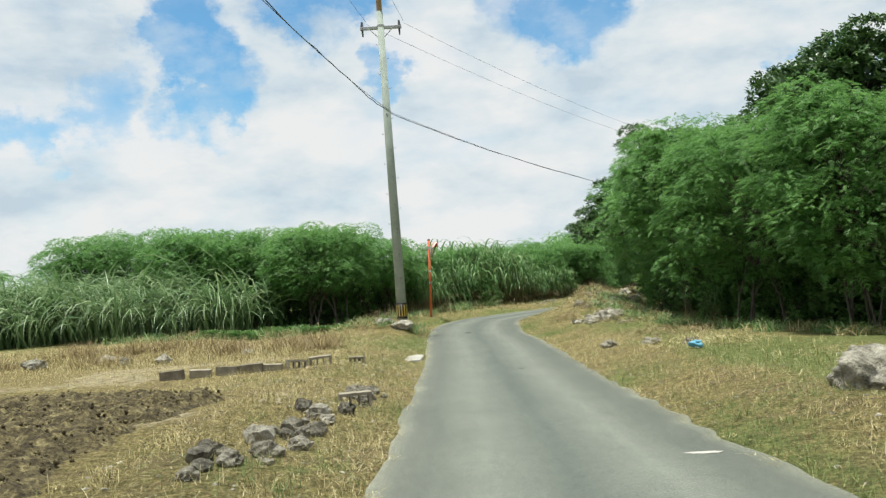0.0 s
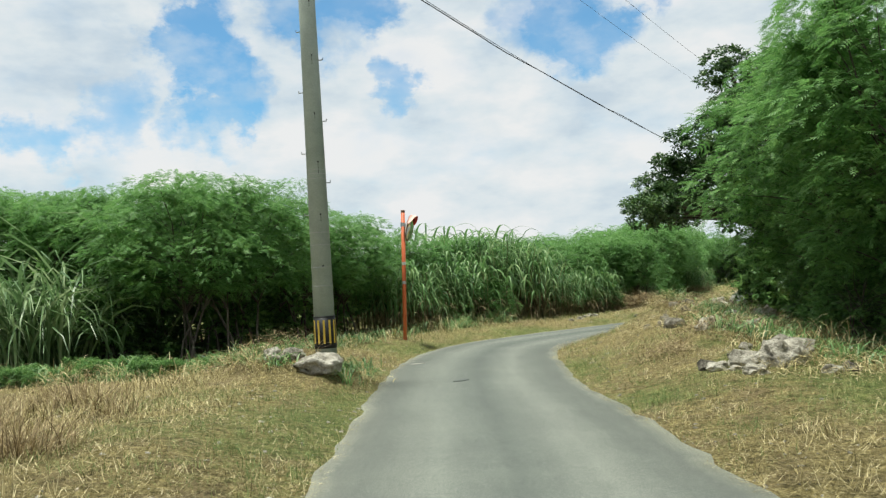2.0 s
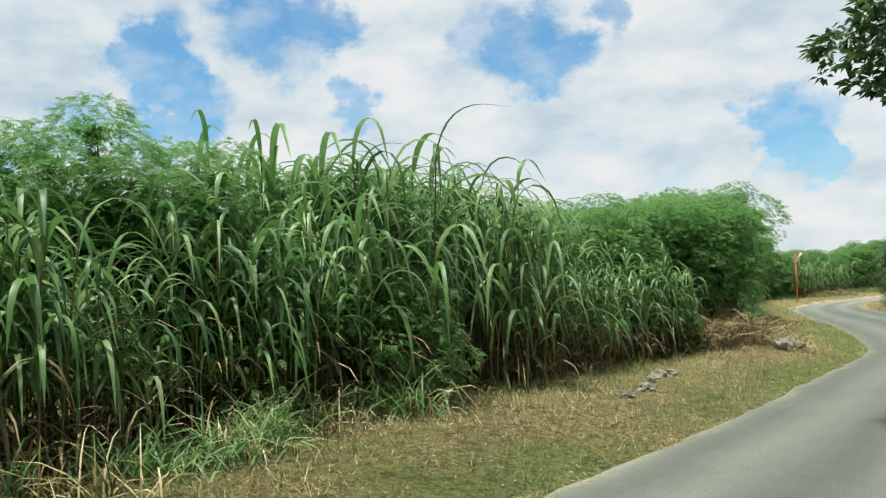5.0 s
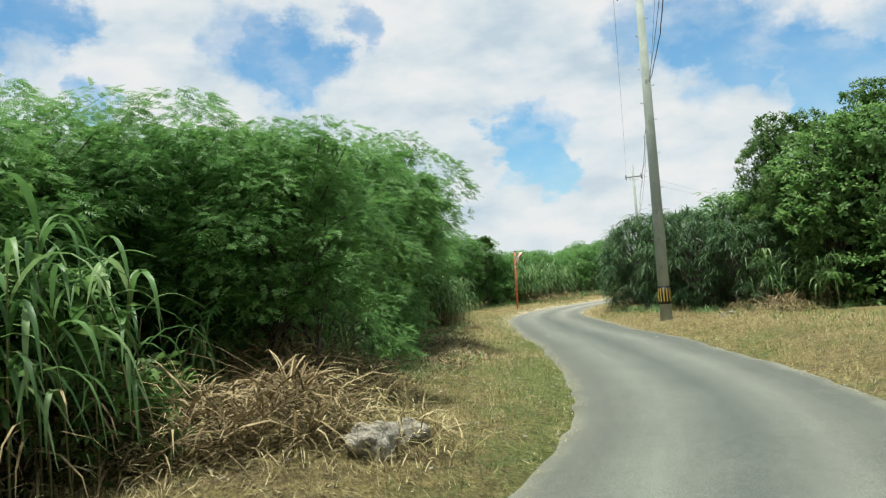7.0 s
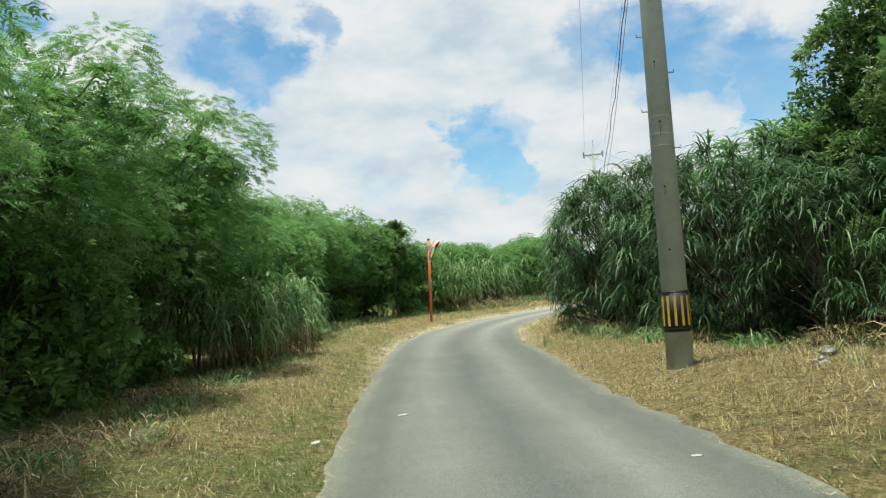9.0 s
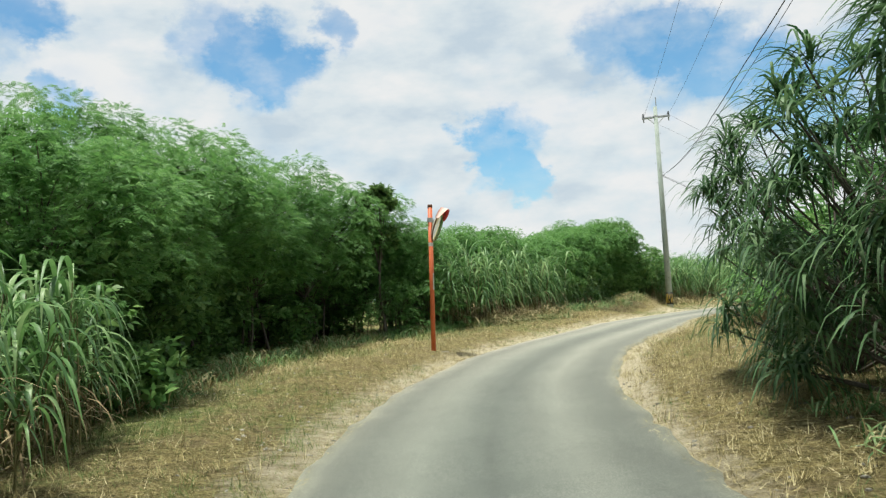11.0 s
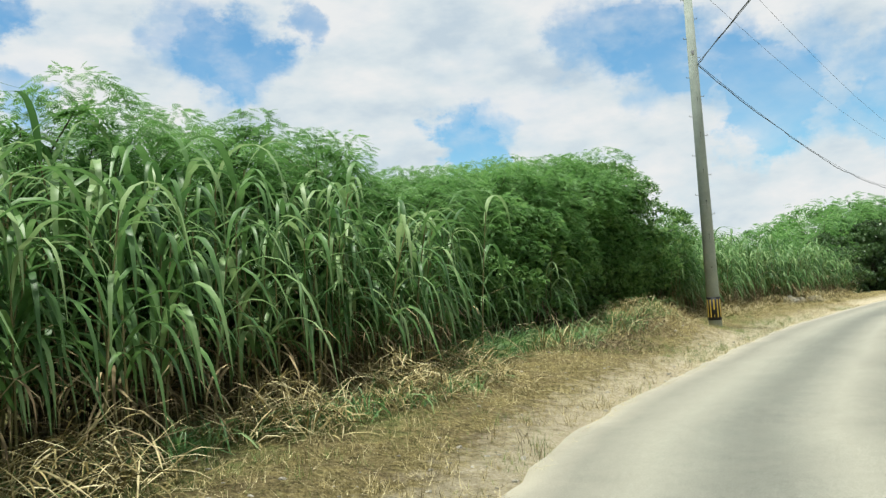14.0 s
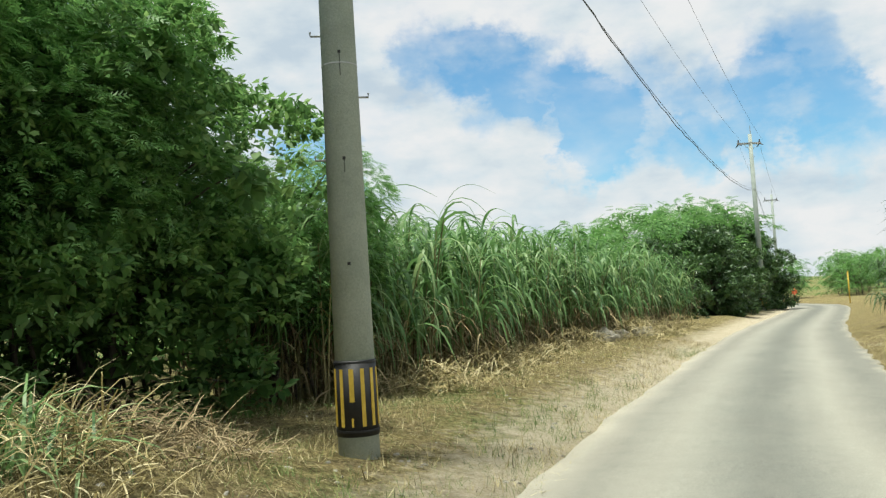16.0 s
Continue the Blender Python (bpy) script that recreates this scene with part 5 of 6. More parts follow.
def sheet_strip(r_at, z0, z1, a0, a1, lift, steps=4):
    """A strip bent round a tapered pole between two angles, standing off it by lift, with an edge of its own."""
    bm = bmesh.new()
    rows = []
    for z in (z0, z1):
        for rr in (lift * 0.3, lift):
            rows.append([bm.verts.new(((r_at(z) + rr) * math.cos(a0 + (a1 - a0) * k / steps), (r_at(z) + rr) * math.sin(a0 + (a1 - a0) * k / steps), z)) for k in range(steps + 1)])
    lo_in, lo_out, hi_in, hi_out = rows
    for k in range(steps):
        bm.faces.new((lo_out[k], lo_out[k + 1], hi_out[k + 1], hi_out[k]))
        bm.faces.new((hi_in[k], hi_out[k], hi_out[k + 1], hi_in[k + 1]))
        bm.faces.new((lo_in[k], lo_in[k + 1], lo_out[k + 1], lo_out[k]))
    for k in (0, steps):
        bm.faces.new((lo_in[k], lo_out[k], hi_out[k], hi_in[k]))
    return bm


def utility_pole(x, y, base, height, r0, band, arm_turn, face, torn=False, timber=0.0, rings=(), z_arm=None, lean=(0, 0), holes=()):
    """A concrete pole. band: its warning sheet's lowest and highest height; arm_turn: the crossarm's heading; face: the side turned to the road."""
    ob = thing("utility_pole", (x, y, base), "grey concrete utility pole with crossarm and striped warning band", "utility pole", "utility poles along the road")
    ob.rotation_euler = (radians(lean[0]), radians(lean[1]), 0)
    r_at = lambda z: r0 - z / 150.0  # noqa: E731
    part("shaft", cone(r_at(-0.3), r_at(height), height + 0.3, 28, (0, 0, -0.3)), CONCRETE, ob, smooth=True)
    if timber:
        part("extension", cone(0.085, 0.075, timber, 14, (0.0, 0, height - 0.05)), WOOD_GREY, ob, "weathered brown timber top")
    if band:
        z0, z1 = band
        w = part("warning_band", cone(r_at(z0) + 0.005, r_at(z1) + 0.005, z1 - z0, 28, (0, 0, z0)), BLACK_RUBBER, ob, "black sheet with yellow upright stripes", smooth=True)
        n = 12
        for k in range(n):
            a = face + (k + 0.5) * 2 * math.pi / n
            lo, hi = z0 + 0.07, z1 - 0.055
            if torn and k == n - 1:
                part("stripe", sheet_strip(r_at, lo + 0.17, hi, a - 0.11, a + 0.11, 0.009), YELLOW_TAPE, w)
                part("stripe", sheet_strip(r_at, lo, lo + 0.06, a - 0.06, a + 0.03, 0.009), YELLOW_TAPE, w)
                continue
            part("stripe", sheet_strip(r_at, lo, hi, a - 0.09, a + 0.09, 0.009), YELLOW_TAPE, w)
        for zz in (z0 + 0.03, z1 - 0.02):
            part("strap", cone(r_at(zz) + 0.009, r_at(zz) + 0.009, 0.014, 28, (0, 0, zz)), BLACK_RUBBER, w)
    for zz in rings:
        part("ring", cone(r_at(zz) + 0.003, r_at(zz) + 0.003, 0.008, 24, (0, 0, zz)), GALVANISED, ob, "thin steel ring")
    for a, zz, run in holes:
        part("bolt_hole", sheet_strip(r_at, zz, zz + 0.022, a - 0.08, a + 0.08, 0.0015, 2), BLACK_RUBBER, ob, "small dark bolt hole")
        if run:
            part("stain", sheet_strip(r_at, zz - run, zz, a - 0.022, a + 0.03, 0.0012, 2), DARK_TAR, ob, "dark streak run down from a bolt hole")
    za = z_arm or height - 0.45
    turn = Matrix.Rotation(arm_turn, 4, "Z")
    arm = part("crossarm", box(1.25, 0.09, 0.09, (0, 0.15, za), turn, 0.008), GALVANISED, ob, "galvanised square crossarm")
    for s in (-1, 1):
        part("insulator", cone(0.05, 0.028, 0.16, 10, (s * 0.56, 0.15, za + 0.045), turn), PORCELAIN, arm, "dark insulator")
        for e in (-1, 1):
            bm = cone(0.035, 0.022, 0.30, 8, (0, 0, 0), turn @ Matrix.Translation((s * 0.56, 0.15 + 0.05 * e, za - 0.03)) @ Matrix.Rotation(-e * radians(112), 4, "X"))
            part("strain_insulator", bm, PORCELAIN, arm)
        part("brace", np_mesh("brace", *tube([(math.cos(arm_turn) * s * 0.42, math.sin(arm_turn) * s * 0.42, za), (0, 0, za - 0.42)], [0.014, 0.014], 5)), GALVANISED, ob)
    part("clamp", cone(r_at(za) + 0.02, r_at(za) + 0.02, 0.07, 16, (0, 0, za - 0.04)), GALVANISED, ob)
    part("peak", cone(0.02, 0.016, 0.45, 8, (0.06, 0, height)), GALVANISED, ob, "thin top rod")
    part("rack", box(0.06, 0.30, 0.10, (0, 0, 6.25), turn, 0.006), GALVANISED, ob)
    k = 0
    z = 2.1
    while z < height - 0.9:
        side = face + (math.pi / 2 if k % 2 else -math.pi / 2)
        a, b = r_at(z) - 0.02, r_at(z) + 0.07
        pts = [(math.cos(side) * a, math.sin(side) * a, z), (math.cos(side) * b, math.sin(side) * b, z), (math.cos(side) * b, math.sin(side) * b, z + 0.03)]
        part("step_bolt", np_mesh("step_bolt", *tube(pts, [0.008] * 3, 5)), GALVANISED, ob)
        z += 0.45
        k += 1
    return ob, za


POLES = [  # x, y, base, height, radius, band, arm heading, towards the road
    (-5.2, -14.0, 0.9, 9.6, 0.17, None, 0.05),
    (-1.72, 25.8, 0.22, 9.4, 0.155, (0.17, 0.63), 0.05),
    (18.99, 59.2, -0.17, 9.3, 0.155, (0.40, 0.87), -0.55),
    (40.215, 93.84, -0.1, 9.2, 0.145, (0.16, 0.68), -0.65),
    (73.9, 114.2, -0.75, 9.1, 0.15, (0.3, 0.8), -0.5),
    (101.0, 131.6, -0.8, 9.0, 0.15, None, -0.4),
]
HOLES = {1: -1.2, 2: -2.3, 3: -2.05}  # heading of the bolt holes
arms = []
for n, (x, y, b, h, r0, band, arm) in enumerate(POLES):
    ob, za = utility_pole(x, y, b, h, r0, band, arm, -1.75 if n == 1 else -2.0, torn=(n == 3), timber=1.1 if n == 1 else 0.0,
                          lean=(0, -0.9) if n == 1 else (0, 0.35) if n == 2 else (0, 0), rings=((1.06, 1.33, 1.65, 1.83, 2.61, 2.68, 2.74) if n == 1 else (2.57, 2.71, 2.92) if n == 2 else (2.77,) if n == 3 else ()),
                          holes=[(HOLES[n] + 0.03 * ((k * 7) % 3 - 1), zz, run) for k, (zz, run) in enumerate(((1.34, 0), (2.08, 0.09), (2.84, 0.16), (3.55, 0.07), (4.4, 0.12), (5.2, 0.08)))] if n in HOLES else ())
    arms.append((x, y, b, za, arm))


def cable(name, a, b, sag, radius, label, kinks=0.0, seed=0, sides=6, n=30):
    r = np.random.default_rng(seed)
    t = np.linspace(0, 1, n)
    p = np.array(a)[None] * (1 - t)[:, None] + np.array(b)[None] * t[:, None]
    p[:, 2] -= sag * 4 * t * (1 - t)
    if kinks:
        wob = np.cumsum(r.normal(0, kinks, (n, 3)), 0)
        wob -= wob[0] + (wob[-1] - wob[0]) * t[:, None]
        p += wob
    single(name, np_mesh(name, *tube(p, np.full(n, radius), sides)), CABLE, label, "cable", "overhead cables", smooth=True)


for n in range(len(arms) - 1):
    (x0, y0, b0, z0, h0), (x1, y1, b1, z1, h1) = arms[n], arms[n + 1]
    for s in (-1, 1):
        a = (x0 + math.cos(h0) * 0.56 * s, y0 + math.sin(h0) * 0.56 * s + 0.1, b0 + z0 + 0.1)
        b = (x1 + math.cos(h1) * 0.56 * s, y1 + math.sin(h1) * 0.56 * s - 0.1, b1 + z1 + 0.1)
        cable("power_line", a, b, 0.6, 0.0045, "thin dark power line strung between the poles", sides=5)
    k0, k1 = 6.0 if n == 3 else 6.25, 6.0 if n == 2 else 6.25
    cable("telephone_cable", (x0 + 0.12, y0, b0 + k0), (x1 + 0.12, y1, b1 + k1), 1.0, 0.010, "thick black twisted telephone cable sagging between poles", 0.012, n, n=60)
    cable("messenger_wire", (x0 + 0.12, y0, b0 + k0 + 0.04), (x1 + 0.12, y1, b1 + k1 + 0.04), 1.0, 0.006, "thin steel wire beside the telephone cable", 0, n, 5)


def curve_mirror(x, y, base, height, radius, facing, tilt, disc, drop, slab, ring, sticker, lean=0.0):
    """A roadside curve mirror: post, clamp, round convex mirror in a shell with a hood. facing: heading of its face."""
    ob = thing("curve_mirror", (x, y, base), "round traffic mirror with red hood on a weathered orange post", "traffic mirror", "traffic mirrors at the bends")
    ob.rotation_euler = (0, radians(lean), 0)
    part("post", cone(radius, radius, height + 0.2, 16, (0, 0, -0.2)), ORANGE, ob, smooth=True)
    part("post_cap", cone(radius + 0.003, radius + 0.001, 0.06, 16, (0, 0, height - 0.05)), RUST, ob, "rusty dark cap", True)
    zc = height - drop
    part("clamp", cone(radius + 0.014, radius + 0.014, 0.09, 16, (0, 0, zc - 0.01)), GALVANISED, ob, "galvanised clamp")
    aim = Matrix.Rotation(facing, 4, "Z") @ Matrix.Rotation(radians(tilt), 4, "Y")
    hub = Matrix.Translation((0, 0, zc - 0.02)) @ Matrix.Rotation(facing, 4, "Z")
    part("bracket", box(0.14, 0.05, 0.06, (0.06, 0, 0.03), hub, 0.005), GALVANISED, ob)
    at = Matrix.Translation((math.cos(facing) * 0.07, math.sin(facing) * 0.07, zc - 0.03)) @ aim

    def dish(r, depth, bulge, rings, segs=36):
        bm = bmesh.new()
        prev = None
        for k in range(rings + 1):
            a = k / rings
            row = [bm.verts.new((bulge * (1 - a * a) + depth, r * a * math.cos(q * 2 * math.pi / segs), r * a * math.sin(q * 2 * math.pi / segs))) for q in range(segs)] if k else [bm.verts.new((bulge + depth, 0, 0))]
            if prev:
                for q in range(segs):
                    if len(prev) == 1:
                        bm.faces.new((prev[0], row[q], row[(q + 1) % segs]))
                    else:
                        bm.faces.new((prev[q], row[q], row[(q + 1) % segs], prev[(q + 1) % segs]))
            prev = row
        bm.transform(at)
        return bm

    mirror = part("mirror", dish(disc, 0.10, 0.03, 6), MIRROR_FACE, ob, "convex mirror face", True)
    part("back_shell", dish(disc + 0.004, 0.085, -0.085, 5), MIRROR_BACK, mirror, "dull beige back shell", True)
    rim = [(0.095, (disc + 0.008) * math.cos(q * 2 * math.pi / 36), (disc + 0.008) * math.sin(q * 2 * math.pi / 36)) for q in range(37)]
    bm = bmesh.new()
    v, f = tube(rim, [0.014] * 37, 6)
    vs = [bm.verts.new(p) for p in v]
    for q in f:
        bm.faces.new([vs[i] for i in q])
    bm.transform(at)
    part("rim", bm, RUST, mirror, "thin dark rusty rim", True)
    # hood: a curved visor round the upper edge, red below and bleached on top
    def visor(r_in, r_out, segs=20):
        bm = bmesh.new()
        inner, outer = [], []
        for q in range(segs + 1):
            a = radians(18) + radians(144) * q / segs
            reach = 0.02 + 0.085 * math.sin(math.pi * q / segs) ** 0.7
            for row, rr in ((inner, r_in), (outer, r_out)):
                row.append([bm.verts.new((xx, rr * math.cos(a), rr * math.sin(a))) for xx in (0.06, 0.10 + reach)])
        for q in range(segs):
            for row in (inner, outer):
                bm.faces.new((row[q][0], row[q][1], row[q + 1][1], row[q + 1][0]))
            bm.faces.new((inner[q][1], outer[q][1], outer[q + 1][1], inner[q + 1][1]))
            bm.faces.new((inner[q][0], inner[q + 1][0], outer[q + 1][0], outer[q][0]))
        bm.transform(at)
        return bm

    hood = part("hood", visor(disc + 0.016, disc + 0.022), RED_HOOD, ob, "red hood over the mirror", True)
    part("hood_top", visor(disc + 0.023, disc + 0.027), FADED_HOOD, hood, "sun-bleached pale pink top of the hood", True)
    for zz in ring:
        part("band", cone(radius + 0.003, radius + 0.003, 0.07, 16, (0, 0, zz)), WHITE_LABEL if zz > 1.5 else GALVANISED, ob, "pale worn band")
    if sticker:
        z0, z1, a = sticker
        st = part("sticker", sheet_strip(lambda z: radius, z0, z1, a - 0.45, a + 0.45, 0.003), WHITE_LABEL, ob, "pale upright sticker with faded marks")
        for k in range(6):
            zz = z0 + (z1 - z0) * (0.1 + 0.14 * k)
            part("mark", sheet_strip(lambda z: radius + 0.003, zz, zz + (z1 - z0) * 0.08, a - 0.14, a + 0.12, 0.002, 2), BLACK_RUBBER, st)
    if slab:
        part("footing", box(0.44, 0.28, 0.12, (0.08, 0.0, -0.085), Matrix.Rotation(0.4, 4, "Z"), 0.02), PALE_SLAB, ob, "pale concrete footing")
    return ob


curve_mirror(-1.05, 32.9, level(-1.05, 32.9), 2.98, 0.045, radians(-10), 14, 0.285, 0.36, False, (1.28, 1.72), None, 1.4)
curve_mirror(22.905, 77.66, level(22.905, 77.66), 2.84, 0.0445, radians(-31), 20, 0.325, 0.33, True, (2.03,), (1.18, 1.50, -0.95), 2.0)


# ---- stones, blocks, litter on the verge ----
def rock(name, seed, size, label, at, turn=0.0, group="limestone boulders", detail=3, sink=0.25, material=None):
    r = np.random.default_rng(seed)
    bm = bmesh.new()
    bmesh.ops.create_icosphere(bm, subdivisions=detail, radius=1.0)
    off = Vector(r.random(3) * 40)
    for v in bm.verts:
        n1 = noise.noise(v.co * 1.3 + off) * 0.42 + noise.noise(v.co * 3.1 + off) * 0.2 + noise.noise(v.co * 7.3 + off) * 0.09
        cell = noise.voronoi(v.co * 2.2 + off)[0]
        v.co = v.co * (0.85 + n1 - 0.22 * (cell[0] < 0.22))
    bm.transform(Matrix.Diagonal((size[0], size[1], size[2], 1)))
    ob = single(name, bm, material or LIMESTONE, label, "rock", group, smooth=detail > 3)
    ob.matrix_basis = pose(at[0], at[1], level(*at) + size[2] * (1 - sink) * 0.55, 0, 0, turn)
    return ob


ROCK = "pitted grey-white coral limestone rock on dry ground"
rr = random.Random(5)
for n, (x, y, s) in enumerate([
    (3.72, 9.15, 0.34), (4.28, 9.4, 0.25), (-1.95, 8.7, 0.22), (-1.75, 9.2, 0.24), (-2.15, 8.2, 0.26), (-1.85, 9.9, 0.20), (-1.70, 10.6, 0.2), (-1.55, 11.2, 0.22), (-1.72, 11.9, 0.25),
    (-1.5, 12.5, 0.2), (-1.65, 13.2, 0.2), (-1.5, 13.9, 0.15), (-2.3, 7.6, 0.2), (2.86, 17.75, 0.17), (3.45, 16.6, 0.16), (3.9, 23.5, 0.27), (3.45, 23.1, 0.15), (4.2, 22.9, 0.13), (3.2, 23.6, 0.13), (4.0, 16.0, 0.14), (3.95, 26.7, 0.14),
    (-1.70, 24.98, 0.44), (-2.35, 25.2, 0.28), (-2.1, 25.3, 0.24), (8.0, 46.3, 0.24), (8.35, 46.7, 0.18), (4.75, 42.85, 0.14), (4.25, 41.65, 0.11), (4.5, 42.35, 0.10), (5.0, 43.2, 0.10), (3.9, 41.2, 0.09),
    (20.3, 58.3, 0.12), (19.6, 57.7, 0.08), (50.4, 101.7, 0.32), (51.4, 102.2, 0.26), (52.6, 102.6, 0.24), (6.2, 30.2, 0.3), (5.2, 29.0, 0.26), (5.9, 33.0, 0.28), (6.9, 35.4, 0.3), (4.3, 27.4, 0.2), (4.9, 31.6, 0.18),
    (-5.0, 20.4, 0.15), (-6.7, 19.6, 0.18), (-8.4, 20.6, 0.2), (-9.8, 20.0, 0.22), (-7.7, 19.9, 0.15), (21.4, 60.4, 0.15),
]):
    if math.hypot(x * 0.92 + 1.43, y * 0.92 - 11.05) < 0.4:
        continue
    if x < -1.3 and y < 15:
        s *= 0.5
    elif x < -1.3 and y > 24:
        s *= 0.66
    if x < -1.3 and y < 15:
        x, y = x * 0.92, y * 0.92
    rock("boulder" if s > 0.3 else "stone", 100 + n, (s * rr.uniform(0.9, 1.35), s * rr.uniform(0.8, 1.1), s * rr.uniform(0.62, 0.9)), ROCK, (x, y), rr.uniform(0, 360), detail=4 if s > 0.18 else 3, sink=0.55 if y > 20 else 0.3, material=GREY_STONE if x < -1.3 and y < 15 else PALE_STONE if s > 0.22 and y > 24 else None)


def hollow_block(m, label, cells=(1, 3, 5)):
    """A concrete block, 0.39 x 0.19 x 0.10 m laid flat, with three holes through it."""
    ob = thing("concrete_block", (0, 0, 0), label, "concrete block", "scattered concrete blocks")
    bm = bmesh.new()
    L, H, W = 0.39, 0.19, 0.12
    xs = [-L / 2, -0.155, -0.065, -0.045, 0.045, 0.065, 0.155, L / 2]
    zs = [0, 0.035, 0.155, H]
    grid = {}
    for k, yy in enumerate((-W / 2, W / 2)):
        for i, x in enumerate(xs):
            for j, z in enumerate(zs):
                grid[i, j, k] = bm.verts.new((x, yy, z))
    hole = lambda i, j: j == 1 and i in cells  # noqa: E731
    for k in (0, 1):
        for i in range(7):
            for j in range(3):
                if not hole(i, j):
                    q = [grid[i, j, k], grid[i + 1, j, k], grid[i + 1, j + 1, k], grid[i, j + 1, k]]
                    bm.faces.new(q if k == 0 else q[::-1])
    for i in range(7):
        bm.faces.new([grid[i, 0, 0], grid[i, 0, 1], grid[i + 1, 0, 1], grid[i + 1, 0, 0]])
        bm.faces.new([grid[i, 3, 0], grid[i + 1, 3, 0], grid[i + 1, 3, 1], grid[i, 3, 1]])
        if hole(i, 1):
            for a, b in (((i, 1), (i + 1, 1)), ((i + 1, 1), (i + 1, 2)), ((i + 1, 2), (i, 2)), ((i, 2), (i, 1))):
                bm.faces.new([grid[(*a, 0)], grid[(*b, 0)], grid[(*b, 1)], grid[(*a, 1)]])
    for j in range(3):
        bm.faces.new([grid[0, j, 0], grid[0, j + 1, 0], grid[0, j + 1, 1], grid[0, j, 1]])
        bm.faces.new([grid[7, j, 0], grid[7, j, 1], grid[7, j + 1, 1], grid[7, j + 1, 0]])
    bmesh.ops.recalc_face_normals(bm, faces=bm.faces)
    part("block", bm, BLOCK, ob)
    ob.matrix_basis = m
    return ob


def set_block(x, y, turn, size=1.0, tilt=0.0, roll=0.0, cells=(1, 3, 5), label="weathered grey hollow concrete block lying on the verge"):
    return hollow_block(pose(x, y, level(x, y) - 0.04, tilt, roll, turn) @ Matrix.Diagonal((size, size * 1.25, size, 1)), label, cells)


SOLID = "weathered grey solid concrete block in a loose row"
set_block(-1.43, 11.1, 14, 1.0)
set_block(-2.0, 16.3, -14, 0.72, 4)
set_block(-2.6, 15.9, 6, 1.0, 3, -3)
set_block(-2.99, 15.66, 24, 0.95, -8, 6)
set_block(-3.38, 15.56, -4, 0.8, 3, 2, (), SOLID)
set_block(-3.74, 15.50, 5, 1.0, 2, -2, (), SOLID)
set_block(-4.15, 15.46, -3, 0.95, -3, 1, (), SOLID)
set_block(-4.60, 15.40, 8, 0.9, 5, 3, (), SOLID)
set_block(-5.06, 15.34, -6, 1.0, 0, -4, (), SOLID)
bm = bmesh.new()
ring = [(-0.92, 17.95), (-0.87, 18.95), (-1.02, 19.12), (-1.25, 18.8), (-1.32, 18.25), (-1.16, 17.85)]
tops = [bm.verts.new((x, y, level(-1.1, 18.5) + 0.03)) for x, y in ring]
lows = [bm.verts.new((x * 1.03, y, level(-1.1, 18.5) - 0.12)) for x, y in ring]
bm.faces.new(tops)
for i in range(len(ring)):
    k = (i + 1) % len(ring)
    bm.faces.new((tops[i], lows[i], lows[k], tops[k]))
bmesh.ops.recalc_face_normals(bm, faces=bm.faces)
bmesh.ops.bevel(bm, geom=bm.edges[:], offset=0.02, segments=2, affect="EDGES")
single("mortar_slab", bm, PALE_SLAB, "pale broken mortar slab at the road edge", "slab")

bm = bmesh.new()
bmesh.ops.create_icosphere(bm, subdivisions=3, radius=0.13)
for v in bm.verts:
    v.co *= 0.75 + 0.5 * noise.noise(v.co * 11)
bm.transform(Matrix.Diagonal((1.2, 0.8, 0.6, 1)))
single("plastic_litter", bm, BLUE_PLASTIC, "crumpled light blue plastic litter in the grass", "litter").location = (3.72, 14.7, level(3.72, 14.7) + 0.08)

# ploughed plot
px, py = np.meshgrid(np.arange(-13.5, -2.6, 0.075), np.arange(2.0, 13.6, 0.075), indexing="ij")
shape = smooth01(-2.7, -3.6, px + (py - 8) * 0.10 + (wavy(px, py, 1.3) - 0.5) * 1.0) * smooth01(13.3, 12.4, py + (wavy(px + 7, py, 1.6) - 0.5) * 1.4)
pz = terrain(px.ravel(), py.ravel()).reshape(px.shape) - 0.10 + shape * (0.10 + 0.12 * (wavy(px, py, 0.42) - 0.4) + 0.16 * wavy(px + 3, py, 0.25) ** 2 + 0.075 * rng.random(px.shape))
q = (np.arange(px.shape[0] - 1)[:, None] * px.shape[1] + np.arange(px.shape[1] - 1)[None]).ravel()
single("ploughed_plot", np_mesh("ploughed_plot", np.stack([px.ravel(), py.ravel(), pz.ravel()], -1), np.stack([q, q + px.shape[1], q + px.shape[1] + 1, q + 1], -1)), SOIL, "dark brown ploughed earth with clods", "field", kind="structure")


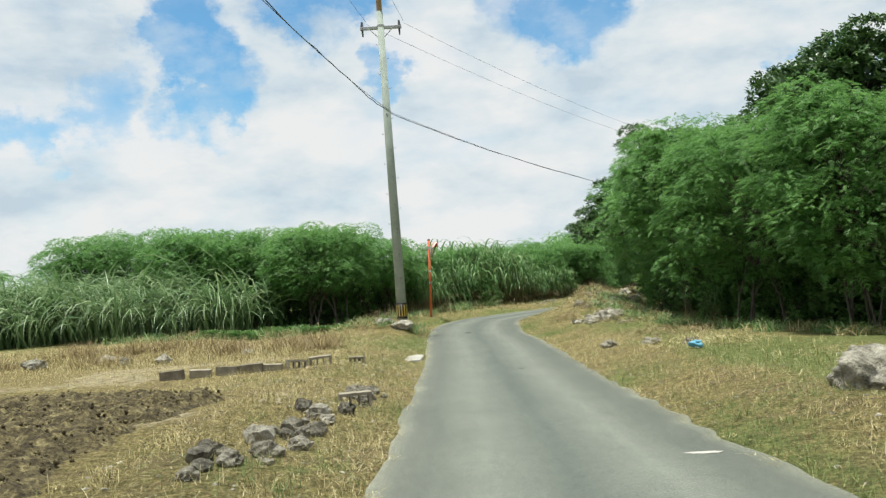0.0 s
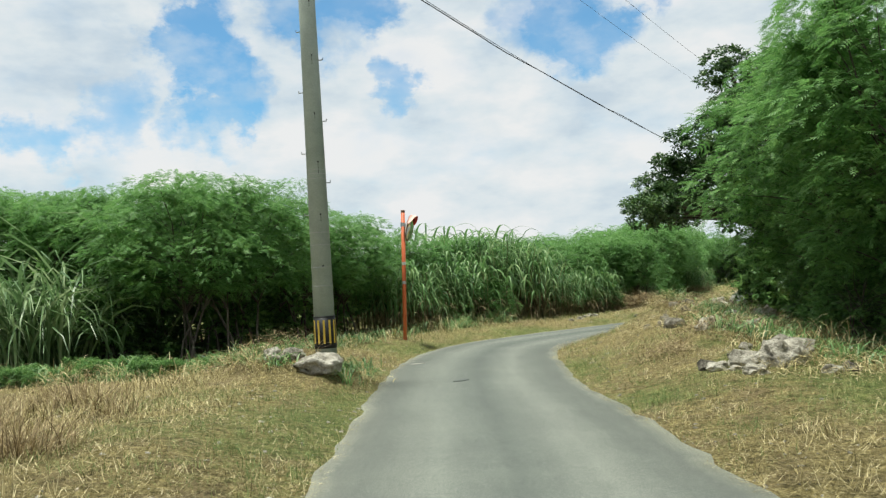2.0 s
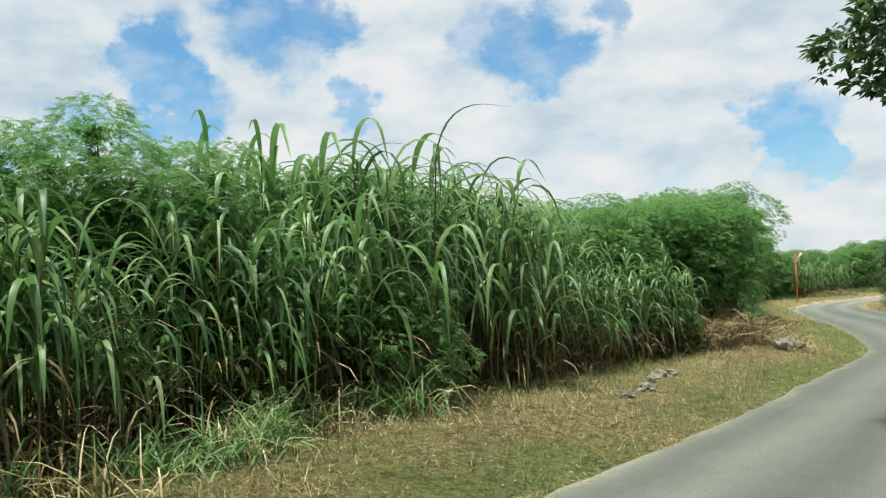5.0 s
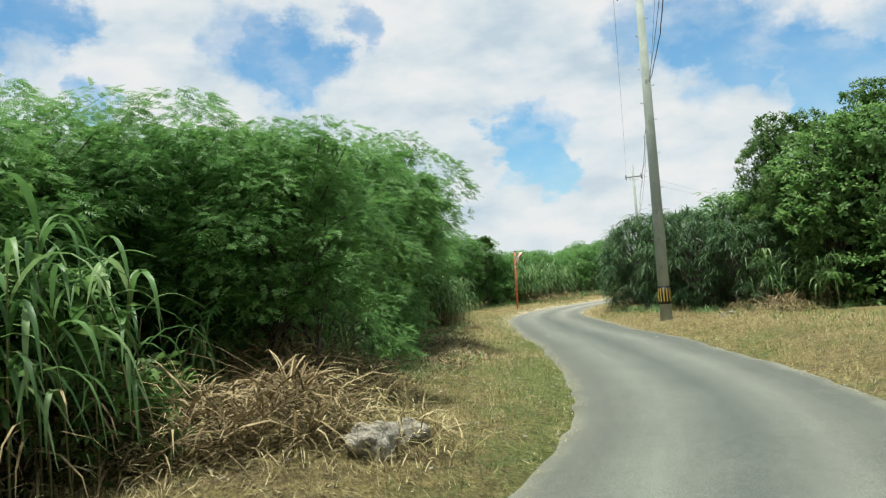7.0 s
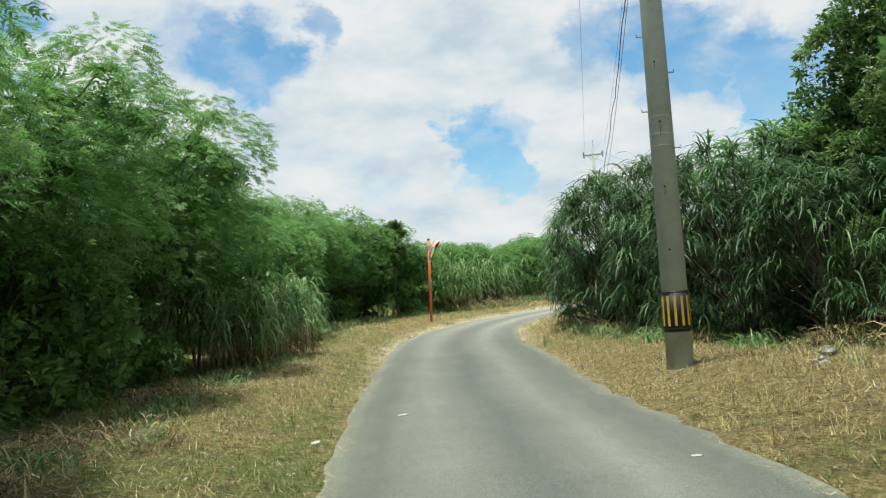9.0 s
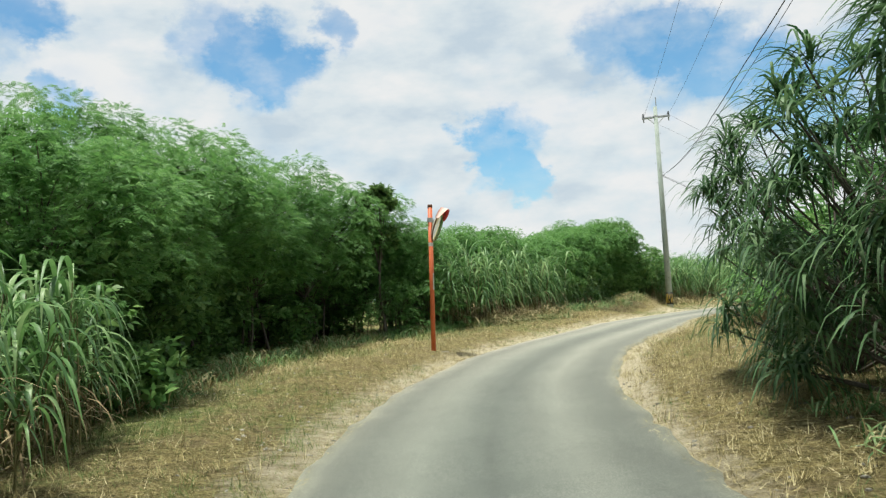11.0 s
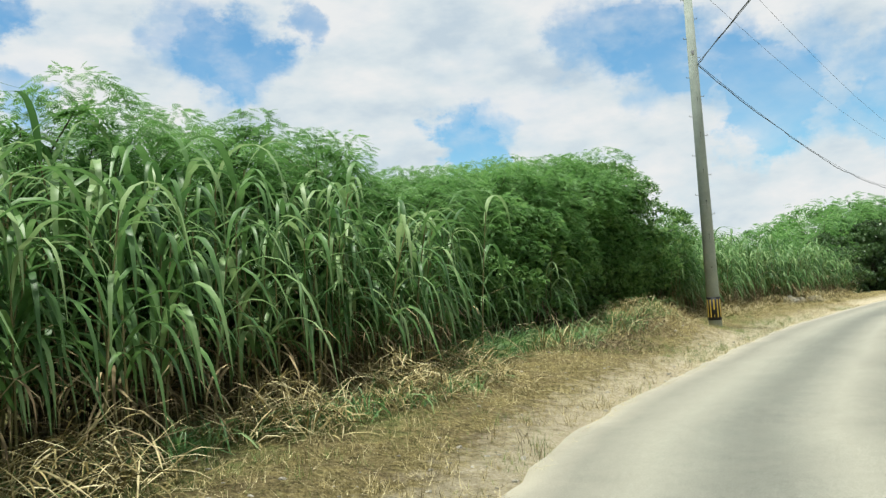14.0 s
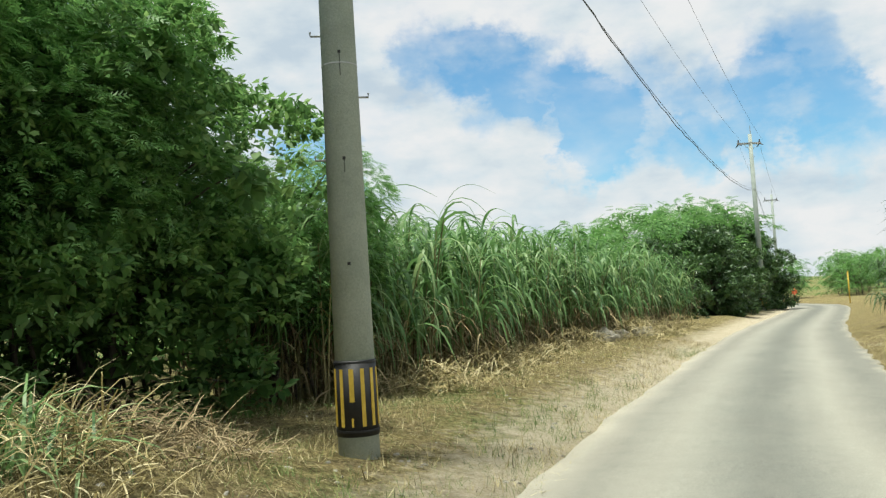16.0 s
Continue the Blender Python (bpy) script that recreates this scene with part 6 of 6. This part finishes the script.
def build_clods():
    """Loose clods on the ploughed plot."""
    r = np.random.default_rng(93)
    bm = bmesh.new()
    bmesh.ops.create_icosphere(bm, subdivisions=1, radius=1.0)
    tv = np.array([v.co for v in bm.verts]) * r.uniform(0.75, 1.2, (len(bm.verts), 1))
    tf = np.array([[v.index for v in f.verts] for f in bm.faces])
    bm.free()
    n = 9000
    i, j = r.integers(0, px.shape[0] - 1, n), r.integers(0, px.shape[1] - 1, n)
    ok = shape[i, j] > 0.55
    i, j = i[ok], j[ok]
    n = len(i)
    p = np.stack([px[i, j] + r.uniform(0, 0.07, n), py[i, j] + r.uniform(0, 0.07, n), pz[i, j] + 0.004], -1)
    v, f = scattered(tv, tf, p, r.random(n) * 6.28, r.normal(0, 0.5, n), r.normal(0, 0.5, n), 0.006 + 0.020 * r.random(n) ** 2.0)
    single("clods", np_mesh("clods", v, f), SOIL, "crumbled dark brown clods on the ploughed earth", "soil", kind="stuff")


build_clods()


# ---- verge grass and straw ----
def verge(n, seed, near, far, side, s0, s1, keep=None):
    """Places beside the road: side +1 left, -1 right; distances from the line; s along the line in metres."""
    r = np.random.default_rng(seed)
    s = r.uniform(s0, s1, n)
    d = near + (far - near) * r.random(n) ** 1.15
    i = np.searchsorted(ALONG, s).clip(0, len(ROAD) - 1)
    xy = ROAD[i] + LEFT[i] * (side * d)[:, None] + TANG[i] * (s - ALONG[i])[:, None]
    if keep is not None:
        xy = xy[keep(xy[:, 0], xy[:, 1])]
    return np.concatenate([xy, ground_z(xy[:, 0], xy[:, 1])[:, None]], 1), r


def stuff(name, pair, material, label, category):
    single(name, np_mesh(name, *pair), material, label, category, kind="stuff")


S0, S1 = 31.0, 150.0
off_plot = lambda x, y: ~((x < -3.0) & (y < 12.8))  # noqa: E731
by_hedge = lambda x, y: (y > 26) & ~((x > 24) & (y > 68) & (y < 78))  # noqa: E731
for side in (1, -1):
    p, r = verge(210000, 50 + side, 1.40, 5.2, side, S0, S1, off_plot)
    n = len(p)
    keep = 0.6 * wavy(p[:, 0] + 20, p[:, 1], 0.9) + 0.4 * wavy(p[:, 0] + 5, p[:, 1] + 11, 0.31) + 0.5 * (r.random(n) - 0.5) - 0.9 * (lushness(p[:, 0], p[:, 1]) - 0.35) - 0.45 * sandiness(p[:, 0], p[:, 1]) > 0.33
    p, n = p[keep], int(keep.sum())
    stuff("straw_litter", strips(p + np.array([0, 0, 1.0]) * r.uniform(0.004, 0.03, n)[:, None], r.random(n) * 6.28, r.uniform(0.03, 0.15, n), r.uniform(0.005, 0.013, n), r.uniform(-0.2, 0.7, n), 0.0, 1), STRAW, "cut dry straw lying on the verge", "straw")
    p, r = verge(110000, 60 + side, 1.33, 3.9, side, S0, S1, off_plot)
    n = len(p)
    patch = lushness(p[:, 0], p[:, 1]) + 0.35 * (r.random(n) - 0.5) > 0.36
    p, n = p[patch], int(patch.sum())
    stuff("short_grass", strips(p, r.random(n) * 6.28, r.uniform(0.03, 0.10, n), r.uniform(0.006, 0.012, n), r.uniform(0.2, 1.1, n), 0.0, 1), GREEN_GRASS, "short mown green and yellow grass", "grass")
    p, r = verge(5200, 90 + side, 1.5, 4.6, side, S0, S1, off_plot)
    lush = lushness(p[:, 0], p[:, 1]) + 0.3 * (r.random(len(p)) - 0.5) > 0.40
    for name, q, mat, label in (("green_tufts", p[lush], GREEN_GRASS, "small olive green grass tufts on the verge"), ("dry_tufts", p[~lush], STRAW, "small dead golden grass tufts on the verge")):
        n = len(q) * 16
        q = np.repeat(q, 16, 0) + np.concatenate([r.normal(0, 0.05, (n, 2)), np.zeros((n, 1))], 1)
        stuff(name, strips(q, r.random(n) * 6.28, r.uniform(0.05, 0.17, n), r.uniform(0.007, 0.014, n), r.uniform(0.3, 1.3, n), 0.0, 1), mat, label, "grass")
    p, r = verge(15000, 120 + side, 1.30, 1.52, side, S0, S1)
    p = p[0.7 * wavy(p[:, 0] + 7, p[:, 1] + 2, 0.5) + 0.5 * wavy(p[:, 0], p[:, 1], 0.17) + 0.3 * r.random(len(p)) > 0.78]
    p[:, 2] = road_level(p[:, 1]) + 0.012
    n = len(p)
    stuff("rim_straw", strips(p + np.array([0, 0, 1.0]) * r.uniform(0.0, 0.012, n)[:, None], r.random(n) * 6.28, r.uniform(0.03, 0.12, n), r.uniform(0.006, 0.014, n), r.uniform(-0.05, 0.25, n), 0.0, 1), STRAW, "dry straw blown over the rim of the asphalt", "straw")
    p, r = verge(18000, 70 + side, 2.7, 5.4, side, S0, S1, off_plot)
    n = len(p)
    stuff("dry_grass", strips(p, r.random(n) * 6.28, r.uniform(0.06, 0.22, n), r.uniform(0.004, 0.009, n), r.uniform(0.0, 1.0, n), r.uniform(0.4, 1.8, n), 2), STRAW, "taller dead grass along the hedge foot", "grass")
    p, r = verge(900, 80 + side, 3.6, 5.8, side, S0, S1, by_hedge)
    n = len(p) * 12
    p = np.repeat(p, 12, 0) + np.concatenate([r.normal(0, 0.07, (n, 2)), np.zeros((n, 1))], 1)
    stuff("hedge_foot_weeds", strips(p, r.random(n) * 6.28, r.uniform(0.10, 0.36, n), r.uniform(0.007, 0.016, n), r.uniform(0.3, 1.3, n), r.uniform(1.2, 3.0, n), 3), GREEN_GRASS, "green weeds along the hedge foot", "weeds")

# tall dry grass of the fallow field
r = np.random.default_rng(91)
n = 52000
x, y = r.uniform(-16, -2.2, n), 12.2 + 15.3 * r.random(n) ** 0.75
dense = wavy(x, y, 2.2) * 0.6 + smooth01(15.0, 17, y) * smooth01(-2.6, -3.8, x) * 0.5 + 0.3 * (r.random(n) - 0.5) > 0.42
x, y = x[dense], y[dense]
n = len(x)
p = np.stack([x, y, ground_z(x, y)], -1)
rank = smooth01(17.0, 18.5, y) * smooth01(-2.8, -4.2, x) * smooth01(26.5, 24.5, y)
high = 0.055 + 0.50 * rank * wavy(x, y, 1.3) ** 1.5
stuff("fallow_grass", strips(p, r.random(n) * 6.28, high * r.uniform(0.6, 1.3, n), r.uniform(0.004, 0.009, n), r.uniform(0.3, 1.35, n), r.uniform(0.5, 2.0, n), 3), STRAW, "pale dry standing grass of the fallow field", "grass")


WEED = [(grass_clump(s, 44, 0.60, 0.015, LEAF_CANE, "weed_clump", 0.10, (0.8, 1.45), (1.0, 2.6), 6), 0.5) for s in (26, 27)]
planted(WEED, [(-1.34, 25.0, 0.4), (-1.45, 25.2, 0.35), (-2.2, 25.9, 0.4), (-1.95, 26.2, 0.4), (-2.75, 25.6, 0.36), (-1.2, 26.4, 0.3)], "loose green weeds and grass round the pole's foot", "weeds", "weeds at the pole")
_r = random.Random(53)
planted(WEED, [(31.5 + 2.9 * u + _r.gauss(0, 0.25), 89.0 + 2.0 * u + _r.gauss(0.2, 0.45), _r.uniform(0.38, 0.72)) for u in [k / 43 for k in range(44)]], "rank green weeds below the hedge beside the pole", "weeds", "rank weeds below the hedge")
for ob, _ in WEED:
    removed(ob)
DRY = [(grass_clump(s, 190, 0.72, 0.010, STRAW_DARK, "dry_grass_clump", 0.26, (0.7, 1.45), (0.4, 1.8), 4), 0.6) for s in (24, 25)]
_r = random.Random(31)
planted(DRY, [(-2.9 - 7.6 * _r.random(), 19.6 + 4.2 * _r.random(), _r.uniform(0.25, 0.5)) for _ in range(44)], "dry brown clump of standing grass in the fallow field", "grass", "dry grass clumps")
for ob, _ in DRY:
    removed(ob)


def brush_pile(x, y, radius, high, count, seed, label, blade=1.0, material=None):
    """A low heap of cut dead cane and straw."""
    r = np.random.default_rng(seed)
    a, u = r.random(count) * 6.28, np.sqrt(r.random(count))
    px, py = x + radius * u * np.cos(a), y + radius * u * np.sin(a)
    pz = terrain(px, py) + high * (1 - u**2) * r.random(count) ** 0.5
    n = count
    single("brush_pile", np_mesh("brush_pile", *strips(np.stack([px, py, pz], -1), r.random(n) * 6.28, blade * r.uniform(0.08, 0.36, n), blade * r.uniform(0.004, 0.011, n), r.uniform(-0.3, 0.8, n), r.uniform(0.3, 1.8, n), 3, 0, r.normal(0, 0.8, n))), material or (STRAW_DARK if seed % 2 else STRAW), label, "brush", "heaps of cut brush", "stuff")


for n, (x, y, rad, h, k) in enumerate([(37.6, 93.1, 1.1, 0.4, 2400), (38.7, 93.8, 0.8, 0.35, 1400), (8.0, 46.9, 0.9, 0.4, 1200), (7.2, 47.9, 0.9, 0.5, 1200), (6.5, 47.0, 0.9, 0.7, 1300), (8.3, 49.0, 0.9, 0.6, 1100), (7.3, 48.6, 0.9, 0.8, 1200), (9.4, 50.6, 1.0, 0.10, 700), (10.6, 53.4, 1.1, 0.16, 900), (23.0, 65.6, 0.6, 0.3, 700), (21.2, 58.9, 0.6, 0.28, 700),
                                       (15.9, 70.0, 0.8, 0.35, 900), (31.2, 87.4, 0.8, 0.25, 700), (-2.6, 26.0, 1.0, 0.3, 900), (20.9, 57.0, 0.8, 0.3, 700), (5.6, 29.6, 1.3, 0.35, 1500), (6.2, 32.6, 1.3, 0.35, 1500), (4.5, 26.6, 1.1, 0.2, 1500), (4.3, 23.3, 0.9, 0.12, 1100), (3.1, 25.5, 0.4, 0.16, 400), (4.2, 16.0, 1.1, 0.12, 1100), (4.4, 19.6, 1.1, 0.14, 1200), (4.2, 29.4, 1.1, 0.2, 1500), (4.9, 31.4, 1.0, 0.2, 1200), (4.95, 32.7, 0.7, 0.22, 900), (5.5, 34.4, 0.8, 0.22, 1000), (6.5, 36.0, 0.8, 0.22, 1000), (7.6, 37.4, 0.8, 0.2, 900), (-5.4, 26.6, 1.3, 0.22, 1300), (-8.2, 27.0, 1.4, 0.22, 1300), (-3.4, 26.2, 1.0, 0.2, 1000)]):
    brush_pile(x, y, rad, h, k, 200 + n, "heap of cut dry cane leaves and brush")
for n, (x, y, rad, h, k) in enumerate([(7.5, 46.75, 0.5, 0.5, 600), (6.9, 46.6, 0.45, 0.5, 400), (7.6, 48.6, 0.9, 0.8, 1500), (8.2, 49.8, 0.9, 0.7, 1300), (21.4, 57.6, 0.7, 0.4, 700), (30.9, 89.4, 0.8, 0.5, 800)]):
    brush_pile(x, y, rad, h, k, 301 + 2 * n, "heap of long dead cane stalks and brown leaves", 1.9)
for n, (x, y, rad, h, k) in enumerate([(42.6, 96.6, 0.7, 0.3, 650), (44.4, 97.9, 0.8, 0.35, 700), (46.4, 99.3, 0.8, 0.35, 700), (48.4, 100.6, 0.8, 0.4, 700), (51.2, 101.7, 0.9, 0.5, 900), (53.4, 103.0, 0.8, 0.4, 700), (56.2, 104.6, 0.8, 0.4, 600), (27.3, 84.3, 0.6, 0.4, 600), (28.8, 85.7, 0.6, 0.45, 650), (30.2, 86.9, 0.6, 0.5, 650), (31.4, 88.0, 0.6, 0.45, 600)]):
    brush_pile(x, y, rad, h, k, 502 + 2 * n, "dry tan cane leaves heaped along the foot of the cane", 1.5)
for n, (x, y, rad, h, k) in enumerate([(9.9, 52.2, 1.0, 0.16, 1500), (11.0, 54.0, 1.0, 0.2, 1700), (11.9, 56.2, 0.9, 0.18, 1500), (12.6, 58.4, 0.8, 0.16, 1100), (38.2, 94.3, 0.7, 0.3, 1000), (36.5, 91.9, 0.9, 0.24, 1300), (35.2, 90.6, 0.9, 0.22, 1300), (34.3, 89.8, 0.8, 0.14, 900), (13.6, 61.4, 0.8, 0.14, 900)]):
    brush_pile(x, y, rad, h, k, 401 + n, "low heap of brown leaves and cut weeds, coloured darker for hedge shade", 1.0, SHADED_BROWN)


def marker_post(x, y, high, material, label):
    """A slim roadside post with a rounded cap, some with a plate."""
    ob = thing("marker_post", (x, y, level(x, y)), label, "marker post", "far marker posts")
    part("post", cone(0.036, 0.036, high + 0.2, 10, (0, 0, -0.2)), material, ob, smooth=True)
    part("cap", cone(0.04, 0.015, 0.06, 10, (0, 0, high)), material, ob)
    return ob


marker_post(82.9, 114.9, 1.75, YELLOW_TAPE, "slim yellow marker post at the far bend")
marker_post(79.9, 117.7, 1.8, CONCRETE, "slim grey marker post at the far bend")
marker_post(88.6, 123.6, 1.7, CONCRETE, "slim grey marker post beside the warning plate")
plate = marker_post(88.2, 121.8, 0.8, ORANGE, "low orange warning plate on a short post")
part("plate", box(0.34, 0.03, 0.24, (0, 0, 0.62), Matrix.Rotation(-0.6, 4, "Z"), 0.008), ORANGE, plate)


def cut_stump(x, y, high, radius, seed):
    """A splintered brown stump: a ragged bundle of upright slivers round a rotten core."""
    r = np.random.default_rng(seed)
    ob = thing("cut_stump", (x, y, level(x, y)), "splintered brown stump among weeds below the hedge", "stump")
    part("core", cone(radius, radius * 0.8, high * 0.75 + 0.1, 14, (0, 0, -0.1)), WOOD_GREY, ob)
    for k in range(16):
        a, d = r.random() * 6.28, radius * r.uniform(0.75, 1.05)
        h = high * r.uniform(0.65, 1.1)
        part("splinter", cone(0.028 * r.uniform(0.6, 1.2), 0.006, h + 0.08, 5, (d * math.cos(a), d * math.sin(a), -0.08)), WOOD_GREY, ob)


cut_stump(32.55, 91.3, 0.52, 0.12, 7)


# ---- rubble and grit ----
def bank_rubble():
    """Broken limestone lying along the low bank inside the first bend."""
    r = random.Random(17)
    line = [(3.9, 22.6), (4.0, 25.6), (4.3, 28.6), (4.7, 31.4), (5.3, 33.9), (6.5, 35.9), (7.7, 37.4)]
    for n in range(64):
        k = min(r.random() ** 0.8 * (len(line) - 1), len(line) - 1.001)
        a, b, u = line[int(k)], line[int(k) + 1], k % 1
        x, y = a[0] + (b[0] - a[0]) * u + r.gauss(0.1, 0.42), a[1] + (b[1] - a[1]) * u + r.gauss(0, 0.4)
        d = 0.06 + 0.16 * r.random() ** 2
        rock("stone", 400 + n, (d * r.uniform(0.9, 1.5), d * r.uniform(0.8, 1.2), d * r.uniform(0.6, 0.9)), "broken pale limestone lump on the dry bank", (x, y), r.uniform(0, 360), "rubble on the bank", detail=2, sink=0.45, material=GREY_STONE if n % 3 else None)


bank_rubble()


def field_edge_row():
    """A tumbled row of grey stones between the verge and the field."""
    r = random.Random(23)
    for n in range(34):
        u = r.random()
        x, y = -2.15 + 0.75 * u + r.gauss(0, 0.13), 6.6 + 6.2 * u + r.gauss(0, 0.15)
        if math.hypot(x + 1.43, y - 11.05) < 0.4:
            continue
        d = 0.05 + 0.10 * r.random() ** 1.5
        rock("stone", 500 + n, (d * r.uniform(1.0, 1.6), d * r.uniform(0.8, 1.2), d * r.uniform(0.6, 1.0)), "small grey weathered stone in a tumbled row", (x, y), r.uniform(0, 360), "stone row at the field edge", detail=2, sink=0.3, material=GREY_STONE)


field_edge_row()


def build_grit():
    """Small stones and crumbs of earth scattered over the verges."""
    bm = bmesh.new()
    bmesh.ops.create_icosphere(bm, subdivisions=1, radius=1.0)
    r = np.random.default_rng(97)
    tv = np.array([v.co for v in bm.verts]) * r.uniform(0.7, 1.25, (len(bm.verts), 1)) * np.array([1, 0.8, 0.55])
    tf = np.array([[v.index for v in f.verts] for f in bm.faces])
    bm.free()
    for side in (1, -1):
        p, q = verge(9000, 110 + side, 1.42, 4.6, side, S0, S1, off_plot)
        lump = wavy(p[:, 0] + 3, p[:, 1] + 8, 0.8) + 0.5 * (q.random(len(p)) - 0.5) > 0.45
        p = p[lump]
        n = len(p)
        v, f = scattered(tv, tf, p, q.random(n) * 6.28, q.normal(0, 0.3, n), q.normal(0, 0.3, n), 0.006 + 0.030 * q.random(n) ** 3)
        stuff("grit", (v, f), LIMESTONE, "small pale stones and crumbs on the verge", "gravel")
    p, q = verge(5200, 131, 1.5, 3.6, 1, S0, S1, lambda x, y: (y > 9.5) & (y < 19))
    p = p[0.7 * wavy(p[:, 0] + 6, p[:, 1], 0.7) + 0.5 * q.random(len(p)) > 0.55]
    n = len(p)
    v, f = scattered(tv, tf, p, q.random(n) * 6.28, q.normal(0, 0.3, n), q.normal(0, 0.3, n), 0.010 + 0.045 * q.random(n) ** 3)
    stuff("crumbs", (v, f), SOIL_CRUMB, "pale dusty lumps of earth and coral on the verge", "gravel")


build_grit()
